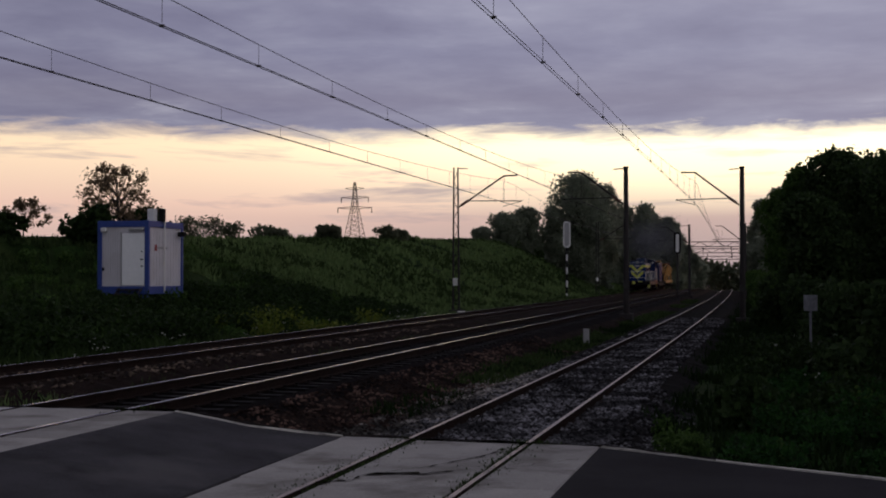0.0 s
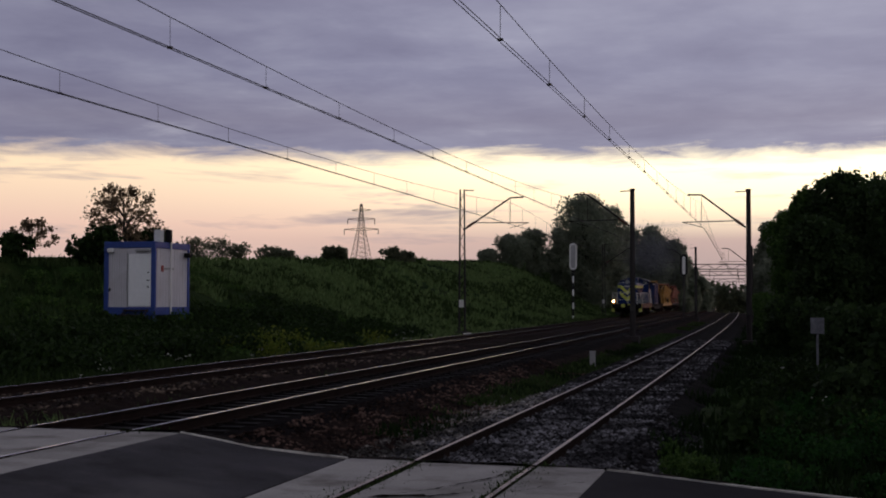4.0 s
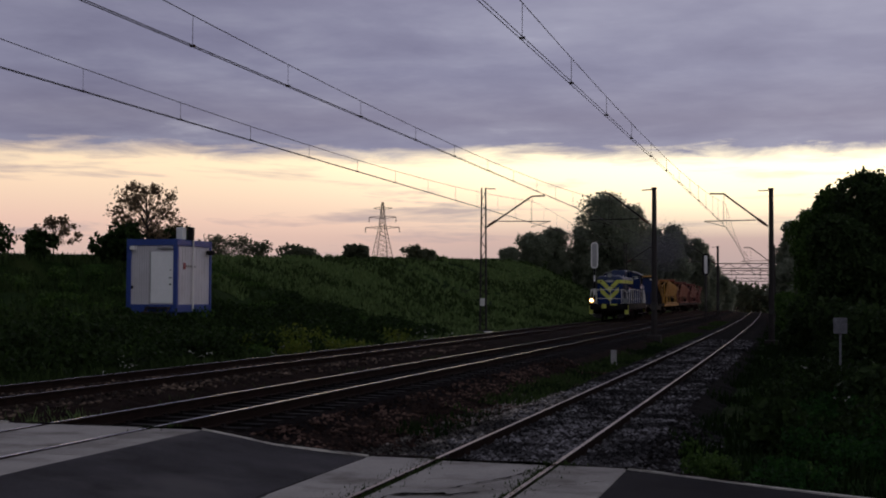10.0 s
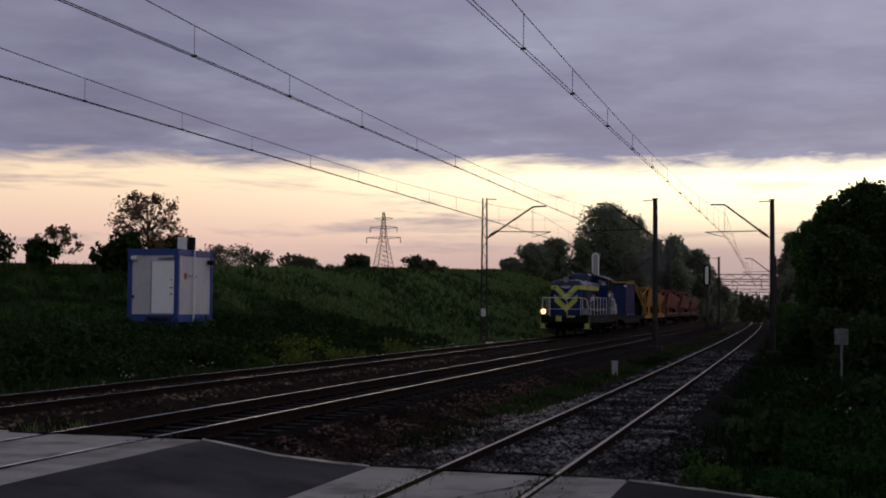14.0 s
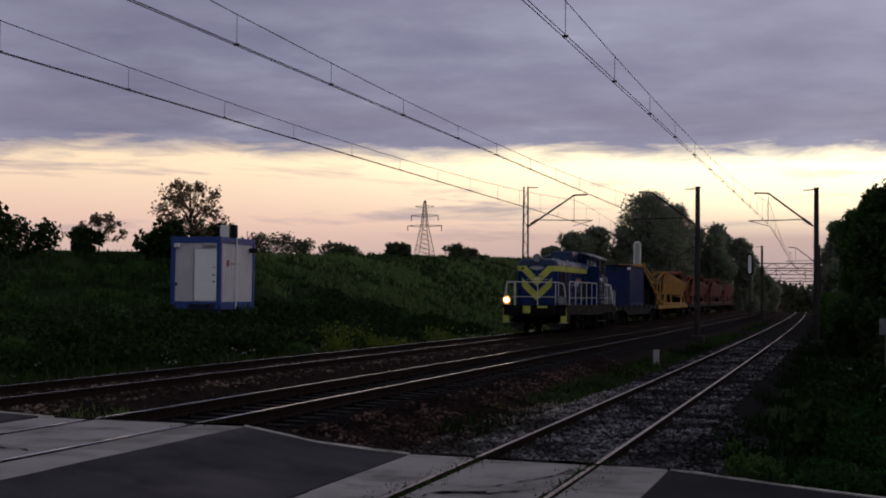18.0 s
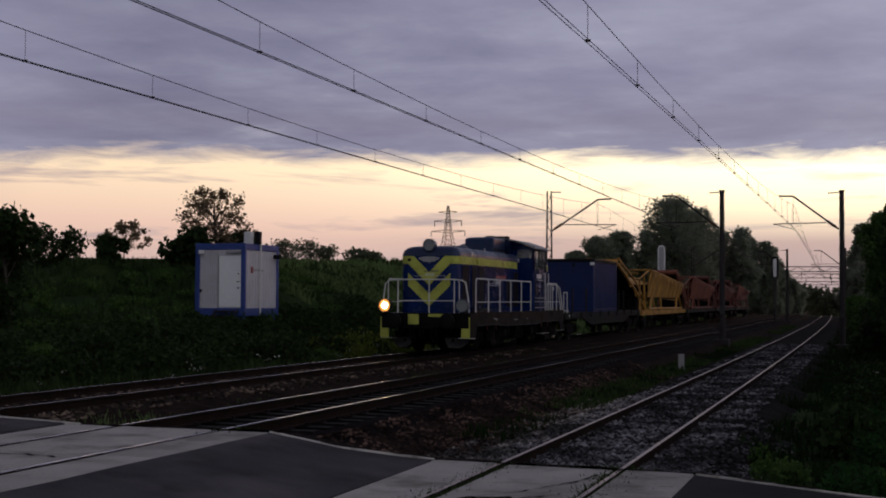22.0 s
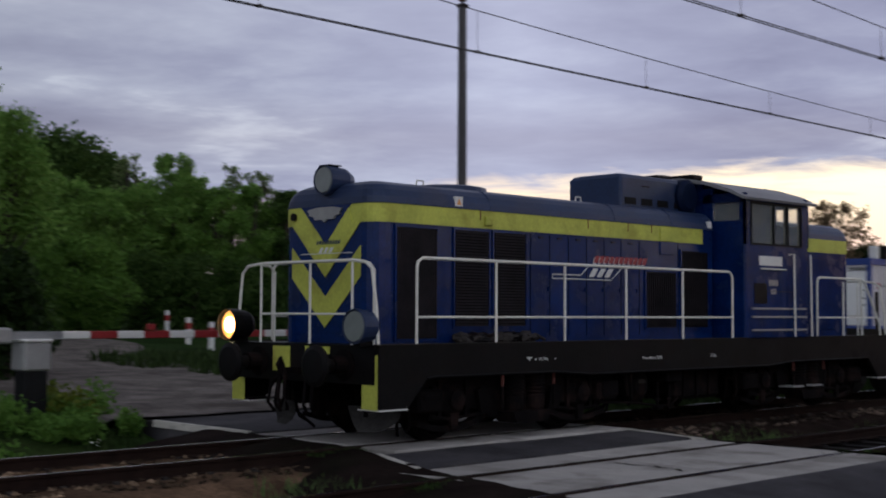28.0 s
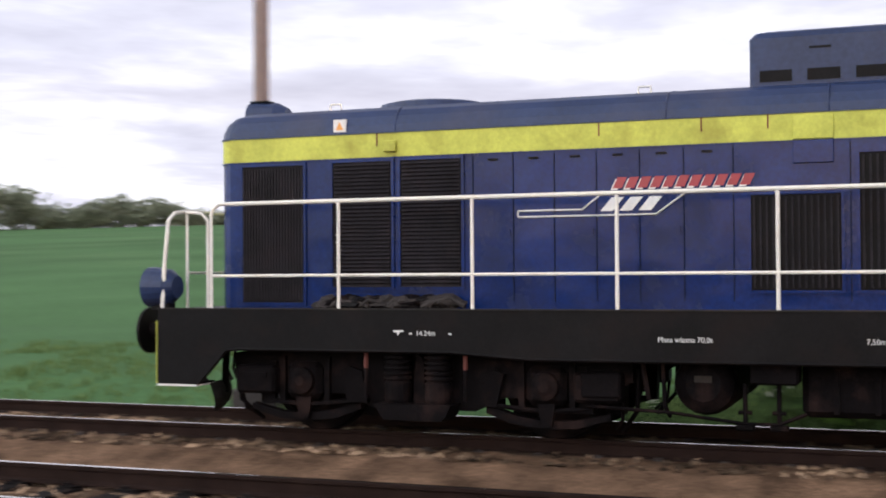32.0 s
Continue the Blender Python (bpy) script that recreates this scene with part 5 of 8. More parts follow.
                    row.append((q * xx, yy - d * (yb - fwd), z))
                rows.append(row)
            for back in (0.0, 0.022):
                vs = [[bm.verts.new((x_, y_ - d * back, z_)) for x_, y_, z_ in r] for r in rows]
                for r0, r1 in zip(vs, vs[1:]):
                    for k in range(5):
                        bm.faces.new((r0[k], r0[k + 1], r1[k + 1], r1[k]))
            bmesh.ops.recalc_face_normals(bm, faces=bm.faces[:])
            part("rail_guard", bm, M["guard_grey"], t, "worn grey scooped rail guard")
        for xx in (-0.8, 0.8):
            part("guard_bracket", tubes([[(xx, yy - d * 0.42, 0.86), (xx, yy - d * 0.40, 0.36)]], 0.04, 5), M["under"], t)
    # tanks and fittings under the middle
    bm = bmesh.new()
    lathe(bm, [(-1.20, 0.05), (-1.20, 0.16), (-1.12, 0.27), (-1.0, 0.30), (1.0, 0.30), (1.12, 0.27), (1.20, 0.16), (1.20, 0.05)], "x", 20, (0, 4.98, 0.60))
    part("air_reservoir", bm, M["under"], t)
    part("reservoir_plate", obox(1.20, 1.212, 4.90, 5.06, 0.62, 0.68), M["wagon_grey"], t)
    for yy in (4.72, 5.24):
        part("reservoir_strap", obox(-1.05, 1.05, yy - 0.02, yy + 0.02, 0.56, 0.90), M["under"], t)
    part("fuel_tank", obox(-1.15, 1.15, 5.85, 7.2, 0.32, 0.84, 0.06), M["under"], t)
    for yy in (6.15, 6.5, 6.85):
        part("tank_rib", obox(1.15, 1.175, yy - 0.025, yy + 0.025, 0.36, 0.82), M["under"], t)
    part("battery_box", obox(1.0, 1.36, 5.42, 5.84, 0.62, 0.84, 0.02), M["under"], t)
    part("valve_box", obox(1.02, 1.34, 3.86, 4.24, 0.46, 0.70, 0.02), M["under"], t)
    for yy in (4.62, 7.5):
        part("pipe", tubes([[(1.26, yy, 0.84), (1.26, yy + 0.02, 0.40), (1.18, yy + 0.05, 0.30)]], 0.022, 6), M["under"], t)
    for yy in (5.36, 5.66):
        cock = part("drain_cock", tubes([[(1.22, yy, 0.62), (1.22, yy, 0.24)]], 0.022, 6), M["under"], t)
        part("cock_handle", tubes([[(1.22, yy - 0.06, 0.36), (1.22, yy + 0.06, 0.36)]], 0.02, 5), M["under"], cock)
        part("cock_foot", obox(1.16, 1.28, yy - 0.08, yy + 0.08, 0.20, 0.25, 0.01), M["under"], cock)
    part("pipe_run", tubes([[(1.25, 3.9, 0.38), (1.25, 4.7, 0.34), (1.25, 5.36, 0.26), (1.25, 5.66, 0.26), (1.22, 5.9, 0.36)]], 0.018, 5), M["under"], t)
    part("brake_lever", tubes([[(1.30, 4.44, 0.80), (1.30, 4.50, 0.46)]], 0.025, 5), M["under"], t)
    # bogies
    loco_bogie(t, 2.20)
    loco_bogie(t, 9.70)
    # side handrails
    for s in (-1, 1):
        hr = empty("handrail", (s * 1.47, 0, 0))
        hr.parent = t
        zt, zm = 2.365, 1.625
        part("top_rail", tubes([[(0, -0.02, zt - 0.12), (0, 0.0, zt - 0.05), (0, 0.08, zt), (0, 7.00, zt), (0, 7.07, zt - 0.05), (0, 7.09, zt - 0.12)]], 0.021, 8), M["rail_white"], hr)
        part("middle_rail", tubes([[(0, 0.0, zm), (0, 7.08, zm)]], 0.017, 6), M["rail_white"], hr)
        for yy in (-0.02, 1.43, 2.84, 4.25, 5.69, 7.09):
            part("post", tubes([[(0, yy, ZD), (0, yy, zt - (0.1 if yy in (-0.02, 7.09) else 0.0))]], 0.019, 6), M["rail_white"], hr)
        rr = empty("handrail", (s * 1.40, 0, 0))
        rr.parent = t
        part("top_rail", tubes([[(0, 9.95, zt - 0.12), (0, 10.0, zt - 0.03), (0, 10.1, zt - 0.02), (0, 11.6, zt - 0.02), (0, 11.75, zt - 0.1), (0, 12.3, 1.5), (0, 12.32, ZD)]], 0.021, 8), M["rail_white"], rr)
        part("middle_rail", tubes([[(0, 9.95, zm), (0, 12.2, zm)]], 0.017, 6), M["rail_white"], rr)
        for yy in (9.95, 10.9, 11.6):
            part("post", tubes([[(0, yy, ZD), (0, yy, zt - 0.08)]], 0.019, 6), M["rail_white"], rr)
    # front handrail round the nose
    for yy, d in ((-0.63, 1), (12.48, -1)):
        fr = empty("end_handrail", (0, yy, 0))
        fr.parent = t
        part("top_rail", tubes([[(-1.44, 0, ZD), (-1.40, 0, 1.75), (-1.34, 0, 2.20), (-1.22, 0, 2.30), (-0.9, 0, 2.33), (0.95, 0, 2.33), (1.20, 0, 2.30), (1.32, 0, 2.22), (1.40, 0, 1.75), (1.44, 0, ZD)]], 0.021, 8), M["rail_white"], fr)
        part("middle_rail", tubes([[(-0.92, 0, 1.66), (0.95, 0, 1.66)]], 0.016, 6), M["rail_white"], fr)
        for xx in (-0.92, 0.12, 0.95):
            part("post", tubes([[(xx, 0, ZD), (xx, 0, 2.33)]], 0.018, 6), M["rail_white"], fr)
        for s in (-1, 1):
            part("return_rail", tubes([[(s * 1.0, 0.0, 2.32), (s * 1.02, d * 0.22, 2.30), (s * 1.02, d * 0.30, 2.22), (s * 1.02, d * 0.30, ZD)]], 0.018, 6), M["rail_white"], fr)
    # lamps
    lamp(t, -1.27, -0.85, 1.51, 0.20, True)
    lamp(t, 1.27, -0.85, 1.51, 0.20, False)
    for s in (-1, 1):
        part("lamp_bracket", obox(s * 1.27 - 0.07, s * 1.27 + 0.07, -0.84, -0.62, ZD - 0.02, ZD + 0.10, 0.01), M["frame_black"], t)
    lamp(t, 0.0, -0.30, 3.42, 0.185, False, "top_headlamp", 0.42)
    part("lamp_visor", obox(-0.10, 0.10, -0.32, -0.1, 3.605, 3.62), M["frame_black"], t)
    # rags, hoses and brake blocks lying on the deck
    rnd = random.Random(8)
    for i in range(11):
        bm = bmesh.new()
        bmesh.ops.create_icosphere(bm, subdivisions=3, radius=0.12)
        for v in bm.verts:
            q = v.co * 9 + Vector((i * 3, 0, 0))
            v.co *= 1 + 0.55 * noise.noise(q) + 0.3 * noise.noise(q * 2.5)
            v.co.y *= 1.5
            v.co.z = max(v.co.z * rnd.uniform(0.5, 0.7), -0.055)
        bmesh.ops.translate(bm, verts=bm.verts[:], vec=(1.12 + rnd.uniform(-0.06, 0.08), 1.12 + i * 0.135 + rnd.uniform(-0.05, 0.05), ZD + 0.058))
        part("oily_rag", bm, M[("sleeper", "under", "frame_black")[i % 3] if i % 5 else "sleeper"], t)
    for i in range(4):
        ya = 1.2 + i * 0.34
        part("old_hose", tubes([[(1.22, ya, ZD + 0.02), (1.25, ya + 0.12, ZD + rnd.uniform(0.06, 0.14)), (1.20, ya + 0.30, ZD + rnd.uniform(0.03, 0.12)), (1.24, ya + 0.46, ZD + 0.03)]], 0.024, 6), M["sleeper"], t)
    # stencilled data
    for s in (1,):
        text_part("14,24m", t, (1.4865, 2.26, 1.035), 0.068, M["letters"])
        text_part("Masa wlasna 70,0t", t, (1.4865, 4.62, 1.00), 0.068, M["letters"])
        text_part("7,50m", t, (1.4865, 6.42, 1.0), 0.068, M["letters"])
        part("jack_mark", yz_plate([(2.02, 1.085), (2.13, 1.085), (2.13, 1.070), (2.09, 1.065), (2.075, 1.03), (2.06, 1.065), (2.02, 1.070)], 1.486, 1.489), M["letters"], t)
        part("arrow_bar", obox(1.486, 1.489, 2.19, 2.22, 1.045, 1.06), M["letters"], t)
        part("arrow_bar", obox(1.486, 1.489, 2.60, 2.63, 1.045, 1.06), M["letters"], t)
    return t


def wagon_bogie(parent, yc):
    b = empty("bogie", (0, yc, 0))
    b.parent = parent
    for y in (-0.9, 0.9):
        wheelset(b, y, 0.46)
    for s in (-1, 1):
        x = s * 1.02
        part("side_frame", yz_plate([(-1.3, 0.42), (-0.55, 0.42), (-0.4, 0.25), (0.4, 0.25), (0.55, 0.42), (1.3, 0.42), (1.3, 0.62), (0.7, 0.74), (-0.7, 0.74), (-1.3, 0.62)], x - 0.06, x + 0.06), M["under"], b)
        for y in (-0.9, 0.9):
            part("axle_box", obox(x - 0.13, x + 0.13, y - 0.14, y + 0.14, 0.32, 0.60, 0.03), M["under"], b)
    part("bolster", obox(-0.95, 0.95, -0.2, 0.2, 0.5, 0.92, 0.02), M["under"], b)


def wagon_ends(t, ya, yb):
    for yy, d in ((ya, 1), (yb, -1)):
        for s in (-1, 1):
            bm = bmesh.new()
            lathe(bm, [(0.0, 0.05), (0.0, 0.22), (d * 0.05, 0.23), (d * 0.06, 0.09), (d * 0.62, 0.10)], "y", 14, (s * 0.875, yy, 1.03))
            part("buffer", bm, M["under"], t)
        part("draw_hook", obox(-0.05, 0.05, min(yy + d * 0.15, yy + d * 0.65), max(yy + d * 0.15, yy + d * 0.65), 0.94, 1.04), M["under"], t)


def build_flat_wagon(ya, yb):
    t = tagged(empty("flat_wagon"), "grey-brown flat wagon carrying a blue site container", "flat wagon")
    TRAIN_THINGS.append((t, (ya + yb) / 2))
    a, b = ya + 0.62, yb - 0.62
    for s in (-1, 1):
        part("side_sill", yz_plate([(a, 1.18), (a, 0.92), (a + 3.6, 0.92), (a + 5.2, 0.62), (b - 5.2, 0.62), (b - 3.6, 0.92), (b, 0.92), (b, 1.18)], min(s * 1.22, s * 1.32), max(s * 1.22, s * 1.32)), M["wagon_grey"], t)
        for i in range(9):
            y = a + 0.8 + i * (b - a - 1.6) / 8
            part("stake_pocket", obox(min(s * 1.32, s * 1.40), max(s * 1.32, s * 1.40), y - 0.07, y + 0.07, 0.98, 1.22), M["wagon_grey"], t)
        for y in (a + 1.1, a + 4.0, a + 12.2, a + 13.6):
            part("stanchion", tubes([[(s * 1.36, y, 1.18), (s * 1.36, y, 2.25)]], 0.04, 6), M["wagon_grey"], t)
    part("deck", obox(-1.22, 1.22, a, b, 1.06, 1.18, 0.01), M["wagon_grey"], t)
    part("handbrake_rail", tubes([[(1.2, a + 0.1, 1.18), (1.2, a + 0.1, 2.05), (1.2, a + 0.75, 2.05), (1.2, a + 0.75, 1.18)]], 0.02, 5), M["rail_white"], t)
    part("end_board", obox(-1.2, 1.2, a, a + 0.05, 1.18, 1.42), M["wagon_grey"], t)
    part("white_plate", obox(1.325, 1.335, a + 0.6, a + 1.2, 1.0, 1.1), M["white"], t)
    wagon_ends(t, ya, yb)
    wagon_bogie(t, a + 2.0)
    wagon_bogie(t, b - 2.0)


def build_container(y0):
    t = tagged(empty("site_container"), "dark blue steel site container standing on a flat wagon", "container")
    TRAIN_THINGS.append((t, 23.1))
    y1, z0, z1, hw = y0 + 6.06, 1.182, 3.66, 1.22
    part("floor", obox(-hw, hw, y0, y1, z0, z0 + 0.16, 0.01), M["cont_blue"], t)
    part("roof", obox(-hw - 0.02, hw + 0.02, y0 - 0.02, y1 + 0.02, z1 - 0.14, z1, 0.015), M["black"], t, "dark container roof edge")
    for sx in (-1, 1):
        for yy in (y0, y1):
            x0, x1 = min(sx * hw, sx * (hw - 0.16)), max(sx * hw, sx * (hw - 0.16))
            a, b = (yy, yy + 0.16) if yy == y0 else (yy - 0.16, yy)
            part("corner_post", obox(x0, x1, a, b, z0 + 0.16, z1 - 0.14, 0.01), M["cont_blue"], t)
            part("corner_casting", obox(x0 - 0.006, x1 + 0.006, a - 0.006, b + 0.006, z1 - 0.30, z1 - 0.16), M["white"] if yy == y0 else M["cont_blue"], t)
        # ribbed side wall
        out = []
        n = 26
        for i in range(n):
            a = y0 + 0.16 + i * (y1 - y0 - 0.32) / n
            w = (y1 - y0 - 0.32) / n
            out += [(sx * (hw - 0.05), a), (sx * (hw - 0.05), a + w * 0.45), (sx * (hw - 0.022), a + w * 0.55), (sx * (hw - 0.022), a + w * 0.95)]
        bm = bmesh.new()
        lo = [bm.verts.new((x, y, z0 + 0.16)) for x, y in out]
        hi = [bm.verts.new((x, y, z1 - 0.14)) for x, y in out]
        for k in range(len(out) - 1):
            bm.faces.new((lo[k], lo[k + 1], hi[k + 1], hi[k]))
        part("side_wall", bm, M["cont_blue"], t)
    part("end_wall", obox(-hw + 0.16, hw - 0.16, y0 + 0.05, y0 + 0.09, z0 + 0.16, z1 - 0.14), M["cont_blue"], t)
    part("end_wall", obox(-hw + 0.16, hw - 0.16, y1 - 0.09, y1 - 0.05, z0 + 0.16, z1 - 0.14), M["cont_blue"], t)
    d = part("door", obox(-0.80, 0.12, y0 + 0.02, y0 + 0.05, z0 + 0.18, z1 - 0.42, 0.006), M["cont_blue"], t, "blue container door")
    part("handle", obox(-0.72, -0.66, y0 - 0.02, y0 + 0.02, 2.18, 2.34), M["white"], d)
    part("lamp", obox(0.22, 0.34, y0 - 0.04, y0 + 0.05, z1 - 0.36, z1 - 0.22), M["black"], t)
    part("step", obox(-0.75, 0.05, y0 - 0.3, y0, z0 + 0.02, z0 + 0.07), M["white"], t)


def build_hopper(ya, mat, label, first, reach=2.6):
    """A material hopper wagon with sloping side walls, frames and a belt boom at its leading end."""
    L = 20.8
    t = tagged(empty("hopper_wagon"), label, "hopper wagon", group="hopper wagons")
    TRAIN_THINGS.append((t, ya + L / 2))
    a, b = ya + 0.62, ya + L - 0.62
    m = M[mat]
    for s in (-1, 1):
        part("side_sill", obox(min(s * 1.12, s * 1.24), max(s * 1.12, s * 1.24), a, b, 0.90, 1.16, 0.01), m if first else M["wagon_grey"], t)
        wall = bmesh.new()
        pts = [(a + (2.6 if s > 0 else 4.6), 3.52 if s > 0 else 3.42), (b - 1.2, 2.86), (b - 0.9, 2.25), (b - 3.0, 1.75), (a + 3.6, 1.95), (a + 2.7, 2.9)]
        prism(wall, pts, "x", 1.0, 1.05)
        for v in wall.verts:
            v.co.x = s * (v.co.x + 0.24 * (v.co.z - 1.9) - 0.08)
        bmesh.ops.recalc_face_normals(wall, faces=wall.faces[:])
        part("hopper_wall", wall, m, t)
        for i in range(9):
            y = a + 3.3 + i * (b - a - 5.0) / 8
            zt = 3.50 - 0.66 * (y - a - 2.6) / (b - a - 3.8)
            part("wall_rib", tubes([[(s * (1.02 + 0.24 * (zt - 1.9) - 0.05), y, zt), (s * 0.99, y, 1.95)]], 0.03, 4), m, t)
            if i < 8:
                part("rim_plate", obox(min(s * 1.40, s * 1.43), max(s * 1.40, s * 1.43), y + 0.15, y + 1.0, zt - 0.30, zt - 0.08), M["hop_yellow"] if first else m, t)
        part("top_rim", tubes([[(s * 1.36, a + 2.6, 3.54), (s * 1.22, b - 1.2, 2.90)]], 0.06, 6), m, t)
        for y0_, y1_ in ((a + 3.4, a + 4.6), (a + 5.6, a + 4.8), (b - 4.6, b - 3.6), (b - 1.2, b - 2.4), (a + 8.2, a + 8.2)):
            part("leg", tubes([[(s * 1.14, y0_, 1.10), (s * 1.08, y1_, 2.0)]], 0.07, 5), m, t)
        part("lower_beam", tubes([[(s * 1.12, a + 3.0, 1.28), (s * 1.12, b - 1.2, 1.24)]], 0.07, 5), m, t)
        # belt boom over the leading end
        part("boom_side", tubes([[(s * 0.95, a + 2.4, 1.30), (s * 0.88, a - 0.4, 2.35), (s * 0.80, a - reach, 3.66)]], 0.085, 5), m, t)
        part("boom_side", tubes([[(s * 0.95, a + 2.5, 1.75), (s * 0.88, a - 0.2, 2.85), (s * 0.80, a - reach + 0.1, 3.98)]], 0.06, 5), m, t)
        nb = 9
        for k in range(nb):
            u, w = k / nb, (k + 1) / nb
            lo = lambda q: (s * (0.95 - 0.15 * q), a + 2.4 - (reach + 2.4) * q, 1.30 + 2.36 * q - 0.10 * math.sin(math.pi * q))
            hi = lambda q: (s * (0.95 - 0.15 * q), a + 2.5 - (reach + 2.4) * q, 1.75 + 2.23 * q - 0.05 * math.sin(math.pi * q))
            part("boom_brace", tubes([[lo(u), hi(w)] if k % 2 else [hi(u), lo(w)]], 0.032, 4), m, t)
        part("boom_post", tubes([[(s * 1.05, a + 2.2, 1.16), (s * 1.05, a + 1.7, 3.25), (s * 1.2, a + 2.6, 3.5)]], 0.06, 5), m, t)
        part("boom_post", tubes([[(s * 1.0, a + 0.5, 1.16), (s * 0.95, a + 0.9, 3.0)]], 0.05, 5), m, t)
        part("boom_strut", tubes([[(s * 0.95, a + 0.9, 3.0), (s * 1.05, a + 1.7, 3.25)]], 0.05, 5), m, t)
        part("boom_strut", tubes([[(s * 0.95, a + 0.9, 3.0), (s * 0.88, a - 1.0, 3.05)]], 0.04, 5), m, t)
    part("belt", yz_plate([(a + 2.4, 1.42), (a - 0.4, 2.47), (a - reach, 3.74), (a - reach, 3.80), (a - 0.4, 2.55), (a + 2.4, 1.50)], -0.75, 0.75), M["under"], t)
    bm = bmesh.new()
    lathe(bm, [(-0.78, 0.16), (0.78, 0.16)], "x", 12, (0, a - reach, 3.78))
    part("belt_drum", bm, m, t)
    part("hopper_floor", obox(-1.0, 1.0, a + 3.0, b - 1.2, 1.85, 1.95), M["under"], t)
    # the dark plate colour stands for the shaded space inside this end
    part("hopper_end", xz_plate([(-1.0, 1.9), (1.0, 1.9), (1.12, 2.7), (-1.12, 2.7)], a + 3.1, a + 3.2), M["under"], t)
    part("cross_gantry", tubes([[(-1.36, a + 2.6, 3.54), (1.36, a + 2.6, 3.54)]], 0.05, 5), m, t)
    part("cross_gantry", tubes([[(-0.85, a + 1.1, 3.32), (0.85, a + 1.1, 3.32)]], 0.05, 5), m, t)
    part("engine_box", obox(-0.8, 0.8, a + 0.4, a + 1.9, 1.16, 2.1, 0.04), M["under"], t)
    wagon_ends(t, ya, ya + L)
    wagon_bogie(t, a + 2.0)
    wagon_bogie(t, b - 2.0)


build_loco()
build_flat_wagon(13.10, 33.5)
build_container(20.1)
build_hopper(33.6, "hop_yellow", "yellow material hopper wagon with a belt boom", True, 5.5)
build_hopper(54.5, "hop_brown", "rust-brown material hopper wagon with a belt boom", False)
build_hopper(75.4, "hop_red", "dull red material hopper wagon behind a brown one", False)
build_hopper(96.3, "hop_red", "dull red hopper wagon at the train's tail", False)

# ---- the crossing ----
def road_level(x):
    pts = [(-40, 1.2), (-24, 0.30), (-17.0, 0.08), (-14.6, 0.075), (-11.8, 0.06), (-10.2, 0.0), (-7.4, -0.002), (-5.35, -0.338), (-4.8, -0.342), (-1.9, -0.342), (0.5, -0.38), (6, -0.42), (30, -0.42)]
    for (a, za), (b, zb) in zip(pts, pts[1:]):
        if x <= b:
            return za + (zb - za) * (max(x, a) - a) / (b - a)
    return pts[-1][1]


def far_edge(x):
    pts = [(-40, 15.3), (-6.4, 15.35), (-5.2, 15.98), (-2.0, 15.75), (-0.4, 14.9), (1.4, 14.1), (4, 13.5), (40, 12)]
    for (a, za), (b, zb) in zip(pts, pts[1:]):
        if x <= b:
            return za + (zb - za) * (max(x, a) - a) / (b - a)
    return 12


def near_edge(x):
    pts = [(-40, 10.6), (-13, 10.65), (-11.0, 10.1), (-8, 9.45), (-5, 9.2), (-2, 8.9), (2, 7.5), (40, 4)]
    for (a, za), (b, zb) in zip(pts, pts[1:]):
        if x <= b:
            return za + (zb - za) * (max(x, a) - a) / (b - a)
    return 4


def sheet(name, x0, x1, mat, parent, label, lift=0.0, nx=8, ny=14, rough=0.012, thick=0.35):
    """A slab of paving that follows the road's level, with edges that go down."""
    verts, faces = [], []
    for i in range(nx + 1):
        x = x0 + (x1 - x0) * i / nx
        a, b = near_edge(x), far_edge(x)
        for j in range(ny + 1):
            y = a + (b - a) * j / ny
            verts.append((x, y, road_level(x) + lift + rough * noise.noise(Vector((x * 0.8, y * 0.8, 2)))))
    m = ny + 1
    for i in range(nx):
        for j in range(ny):
            q = i * m + j
            faces.append((q, q + m, q + m + 1, q + 1))
    base = len(verts)
    rim = [i * m for i in range(nx + 1)] + [nx * m + j for j in range(1, m)] + [i * m + ny for i in range(nx - 1, -1, -1)] + [j for j in range(ny - 1, 0, -1)]
    for k in rim:
        x, y, z = verts[k]
        verts.append((x, y, z - thick))
    for k in range(len(rim)):
        faces.append((rim[k], base + k, base + (k + 1) % len(rim), rim[(k + 1) % len(rim)]))
    o = mesh_ob(name, raw_mesh(name, verts, faces, [mat]), parent)
    if label:
        tagged(o, label)
    return o


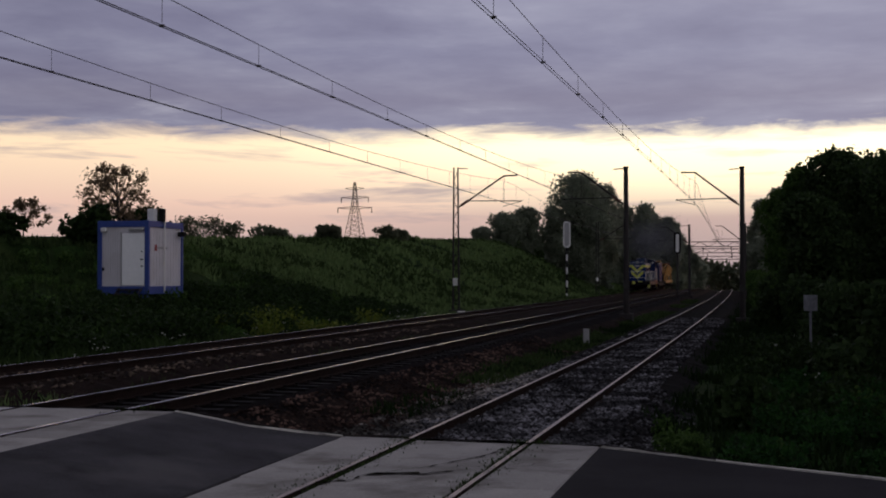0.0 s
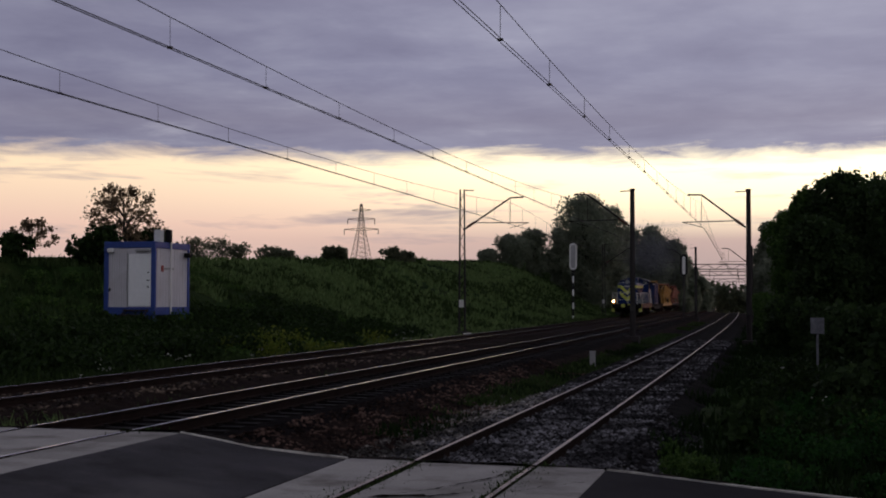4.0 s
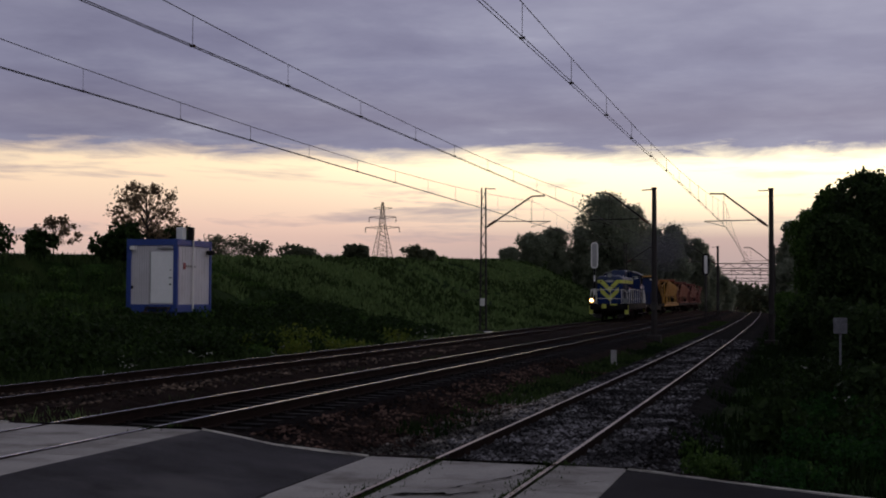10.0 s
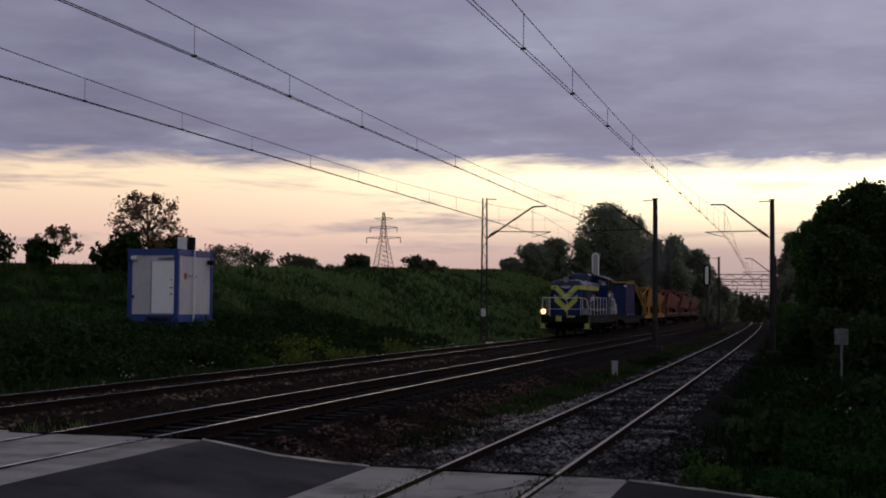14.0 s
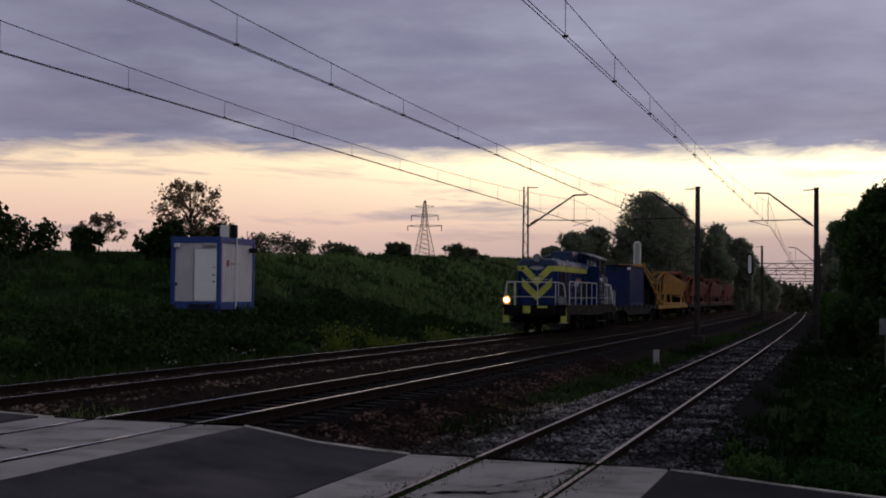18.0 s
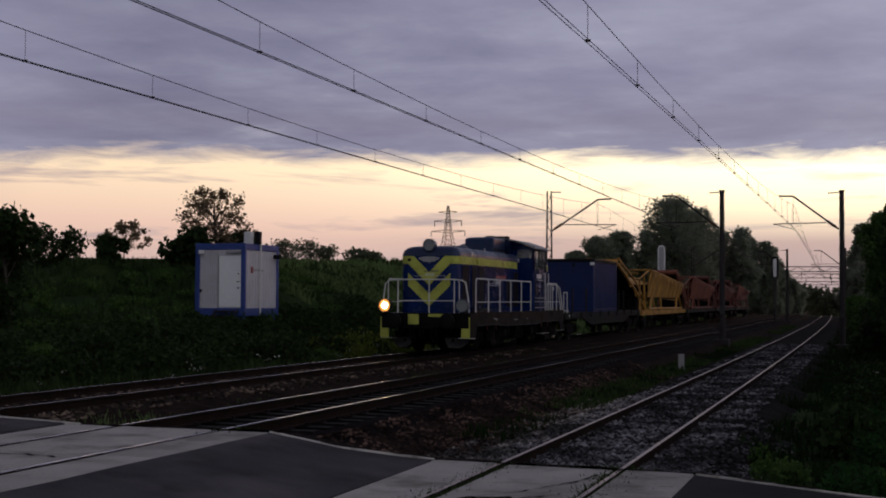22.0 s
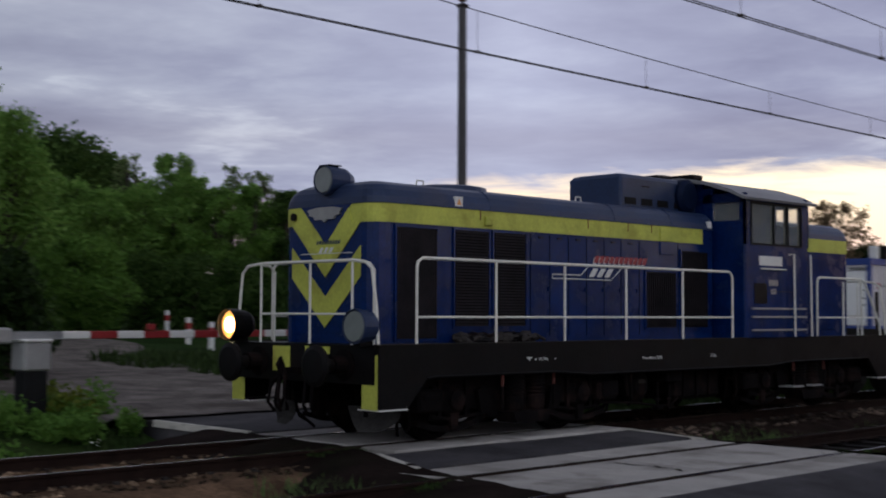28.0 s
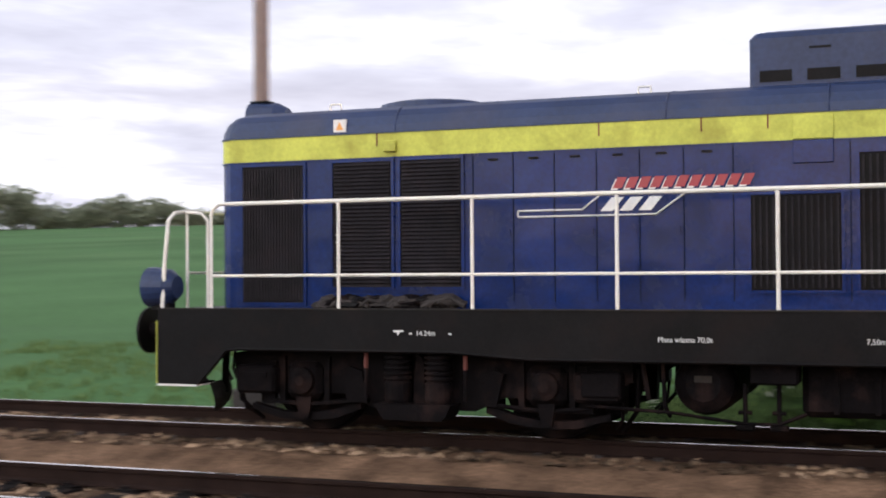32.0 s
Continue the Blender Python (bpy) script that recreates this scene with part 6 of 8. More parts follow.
def build_crossing():
    rnd = random.Random(11)
    t = tagged(empty("crossing_road"), "asphalt and concrete-slab road across the three tracks", "road", kind="structure")
    low = 0.026  # the paving lies a little under the rail heads
    sheet("asphalt", -7.39, -5.37, M["asphalt"], t, "dark patched asphalt", -low)
    sheet("asphalt", -11.60, -10.52, M["asphalt"], t, "", -low)
    # this stretch has a darker asphalt colour than the others
    sheet("asphalt", -1.98, 14.0, M["asphalt_dark"], t, "darker asphalt right of the siding", -low, nx=24)
    sheet("asphalt", -19.5, -14.58, M["asphalt"], t, "", -0.004)
    for k in range(3):
        c, z = TRACKS[k]
        outer = (0.70, 0.76, 0.90)[k]
        for a, b in ((-HALF - outer, -HALF - 0.055), (-HALF + 0.105, HALF - 0.105), (HALF + 0.055, HALF + outer)):
            lo, hi = near_edge(c), far_edge(c + (a + b) / 2)
            n = 2
            for i in range(n):
                y0, y1 = lo + (hi - lo) * i / n + 0.012, lo + (hi - lo) * (i + 1) / n - 0.012
                d = rnd.uniform(-0.008, 0.004)
                part("concrete_slab", obox(c + a, c + b, y0, y1, z - 0.30, z + d - low, 0.018), M["concrete"], t)
        for s in (-1, 1):
            part("flangeway", obox(c + s * (HALF - 0.06) - 0.026, c + s * (HALF - 0.06) + 0.026, near_edge(c), far_edge(c), z - 0.30, z - 0.075), M["black"], t)
    # pale edge strips along the asphalt
    def strip(pts, w, mat, name):
        bm = bmesh.new()
        for (xa, ya), (xb, yb) in zip(pts, pts[1:]):
            d = Vector((xb - xa, yb - ya)).normalized()
            n_ = Vector((-d.y, d.x)) * w / 2
            up = 0.016 - (low if xa > -14 else 0.0)
            za, zb = road_level(xa) + up, road_level(xb) + up
            vs = [bm.verts.new((xa + n_.x, ya + n_.y, za)), bm.verts.new((xa - n_.x, ya - n_.y, za)), bm.verts.new((xb - n_.x, yb - n_.y, zb)), bm.verts.new((xb + n_.x, yb + n_.y, zb))]
            bm.faces.new(vs)
            lo = [bm.verts.new((v.co.x, v.co.y, v.co.z - 0.1)) for v in vs]
            for i in range(4):
                bm.faces.new((vs[i], vs[(i + 1) % 4], lo[(i + 1) % 4], lo[i]))
        bmesh.ops.recalc_face_normals(bm, faces=bm.faces[:])
        return part(name, bm, mat, t)
    def crack(pts, w, name="crack"):
        bm = bmesh.new()
        rn = random.Random(len(pts) * 7 + int(w * 1000))
        line = []
        for (xa, ya), (xb, yb) in zip(pts, pts[1:]):
            for i in range(7):
                u = i / 7
                line.append((xa + (xb - xa) * u + rn.gauss(0, 0.03), ya + (yb - ya) * u + rn.gauss(0, 0.03)))
        prev = None
        for x, y in line:
            q = w * rn.uniform(0.3, 1.4)
            z = road_level(x) + 0.009 - low
            cur = (bm.verts.new((x - q * 0.5, y - q, z)), bm.verts.new((x + q * 0.5, y + q, z)))
            if prev:
                bm.faces.new((prev[0], cur[0], cur[1], prev[1]))
            prev = cur
        bmesh.ops.recalc_face_normals(bm, faces=bm.faces[:])
        part(name, bm, M["dirt"], t, "dark dirt-filled crack")

    crack([(-4.35, 12.1), (-4.1, 12.9), (-3.6, 13.6), (-3.2, 14.5), (-3.0, 15.5)], 0.045)
    crack([(-4.05, 13.0), (-3.5, 13.1), (-3.2, 13.4)], 0.08)
    crack([(-2.75, 13.6), (-2.3, 14.3), (-2.05, 14.6)], 0.012)
    crack([(-9.5, 12.1), (-8.9, 12.2), (-8.3, 12.05)], 0.02)
    strip([(-7.4, 15.30), (-6.4, 15.32), (-5.35, 15.92)], 0.07, M["road_paint"], "edge_line")
    strip([(-1.95, 15.70), (-0.4, 14.86), (1.4, 14.06), (4.0, 13.46), (9, 13.2)], 0.08, M["road_paint"], "edge_line")
    strip([(-11.6, 10.36), (-10.5, 9.98)], 0.08, M["road_paint"], "edge_line")
    strip([(-7.35, 9.42), (-5.6, 9.28)], 0.08, M["road_paint"], "edge_line")
    strip([(-11.7, 15.32), (-10.3, 15.32)], 0.06, M["road_paint"], "edge_line")
    strip([(-17.0, 10.66), (-14.6, 10.66)], 0.08, M["road_paint"], "edge_line")


build_crossing()


def build_gravel_road():
    """The gravel lane climbing away behind the barrier."""
    verts, faces = [], []
    nx, ny = 60, 16
    for i in range(nx + 1):
        x = -17.2 - 40 * i / nx
        c = 12.9 + 0.33 * max(0, -19 - x)
        w = 3.6 + 0.9 * noise.noise(Vector((x * 0.2, 0, 5)))
        for j in range(ny + 1):
            y = c - w + 2 * w * j / ny
            e = 0.06 if 0 < j < ny else -0.10
            verts.append((x, y, max(land_z(x, y), road_level(x) - 0.02 if x > -19.5 else -9) + e + 0.02 * noise.noise(Vector((x, y, 6)))))
    for i in range(nx):
        for j in range(ny):
            q = i * (ny + 1) + j
            faces.append((q, q + ny + 1, q + ny + 2, q + 1))
    tagged(new("gravel_lane", raw_mesh("gravel_lane", verts, faces, [M["gravel_road"]], None, True)), "grey gravel lane climbing away from the crossing", "lane", kind="structure")


build_gravel_road()


def build_shoulders():
    """Packed dirt that ramps from the road's edges down to the stone beds."""
    verts, faces = [], []
    for edge, way in ((near_edge, -1), (far_edge, 1)):
        base = len(verts)
        nx, ny = 90, 6
        for i in range(nx + 1):
            x = -15.6 + 15.2 * i / nx
            for j in range(ny + 1):
                u = j / ny
                y = edge(x) - way * 0.05 + way * 1.5 * u * (1 + 0.3 * noise.noise(Vector((x * 0.7, way, 0))))
                z = road_level(x) - 0.012 - 0.24 * u ** 1.3 + 0.03 * noise.noise(Vector((x * 2, y * 2, 4)))
                verts.append((x, y, z))
        for i in range(nx):
            for j in range(ny):
                q = base + i * (ny + 1) + j
                f = (q, q + ny + 1, q + ny + 2, q + 1)
                faces.append(f if way > 0 else f[::-1])
    tagged(new("road_shoulder", raw_mesh("road_shoulder", verts, faces, [M["dirt"]], None, True)), "packed brown dirt along the crossing's edges", "dirt", kind="structure")


build_shoulders()


# ---- site hut and other things beside the line ----
def build_hut():
    x1, y0, z0 = -22.70, 44.56, 1.07
    W, D, H = 2.15, 3.0, 2.74
    t = tagged(empty("site_hut", (x1 - W, y0, z0)), "white and blue site hut with a white door on the bank", "site hut")
    part("wall_core", obox(0.06, W - 0.06, 0.06, D - 0.06, 0.22, H - 0.16), M["hut_wall"], t)
    for x in (0, W - 0.13):
        for y in (0, D - 0.13):
            part("corner_post", obox(x - (0.05 if x else 0), x + 0.13 + (0.05 if x == 0 else 0), y, y + 0.13, -0.05, H + 0.03, 0.015), M["hut_blue"], t)
    for z, zz in ((-0.04, 0.26), (H - 0.22, H + 0.02)):
        part("frame_beam", obox(0.13, W - 0.13, 0.01, 0.12, z, zz, 0.01), M["hut_blue"], t)
        part("frame_beam", obox(0.13, W - 0.13, D - 0.12, D - 0.01, z, zz, 0.01), M["hut_blue"], t)
        part("frame_beam", obox(0.01, 0.12, 0.13, D - 0.13, z, zz, 0.01), M["hut_blue"], t)
        part("frame_beam", obox(W - 0.12, W - 0.01, 0.13, D - 0.13, z, zz, 0.01), M["hut_blue"], t)
    part("roof", obox(0.02, W - 0.02, 0.02, D - 0.02, H - 0.03, H + 0.02), M["hut_blue"], t)
    for i in range(2):
        part("door_step", obox(1.0, W - 0.25, -0.30 - 0.28 * i, -0.04 - 0.28 * i, 0.10 - 0.17 * i, 0.14 - 0.17 * i, 0.008), M["mast"], t)
    for x in (1.0, W - 0.28):
        part("step_rail", tubes([[(x, -0.03, 0.12), (x, -0.60, -0.14)]], 0.025, 5), M["mast"], t)
    d = part("door", obox(1.02, W - 0.16, 0.02, 0.06, 0.30, 2.28, 0.01), M["hut_door"], t, "white hut door")
    part("handle", obox(W - 0.34, W - 0.24, -0.02, 0.02, 1.26, 1.30), M["black"], d)
    part("lock", obox(W - 0.32, W - 0.26, 0.0, 0.02, 1.00, 1.06), M["black"], d)
    part("lock", obox(W - 0.32, W - 0.26, 0.0, 0.02, 1.56, 1.60), M["black"], d)
    for x in (0.98, W - 0.155):
        part("door_frame", obox(x, x + 0.03, 0.02, 0.065, 0.26, 2.32), M["sign_grey"], t)
    part("awning", obox(1.35, W - 0.2, -0.10, 0.03, 2.38, 2.46, 0.01), M["sign_grey"], t)
    part("wall_lamp", obox(0.20, 0.42, -0.14, 0.03, 2.34, 2.50, 0.02), M["white"], t)
    part("socket", obox(0.20, 0.27, 0.02, 0.06, 0.86, 0.98), M["black"], t)
    for i in range(9):
        x = 0.13 + i * 0.1
        part("panel_groove", obox(x - 0.004, x + 0.004, 0.050, 0.062, 0.26, H - 0.2), M["sign_grey"], t)
    for i in range(11):
        y = 0.3 + i * 0.24
        part("panel_groove", obox(W - 0.062, W - 0.055, y - 0.004, y + 0.004, 0.26, H - 0.2), M["sign_grey"], t)
    for a in (0, 1, 2):
        part("step", obox(0.95, W - 0.25, -0.32 - a * 0.26, -0.06 - a * 0.26, 0.14 - a * 0.18, 0.17 - a * 0.18), M["mast"], t)
    part("step_stringer", tubes([[(0.95, -0.04, 0.2), (0.95, -0.9, -0.38)], [(W - 0.25, -0.04, 0.2), (W - 0.25, -0.9, -0.38)]], 0.025, 5), M["mast"], t)
    part("sign", obox(W - 0.06, W - 0.035, 0.62, 0.78, 1.62, 1.86), M["red"], t, "small red sign")
    for i in range(5):
        part("sign_bar", obox(W - 0.058, W - 0.04, 0.86 + i * 0.17, 0.98 + i * 0.17, 1.70, 1.78), M["sign_grey"], t)
    part("downpipe", tubes([[(W + 0.03, 1.28, 0.0), (W + 0.03, 1.28, H + 0.1)]], 0.035, 6), M["white"], t)
    part("flood_lamp", obox(W - 0.02, W + 0.26, 2.48, 2.74, 2.22, 2.40, 0.03), M["black"], t)
    part("chimney_box", obox(W - 0.42, W - 0.14, 0.70, 1.0, H + 0.02, H + 0.50, 0.02), M["white"], t)
    part("chimney", obox(W - 0.12, W + 0.08, 1.06, 1.28, H + 0.02, H + 0.52, 0.02), M["black"], t)
    for x in (0.1, W - 0.3):
        for y in (0.1, D - 0.3):
            part("foot", obox(x, x + 0.2, y, y + 0.2, -0.9, 0.0), M["hut_blue"], t)


build_hut()


def build_signal(x, y, z_top, z_bot, label, board="sign_grey", bands=("white", "black")):
    zb = bed_z(x, y)
    t = tagged(empty("railway_signal", (x, y, zb)), label, "signal", group="railway signals")
    h0, h1 = z_bot - zb, z_top - zb
    n = 8
    for i in range(n):
        a, b = h0 * i / n, h0 * (i + 1) / n
        part("mast_band", tubes([[(0, 0, a), (0, 0, b)]], 0.08, 8), M[bands[i % 2]], t)
    r = 0.34
    def oval(k):
        pts = [(-r * k, h0 + r), (-r * k, h1 - r)]
        for i in range(1, 8):
            a = math.pi - math.pi * i / 8
            pts.append((r * k * math.cos(a), h1 - r + r * k * math.sin(a)))
        pts += [(r * k, h1 - r), (r * k, h0 + r)]
        for i in range(1, 8):
            a = -math.pi * i / 8
            pts.append((r * k * math.cos(a), h0 + r + r * k * math.sin(a)))
        return pts[::-1]
    dark = board == "black"
    part("board_rim", xz_plate(oval(1.0), 0.0, 0.03), M["black" if dark else "white"], t)
    part("board", xz_plate(oval(0.45 if dark else 0.62), -0.02, 0.028), M["white" if dark else board], t)
    part("ladder", tubes([[(0.16, 0.14, 0), (0.16, 0.14, h1)], [(-0.16, 0.14, 0), (-0.16, 0.14, h1)]] + [[(-0.16, 0.14, 0.4 + 0.35 * i), (0.16, 0.14, 0.4 + 0.35 * i)] for i in range(int(h1 / 0.35))], 0.02, 4), M["mast"], t)


build_signal(-17.55, 115.9, 6.66, 4.25, "railway signal with a pale oval board beside the far track")
build_signal(-8.2, 124.0, 5.85, 3.75, "railway signal with a dark oval board between the tracks", "black", ("mast", "mast"))


def pylon():
    d, az = 420.0, radians(18.03)
    x, y = -d * math.sin(az), d * math.cos(az)
    z = land_z(x, y)
    top = 1.72 + d * math.tan(radians(4.15))
    t = tagged(empty("power_pylon", (x, y, z)), "lattice steel power pylon on the skyline", "pylon")
    h = top - z
    def w(q):
        u = q / h
        return 3.2 * (1 - u / 0.62) + 0.95 * u / 0.62 if u < 0.62 else 0.95 * (1 - (u - 0.62) / 0.38) + 0.25 * (u - 0.62) / 0.38
    lv = [h * k / 14 for k in range(15)]
    for sx in (-1, 1):
        for sy in (-1, 1):
            part("leg", tubes([[(sx * w(q), sy * w(q), q) for q in lv]], 0.10, 4), M["mast"], t)
    for a, b in zip(lv, lv[1:]):
        for s in (-1, 1):
            part("brace", tubes([[(-w(a), s * w(a), a), (w(b), s * w(b), b)], [(w(a), s * w(a), a), (-w(b), s * w(b), b)]], 0.05, 4), M["mast"], t)
            part("brace", tubes([[(s * w(a), -w(a), a), (s * w(b), w(b), b)]], 0.05, 4), M["mast"], t)
    for q, r in ((h * 0.60, 5.8), (h * 0.76, 4.6), (h * 0.90, 3.2)):
        for s in (-1, 1):
            part("crossarm", tubes([[(0, 0, q + 0.5), (s * r, 0, q + 0.1)], [(0, 0, q - 0.4), (s * r, 0, q + 0.05)]], 0.09, 4), M["mast"], t)
    for q, r in ((h * 0.60, 5.8), (h * 0.76, 4.6)):
        for s in (-1, 1):
            part("insulator_string", tubes([[(s * r, 0, q), (s * r, 0, q - 1.6)]], 0.14, 5), M["mast"], t)


pylon()


def small_post(name, x, y, w, d, h, mat, label, cat, lift=0.0):
    zb = bed_z(x, y)
    t = tagged(empty(name, (x, y, zb)), label, cat)
    part("post", obox(-w / 2, w / 2, -d / 2, d / 2, -0.2, h, 0.015), M[mat], t)
    part("cap", obox(-w / 2 - 0.01, w / 2 + 0.01, -d / 2 - 0.01, d / 2 + 0.01, h, h + 0.03), M[mat], t)
    return t


small_post("kilometre_stone", -6.0, 44.0, 0.19, 0.14, 0.52, "sign_grey", "white painted kilometre stone between the tracks", "marker post")
small_post("marker_stone", -15.6, 66.0, 0.35, 0.2, 0.35, "white", "white marker stone at a mast foot", "marker post")


def trackside_box(x, y, z):
    zb = land_z(x, y)
    t = tagged(empty("trackside_plate", (x, y, zb)), "pale grey plate on a post in dark weeds", "marker plate")
    part("post", tubes([[(0, 0, -0.2), (0, 0, z - zb)]], 0.03, 6), M["plate_dull"], t)
    part("plate", obox(-0.15, 0.15, -0.05, -0.03, z - zb - 0.2, z - zb + 0.16, 0.01), M["plate_dull"], t)


trackside_box(0.95, 30.0, 1.12)


# ---- barrier, fence, bollards, car ----
def build_barrier():
    x = -18.2
    z = road_level(x)
    t = tagged(empty("level_crossing_barrier", (x, 9.25, z)), "lowered red and white crossing barrier with a grey drive box", "barrier")
    part("base", obox(-0.18, 0.18, -0.18, 0.18, -0.2, 0.72, 0.02), M["black"], t)
    part("drive_box", obox(-0.22, 0.22, -0.22, 0.22, 0.72, 1.15, 0.03), M["sign_grey"], t, "grey barrier drive box")
    part("drive_lid", obox(-0.24, 0.24, -0.24, 0.24, 1.15, 1.20, 0.02), M["white"], t)
    y, n, tot = 0.49, 14, 6.7
    for i in range(n):
        a, b = y + tot * i / n, y + tot * (i + 1) / n
        part("boom_red" if i % 2 else "boom_white", obox(-0.03, 0.03, a, b, 1.19, 1.31, 0.01), M["red"] if i % 2 else M["white"], t)
    part("counterweight", obox(-0.09, 0.09, -0.85, -0.35, 1.13, 1.37, 0.03), M["sign_grey"], t)
    part("counter_arm", obox(-0.05, 0.05, -0.45, 0.488, 1.19, 1.31), M["galv"], t)
    part("tip_lamp", obox(-0.05, 0.05, 2.0, 2.12, 1.32, 1.42, 0.01), M["red"], t)
    part("boom_stay", tubes([[(0, 6.9, 1.18), (0.02, 6.95, 0.1)]], 0.035, 6), M["galv"], t)


build_barrier()


def bollard(x, y):
    t = empty("bollard", (x, y, max(land_z(x, y), 0) + 0.02))
    part("post", obox(-0.08, 0.08, -0.08, 0.08, -0.4, 0.86, 0.02), M["white"], t)
    part("red_band", obox(-0.084, 0.084, -0.084, 0.084, 0.50, 0.72, 0.01), M["red"], t)
    part("cap", obox(-0.07, 0.07, -0.07, 0.07, 0.86, 0.90, 0.01), M["white"], t)
    return tagged(t, "white bollard with a red band beside the gravel lane", "bollard", group="bollards by the lane")


for az, d in ((51.5, 29), (52.9, 31.5), (54.5, 33.5), (55.56, 42), (56.55, 45), (57.48, 51)):
    bollard(-d * math.sin(radians(az)), d * math.cos(radians(az)))


def build_fence(x, ya, yb, name="pipe_fence"):
    t = tagged(empty(name, (x, ya, 0)), "black steel pipe fence beside the crossing", "fence", group="pipe fences")
    n = max(1, round((yb - ya) / 2.2))
    def g(y):
        return max(land_z(x, y), -0.1)
    for i in range(n + 1):
        y = ya + (yb - ya) * i / n
        part("post", obox(-0.06, 0.06, y - ya - 0.06, y - ya + 0.06, g(y) - 0.4, 1.72), M["black"], t)
    for z in (1.70, 0.75):
        part("rail", tubes([[(0, 0, z), (0, yb - ya, z)]], 0.035, 6), M["black"], t)


build_fence(-18.4, 16.9, 22.2)
build_fence(-18.6, -1.2, 8.2)


def build_side_sign():
    x, y = -20.0, 8.9
    z = land_z(x, y)
    t = tagged(empty("road_sign", (x, y, z)), "white crossing sign seen nearly edge-on on a grey post", "road sign")
    part("post", tubes([[(0, 0, -0.3), (0, 0, 2.7)]], 0.035, 8), M["galv"], t)
    bm = bmesh.new()
    prism(bm, [(-0.10, 1.55), (0.10, 1.55), (0.10, 2.75), (-0.10, 2.75)], "y", -0.06, -0.04)
    part("board", bm, M["white"], t)
    part("clip", obox(-0.05, 0.05, -0.04, 0.04, 2.2, 2.26), M["galv"], t)


build_side_sign()


def plain_mast(x, y, top, label):
    z = land_z(x, y)
    t = tagged(empty("utility_pole", (x, y, z)), label, "utility pole")
    bm = bmesh.new()
    tube(bm, [(0, 0, -0.4), (0, 0, top - z)], 0.15, 10, r_end=0.10)
    part("pole", bm, M["mast_grey"], t)
    part("plate", obox(-0.12, 0.12, -0.17, -0.15, 1.0, 1.22), M["white"], t)
    part("cap", obox(-0.13, 0.13, -0.13, 0.13, top - z - 0.25, top - z - 0.1, 0.02), M["mast"], t)
    part("rod", tubes([[(0, 0, top - z), (0, 0, top - z + 0.6)]], 0.018, 5), M["mast"], t)


plain_mast(-21.9, 8.3, 7.2, "slim concrete utility pole beyond the pipe fence")


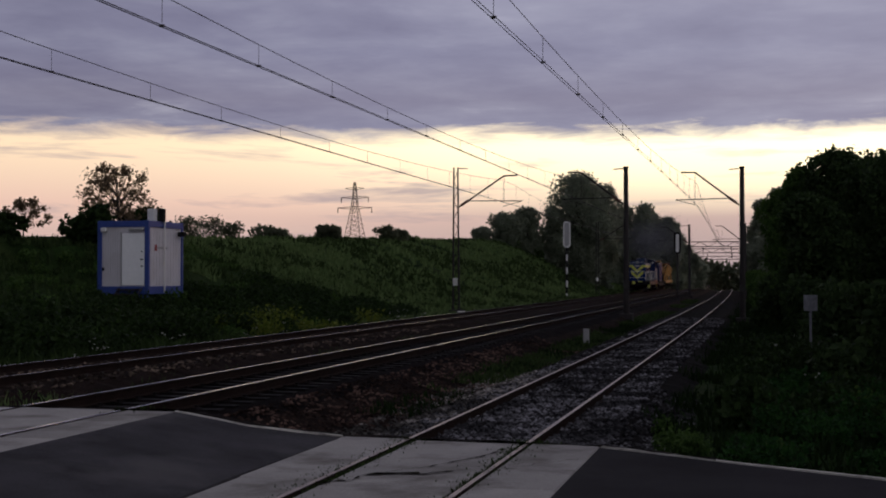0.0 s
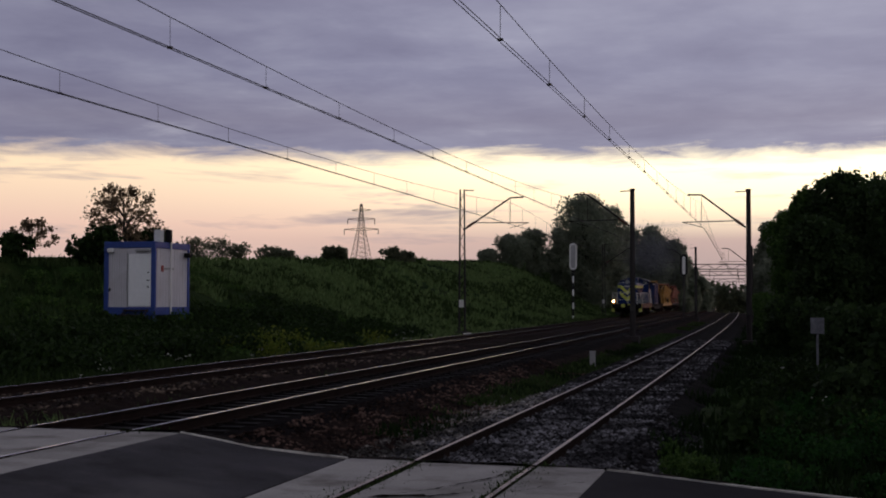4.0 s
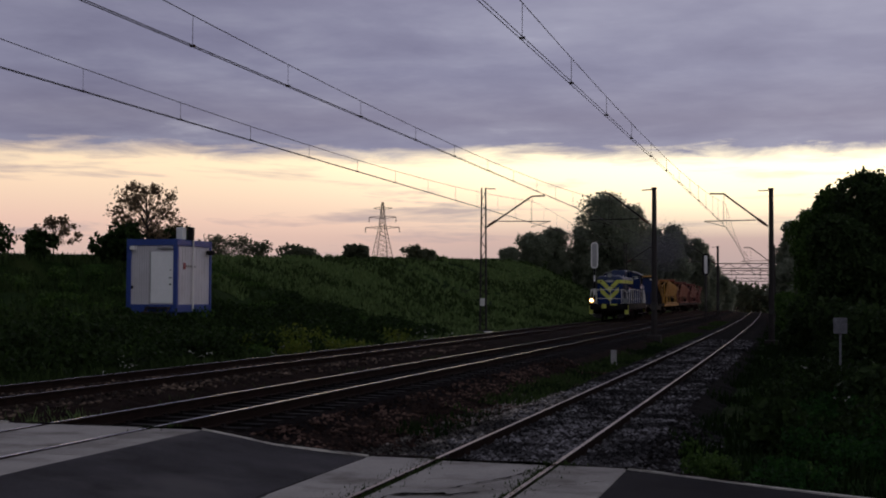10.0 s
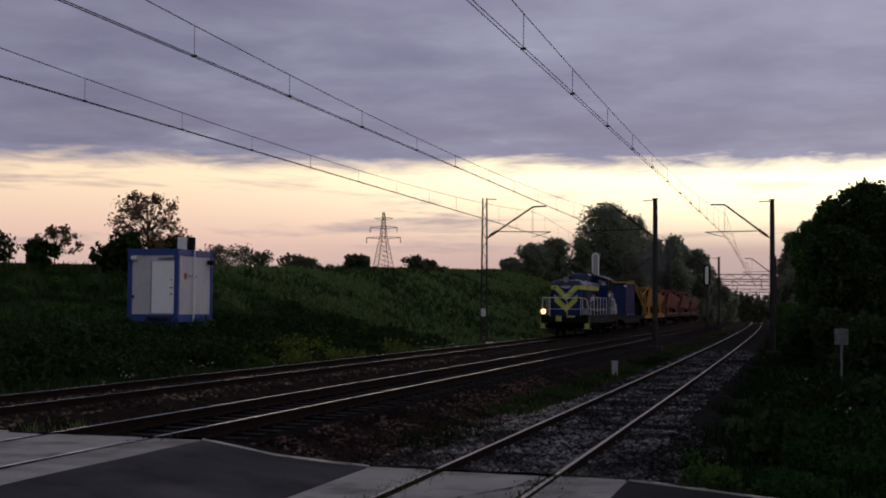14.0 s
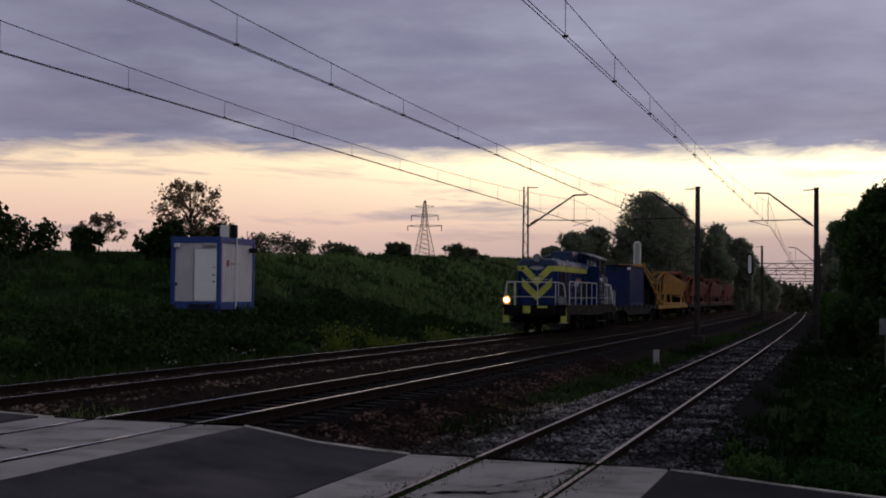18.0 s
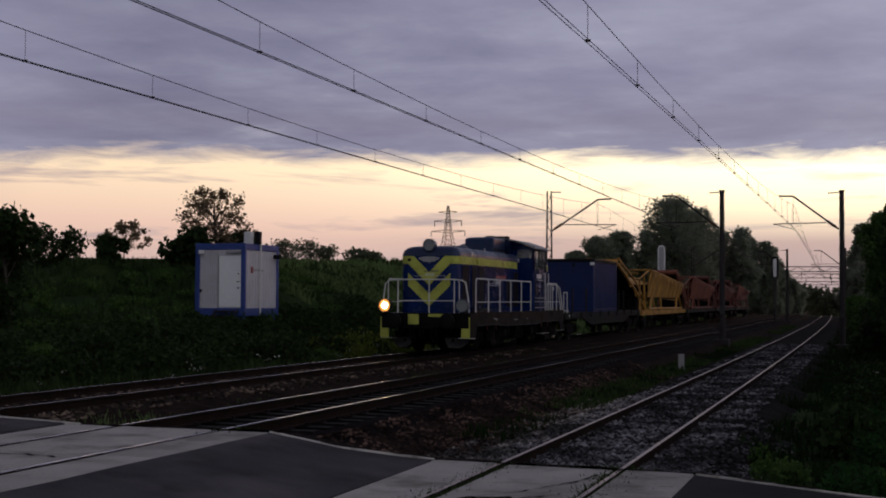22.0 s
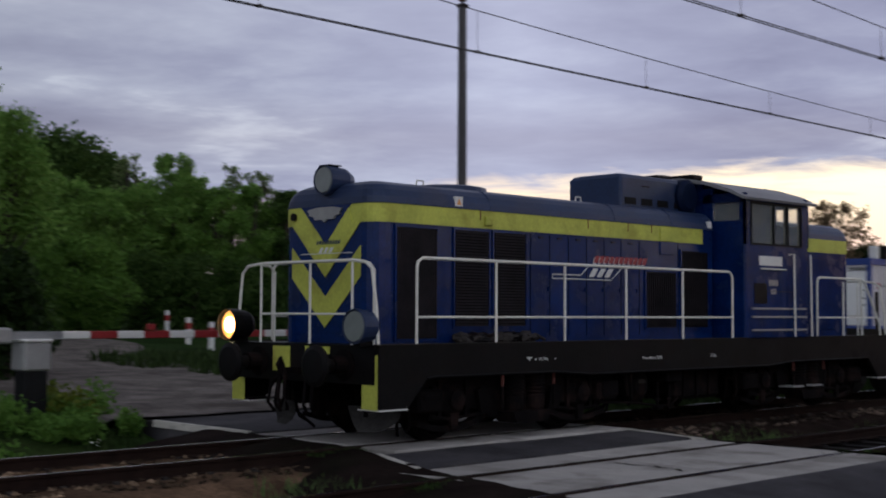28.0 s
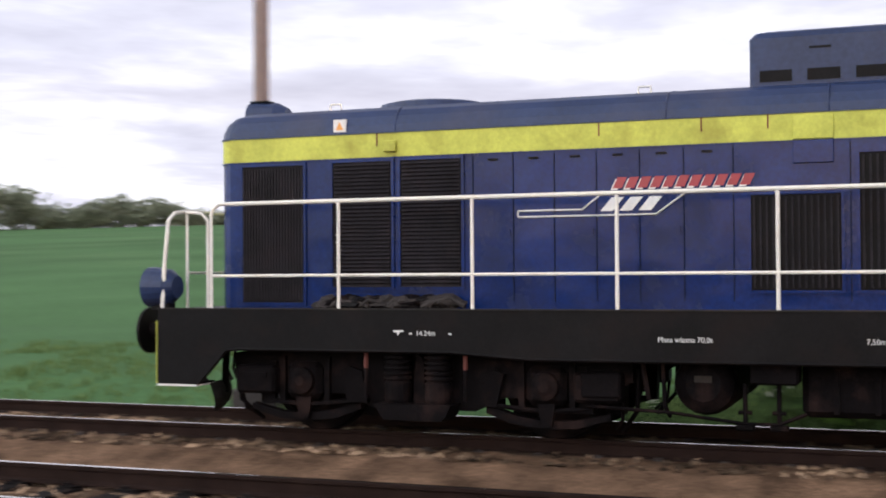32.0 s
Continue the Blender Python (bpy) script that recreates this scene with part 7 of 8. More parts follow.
def build_car():
    x, y = -29.1, 27.4
    z = land_z(x, y + 1.8)
    t = tagged(empty("parked_car", (x, y, z)), "silver-grey saloon car parked on the grass", "car")
    t.scale = (1.08, 1.08, 1.09)
    body = [(0.0, 0.30), (0.05, 0.62), (0.20, 0.74), (1.15, 0.92), (1.25, 0.94), (3.70, 0.98), (4.25, 0.95), (4.38, 0.80), (4.40, 0.35), (3.95, 0.26), (0.45, 0.24)]
    bm = bmesh.new()
    prism(bm, body, "x", -0.84, 0.84)
    bmesh.ops.bevel(bm, geom=bm.edges[:], offset=0.05, segments=2, affect="EDGES")
    part("body", bm, M["silver"], t, smooth=False)
    cabin = [(1.15, 0.93), (1.95, 1.38), (2.35, 1.43), (3.10, 1.41), (3.85, 0.97)]
    bm = bmesh.new()
    prism(bm, cabin, "x", -0.70, 0.70)
    for v in bm.verts:
        if v.co.z > 1.2:
            v.co.x *= 0.84
    part("cabin", bm, M["silver"], t)
    for s in (-1, 1):
        for pts in ([(1.45, 0.98), (2.02, 1.32), (2.40, 1.36), (2.45, 0.98)], [(2.53, 0.98), (2.50, 1.36), (3.02, 1.34), (3.45, 0.99)]):
            bm = bmesh.new()
            vs = [bm.verts.new((s * (0.712 - (zz - 0.95) * 0.235), yy, zz)) for yy, zz in pts]
            bm.faces.new(vs)
            ex = bmesh.ops.extrude_face_region(bm, geom=bm.faces[:])
            bmesh.ops.translate(bm, verts=[g for g in ex["geom"] if isinstance(g, bmesh.types.BMVert)], vec=(-s * 0.03, 0, 0))
            part("side_window", bm, M["dark_glass"], t)
    part("windscreen", yz_plate([(1.22, 0.985), (1.94, 1.375), (1.97, 1.35), (1.28, 0.96)], -0.56, 0.56), M["dark_glass"], t)
    part("rear_window", yz_plate([(3.15, 1.395), (3.80, 0.995), (3.74, 0.97), (3.12, 1.36)], -0.55, 0.55), M["dark_glass"], t)
    for yy in (0.80, 3.48):
        for s in (-1, 1):
            w = empty("wheel", (s * 0.78, yy, 0.30))
            w.parent = t
            bm = bmesh.new()
            lathe(bm, [(-0.09, 0.20), (-0.10, 0.29), (-0.05, 0.31), (0.05, 0.31), (0.10, 0.29), (0.09, 0.20)], "x", 18)
            part("tyre", bm, M["tyre"], w)
            bm = bmesh.new()
            lathe(bm, [(-0.08, 0.2), (-0.08, 0.05), (0.08, 0.05), (0.08, 0.2)], "x", 14)
            part("rim", bm, M["galv"], w)
    for s in (-1, 1):
        part("headlight", obox(min(s * 0.50, s * 0.80), max(s * 0.50, s * 0.80), -0.015, 0.10, 0.56, 0.70, 0.02), M["white"], t, "clear headlight")
        part("tail_light", obox(min(s * 0.55, s * 0.82), max(s * 0.55, s * 0.82), 4.30, 4.41, 0.72, 0.88, 0.02), M["red"], t)
        part("mirror", obox(min(s * 0.84, s * 0.98), max(s * 0.84, s * 0.98), 1.42, 1.52, 0.98, 1.10, 0.02), M["silver"], t)
    part("number_plate_bar", obox(-0.26, 0.26, -0.02, 0.02, 0.40, 0.51), M["white"], t)
    part("bumper", obox(-0.82, 0.82, -0.03, 0.10, 0.28, 0.46, 0.03), M["black"], t)
    part("door_line", obox(-0.855, 0.855, 2.48, 2.495, 0.35, 0.96), M["black"], t)


build_car()


# ---- trees, bushes and grass ----
def leaf_cloud(pts, size, rnd, stretch=1.5, droop=0.0):
    """Small folded leaf clumps at the given points: two triangles each."""
    n = len(pts)
    g = np.random.default_rng(rnd.randrange(1 << 30))
    a = g.normal(size=(n, 3))
    a /= np.linalg.norm(a, axis=1)[:, None]
    b = g.normal(size=(n, 3))
    b -= a * (a * b).sum(1)[:, None]
    b /= np.linalg.norm(b, axis=1)[:, None]
    s = size * g.uniform(0.55, 1.35, n)[:, None]
    p = np.asarray(pts, float)
    nrm = np.cross(a, b)
    v = np.stack([p - a * s * stretch * 0.5, p + b * s * 0.5 + nrm * s * 0.15, p + a * s * stretch * 0.5, p - b * s * 0.5 + nrm * s * 0.15], 1).reshape(-1, 3)
    f = np.arange(4 * n).reshape(-1, 4)
    return v.tolist(), f.tolist()


def crown_points(blobs, n, rnd, shell=0.55):
    g = np.random.default_rng(rnd.randrange(1 << 30))
    vol = np.array([b[3] * b[4] for b in blobs])
    pick = g.choice(len(blobs), n, p=vol / vol.sum())
    d = g.normal(size=(n, 3))
    d /= np.linalg.norm(d, axis=1)[:, None]
    r = g.uniform(shell, 1.0, n) ** 0.6 * (1 + 0.14 * g.normal(size=n))
    B = np.array(blobs)[pick]
    out = np.empty((n, 3))
    out[:, 0] = B[:, 0] + d[:, 0] * r * B[:, 3]
    out[:, 1] = B[:, 1] + d[:, 1] * r * B[:, 3]
    out[:, 2] = B[:, 2] + d[:, 2] * r * B[:, 4]
    return out


def tree(name, x, y, h, w, mat, label, seed, leaves=3500, leaf=0.22, bare=0.25, blobs=9, sparse=False, group="", cat="tree", ztop=None, airy=1.0):
    rnd = random.Random(seed)
    z = land_z(x, y)
    if ztop is not None:
        h = max(1.2, ztop - z)
    t = tagged(empty(name, (x, y, z)), label, cat, group)
    r0 = 0.035 * h * (0.6 if sparse else 1)
    bend_x, bend_y = rnd.uniform(-0.06, 0.06) * h, rnd.uniform(-0.06, 0.06) * h
    bm = bmesh.new()
    tube(bm, [(0, 0, -0.4), (bend_x * 0.3, bend_y * 0.3, h * 0.3), (bend_x, bend_y, h * 0.62), (bend_x * 1.2, bend_y * 1.2, h * 0.88)], r0, 7, r_end=r0 * 0.2)
    part("trunk", bm, M["bark"], t)
    bl = []
    for i in range(blobs):
        a = rnd.uniform(0, 2 * math.pi)
        u = bare + (1 - bare) * ((i + 0.5) / blobs) ** 0.9
        prof = math.sin(math.pi * min(1, max(0.08, (u - bare * 0.6) / (1.06 - bare * 0.6)))) ** 0.7
        rad = w * 0.5 * prof * rnd.uniform(0.25, 0.75)
        br = w * rnd.uniform(0.12, 0.24) * (0.7 + 0.5 * prof) * airy
        c = (bend_x * u + rad * math.cos(a), bend_y * u + rad * math.sin(a), min(h * u, h - br * 0.7))
        bl.append((*c, br, br * rnd.uniform(0.75, 1.05)))
        bm = bmesh.new()
        s = h * max(0.12, u * 0.62)
        tube(bm, [(bend_x * 0.6 * u, bend_y * 0.6 * u, s), (c[0] * 0.55, c[1] * 0.55, (s + c[2]) / 2), c], r0 * (0.26 if sparse else 0.42), 5, r_end=r0 * 0.08)
        if sparse:
            for _ in range(5):
                e = [c[k] + rnd.uniform(-1, 1) * br * 0.95 for k in range(3)]
                tube(bm, [c, e], r0 * 0.12, 3, r_end=r0 * 0.05)
        part("limb", bm, M["bark"], t)
    if not sparse:
        bl.append((bend_x, bend_y, h * (bare + 1) / 2, w * 0.26, h * (1 - bare) * 0.36))
    pts = crown_points(bl, leaves, rnd, 0.35 if not sparse else 0.2)
    v, f = leaf_cloud(pts, leaf, rnd)
    mesh_ob("crown", raw_mesh("crown", v, f, [M[mat]]), t)
    return t


def at(az, d):
    return -d * math.sin(radians(az)), d * math.cos(radians(az))


def top_z(el, d):
    return EYE[2] + d * math.tan(radians(el))


def planted(name, az, d, el, w, mat, label, seed, **k):
    x, y = at(az, d)
    return tree(name, x, y, 1.0, w, mat, label, seed, ztop=top_z(el, d), **k)


# on the bank beside and behind the hut
planted("tree", 28.25, 62, 4.85, 5.0, "leaf_brown", "small tree in thin spring leaf behind the site hut", 21, leaves=3000, leaf=0.105, bare=0.08, blobs=90, airy=0.36, sparse=True)
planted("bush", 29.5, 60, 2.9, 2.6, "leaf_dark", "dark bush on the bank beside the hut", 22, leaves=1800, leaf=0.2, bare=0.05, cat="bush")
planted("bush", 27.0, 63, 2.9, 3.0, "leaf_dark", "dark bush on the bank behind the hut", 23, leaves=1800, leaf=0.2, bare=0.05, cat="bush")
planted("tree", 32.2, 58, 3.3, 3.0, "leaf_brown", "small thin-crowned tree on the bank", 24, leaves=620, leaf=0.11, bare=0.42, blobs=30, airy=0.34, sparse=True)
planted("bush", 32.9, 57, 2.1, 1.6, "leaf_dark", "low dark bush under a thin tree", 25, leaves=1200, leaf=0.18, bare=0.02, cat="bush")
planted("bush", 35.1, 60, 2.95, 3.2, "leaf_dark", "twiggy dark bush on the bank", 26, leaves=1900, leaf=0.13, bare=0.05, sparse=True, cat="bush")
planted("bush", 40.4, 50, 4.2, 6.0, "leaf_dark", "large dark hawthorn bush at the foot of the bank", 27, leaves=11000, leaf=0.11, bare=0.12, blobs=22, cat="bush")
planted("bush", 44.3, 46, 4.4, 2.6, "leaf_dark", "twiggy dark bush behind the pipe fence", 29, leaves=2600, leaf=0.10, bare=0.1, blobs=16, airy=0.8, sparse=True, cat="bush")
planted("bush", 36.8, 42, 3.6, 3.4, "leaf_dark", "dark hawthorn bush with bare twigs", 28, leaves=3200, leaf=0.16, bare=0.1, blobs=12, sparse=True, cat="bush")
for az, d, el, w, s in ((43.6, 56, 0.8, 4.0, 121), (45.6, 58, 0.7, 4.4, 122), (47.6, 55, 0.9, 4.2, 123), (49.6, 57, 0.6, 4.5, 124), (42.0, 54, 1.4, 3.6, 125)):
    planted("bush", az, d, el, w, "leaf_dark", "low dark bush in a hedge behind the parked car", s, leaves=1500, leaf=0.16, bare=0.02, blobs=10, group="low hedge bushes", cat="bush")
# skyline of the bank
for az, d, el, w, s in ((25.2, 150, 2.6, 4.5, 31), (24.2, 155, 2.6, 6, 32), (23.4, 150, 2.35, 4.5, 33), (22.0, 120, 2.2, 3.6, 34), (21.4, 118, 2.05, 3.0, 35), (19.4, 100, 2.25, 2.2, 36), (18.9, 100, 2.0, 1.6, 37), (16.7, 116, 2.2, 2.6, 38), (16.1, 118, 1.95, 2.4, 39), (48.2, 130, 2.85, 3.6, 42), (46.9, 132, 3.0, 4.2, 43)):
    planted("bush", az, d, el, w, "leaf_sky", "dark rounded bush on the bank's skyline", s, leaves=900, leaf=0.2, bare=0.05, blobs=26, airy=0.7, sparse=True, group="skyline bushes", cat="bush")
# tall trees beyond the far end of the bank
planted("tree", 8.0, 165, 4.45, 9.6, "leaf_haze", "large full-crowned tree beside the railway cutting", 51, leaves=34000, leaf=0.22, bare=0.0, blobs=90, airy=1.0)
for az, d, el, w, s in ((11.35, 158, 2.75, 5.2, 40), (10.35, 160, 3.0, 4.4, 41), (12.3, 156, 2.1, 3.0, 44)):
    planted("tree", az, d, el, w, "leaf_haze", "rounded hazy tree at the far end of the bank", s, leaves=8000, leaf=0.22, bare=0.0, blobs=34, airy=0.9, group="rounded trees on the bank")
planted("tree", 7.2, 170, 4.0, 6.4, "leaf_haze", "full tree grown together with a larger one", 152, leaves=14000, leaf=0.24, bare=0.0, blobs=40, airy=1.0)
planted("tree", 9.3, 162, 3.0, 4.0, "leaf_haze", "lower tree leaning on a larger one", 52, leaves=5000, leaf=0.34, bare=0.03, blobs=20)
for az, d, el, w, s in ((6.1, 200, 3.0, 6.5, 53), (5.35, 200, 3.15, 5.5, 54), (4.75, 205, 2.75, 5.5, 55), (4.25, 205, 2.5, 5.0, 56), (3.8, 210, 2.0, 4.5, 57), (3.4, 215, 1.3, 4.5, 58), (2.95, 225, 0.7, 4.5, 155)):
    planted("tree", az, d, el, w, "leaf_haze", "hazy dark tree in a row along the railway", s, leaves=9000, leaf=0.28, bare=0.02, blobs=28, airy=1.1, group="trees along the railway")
# beside the siding: far ones, paled by haze colour, then the dark mass
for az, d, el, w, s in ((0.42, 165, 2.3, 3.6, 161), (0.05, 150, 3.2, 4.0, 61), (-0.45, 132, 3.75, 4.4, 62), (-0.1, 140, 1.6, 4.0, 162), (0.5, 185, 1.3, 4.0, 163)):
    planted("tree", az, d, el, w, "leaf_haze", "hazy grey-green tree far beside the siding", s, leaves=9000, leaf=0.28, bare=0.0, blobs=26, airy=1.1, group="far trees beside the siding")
# those right of -10 degrees are out of view, added to shade the verge
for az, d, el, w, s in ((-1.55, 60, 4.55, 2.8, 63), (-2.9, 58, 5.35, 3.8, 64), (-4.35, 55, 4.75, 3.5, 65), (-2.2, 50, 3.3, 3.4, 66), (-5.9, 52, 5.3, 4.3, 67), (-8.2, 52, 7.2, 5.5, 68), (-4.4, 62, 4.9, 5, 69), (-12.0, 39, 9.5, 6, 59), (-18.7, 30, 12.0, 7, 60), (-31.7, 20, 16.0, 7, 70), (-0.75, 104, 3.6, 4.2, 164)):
    # haze in the leaf colour: lighter at the hedge's left, farther end
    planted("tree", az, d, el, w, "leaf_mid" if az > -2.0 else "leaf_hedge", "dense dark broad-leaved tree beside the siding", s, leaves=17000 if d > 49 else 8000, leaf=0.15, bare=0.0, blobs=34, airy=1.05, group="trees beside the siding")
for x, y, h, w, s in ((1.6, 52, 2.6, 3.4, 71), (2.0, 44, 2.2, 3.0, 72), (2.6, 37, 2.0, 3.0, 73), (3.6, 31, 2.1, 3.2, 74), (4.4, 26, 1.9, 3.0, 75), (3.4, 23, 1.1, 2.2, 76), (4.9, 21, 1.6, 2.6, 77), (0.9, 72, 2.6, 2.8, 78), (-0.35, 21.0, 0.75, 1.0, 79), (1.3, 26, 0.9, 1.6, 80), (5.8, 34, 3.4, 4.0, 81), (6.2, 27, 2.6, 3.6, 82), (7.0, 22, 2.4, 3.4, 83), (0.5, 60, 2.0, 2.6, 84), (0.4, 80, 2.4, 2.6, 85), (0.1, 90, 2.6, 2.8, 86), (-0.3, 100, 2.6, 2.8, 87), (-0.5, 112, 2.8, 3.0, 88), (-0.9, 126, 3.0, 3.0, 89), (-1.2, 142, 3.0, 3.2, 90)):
    # bushes past 75 m get a lighter leaf colour, as if through haze
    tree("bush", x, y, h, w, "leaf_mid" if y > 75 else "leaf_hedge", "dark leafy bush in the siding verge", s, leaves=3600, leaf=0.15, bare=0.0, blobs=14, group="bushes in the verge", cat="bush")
# unseen row behind the hedge, added to block low sky in the train's reflections
for x, y, h, w, s in ((6.5, 80, 6.6, 7, 191), (7.5, 90, 7.0, 7, 192), (8.5, 101, 7.2, 8, 193), (8.0, 113, 7.4, 8, 194), (9.0, 126, 7.6, 8, 195), (8.5, 140, 7.6, 8, 196), (9.5, 156, 7.8, 9, 197)):
    tree("tree", x, y, h, w, "leaf_hedge", "dense dark broad-leaved tree beside the siding", s, leaves=7000, leaf=0.3, bare=0.0, blobs=24, group="trees beside the siding")
# beyond the lane and the fence
# the row's dark silhouette at its right end is put into the leaf colour
for az, d, el, w, s, m in ((51.0, 54, 4.3, 2.4, 91, "leaf_mid"), (52.3, 56, 5.4, 3.2, 92, "leaf_mid"), (53.9, 56, 5.6, 3.4, 93, "leaf"), (55.2, 54, 5.5, 3.2, 94, "leaf"), (56.3, 54, 6.0, 3.2, 100, "leaf_light"), (57.4, 56, 6.9, 3.4, 95, "leaf_light"), (58.7, 54, 5.5, 3.6, 96, "leaf_light"), (60.2, 53, 5.3, 4.2, 98, "leaf_light"), (61.8, 53, 5.6, 4.4, 97, "leaf_light"), (63.2, 52, 6.6, 3.8, 110, "leaf_light"), (64.7, 50, 8.7, 4.4, 99, "leaf_light"), (61.0, 49, 3.2, 4.8, 109, "leaf")):
    planted("tree", az, d, el, w, m, "young green tree in a row beyond the gravel lane", s, leaves=15000, leaf=0.10, bare=0.0, blobs=64, airy=0.62, sparse=True, group="young trees by the lane")
for az, d, el, w, s in ((58.9, 58, 6.9, 2.8, 181), (54.6, 58, 6.5, 2.6, 182), (53.7, 58, 6.3, 2.6, 183), (52.9, 58, 6.1, 2.2, 184)):
    planted("tree", az, d, el, w, "leaf_pale", "thin young tree with few pale leaves", s, leaves=2200, leaf=0.09, bare=0.1, blobs=44, airy=0.5, sparse=True, group="young trees by the lane")
planted("tree", 66.6, 41, 10.4, 4.6, "leaf_light", "full bright green tree beyond the fence", 101, leaves=34000, leaf=0.10, bare=0.02, blobs=60, airy=0.85)
planted("tree", 69.6, 43, 8.3, 4.0, "leaf_light", "green tree leaning on a taller one", 107, leaves=15000, leaf=0.10, bare=0.02, blobs=30)
planted("tree", 64.4, 43, 8.6, 3.4, "leaf_light", "green tree beside a taller one", 108, leaves=15000, leaf=0.10, bare=0.02, blobs=30)
planted("tree", 72.4, 47, 6.1, 4.4, "leaf", "lower green tree beside a taller one", 102, leaves=8000, leaf=0.14, bare=0.05, blobs=18)
planted("bush", 70.0, 29, 4.4, 4.2, "leaf_pale", "pale blossoming bush behind the fence", 103, leaves=4200, leaf=0.13, bare=0.25, blobs=30, airy=0.7, cat="bush")
planted("bush", 74.2, 30, 4.5, 4.2, "leaf_pale", "pale blossoming bush among greener ones", 106, leaves=4200, leaf=0.13, bare=0.25, blobs=30, airy=0.7, cat="bush")
for az, d, el, w, s in ((70.3, 31, 3.2, 4.4, 171), (73.6, 31, 3.4, 4.4, 172), (76.4, 31, 3.2, 3.6, 173), (67.6, 31, 1.8, 3.6, 174), (64.4, 31, 2.0, 3.4, 175)):
    planted("bush", az, d, el, w, "leaf_mid", "dense green bush in a thicket behind the fence", s, leaves=6500, leaf=0.12, bare=0.0, blobs=24, group="thicket behind the fence", cat="bush")
for az, d, el, w, s in ((52.0, 53, 2.2, 3.4, 176), (54.2, 53, 2.4, 3.4, 177), (56.4, 52, 2.6, 3.4, 178), (58.4, 52, 2.6, 3.4, 179), (60.2, 50, 2.4, 3.4, 180)):
    planted("bush", az, d, el, w, "leaf_mid", "dense low bush under young trees", s, leaves=3600, leaf=0.12, bare=0.0, blobs=16, group="bushes under young trees", cat="bush")
planted("bush", 72.4, 33, 3.4, 3.6, "leaf", "green bush behind the fence", 104, leaves=3600, leaf=0.14, bare=0.04, blobs=12, cat="bush")
planted("bush", 64.0, 30, 2.6, 2.6, "leaf_dark", "dark low bush behind the barrier", 105, leaves=2600, leaf=0.13, bare=0.02, cat="bush")
for az, d, el, w, s in ((60.4, 115, 6.7, 9, 111), (62.0, 112, 7.5, 11, 112), (63.8, 118, 7.3, 11, 113), (58.6, 125, 5.2, 9, 114)):
    planted("tree", az, d, el, w, "leaf_mid", "tall dark tree at a wood's edge on the rise", s, leaves=16000, leaf=0.30, bare=0.02, blobs=30, airy=1.1, group="trees at the wood's edge")


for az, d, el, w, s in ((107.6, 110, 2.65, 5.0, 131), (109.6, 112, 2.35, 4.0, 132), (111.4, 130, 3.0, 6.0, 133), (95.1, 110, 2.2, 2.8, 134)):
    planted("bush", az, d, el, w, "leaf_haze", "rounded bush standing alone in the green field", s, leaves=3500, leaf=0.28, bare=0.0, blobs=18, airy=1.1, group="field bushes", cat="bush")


def far_woods():
    rnd = random.Random(77)
    pts = []
    az = 68.0
    while az < 150:
        d = 330 + 40 * noise.noise(Vector((az * 0.1, 0, 0)))
        x, y = at(az, d)
        z = land_z(x, y)
        el = 3.9 - 0.012 * (az - 70) + 0.35 * noise.noise(Vector((az * 0.35, 2, 0))) + 0.25 * noise.noise(Vector((az * 1.1, 5, 0)))
        if 78 < az < 96:
            el += 1.3 * math.sin(math.pi * (az - 78) / 18)
        if 110 < az < 122:
            el -= 0.5
        if az > 128:
            el += 0.5
        zt = top_z(el, d)
        hh = max(2.0, zt - z)
        for _ in range(2):
            r = rnd.uniform(2.5, 4.2)
            pts.append((x + rnd.uniform(-3, 3), y + rnd.uniform(-3, 3), z + hh - r * 0.9, r, r))
            pts.append((x + rnd.uniform(-3, 3), y + rnd.uniform(-3, 3), z + hh * 0.35, r * 1.2, hh * 0.45))
        az += 0.55
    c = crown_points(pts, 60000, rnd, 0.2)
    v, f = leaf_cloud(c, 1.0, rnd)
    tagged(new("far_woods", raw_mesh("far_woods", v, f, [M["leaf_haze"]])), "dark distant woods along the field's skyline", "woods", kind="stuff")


far_woods()


def line_end_woods():
    """Low woods where the line runs out of sight, haze put into their grey leaf colour."""
    rnd = random.Random(78)
    pts = []
    az = -9.0
    while az < 6.0:
        d = 520 + 60 * noise.noise(Vector((az * 0.4, 9, 0)))
        x, y = at(az, d)
        z = land_z(x, y)
        hh = max(3.5, top_z(0.62 + 0.16 * noise.noise(Vector((az * 1.3, 4, 0))) + 0.1 * max(0, az - 2), d) - z)
        r = rnd.uniform(3, 5)
        pts.append((x, y, z + hh - r, r, r))
        pts.append((x + 2, y, z + hh * 0.4, r * 1.3, hh * 0.5))
        az += 0.25
    v, f = leaf_cloud(crown_points(pts, 7000, rnd, 0.3), 1.4, rnd)
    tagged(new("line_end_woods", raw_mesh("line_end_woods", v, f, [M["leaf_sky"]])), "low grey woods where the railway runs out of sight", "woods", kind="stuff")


line_end_woods()


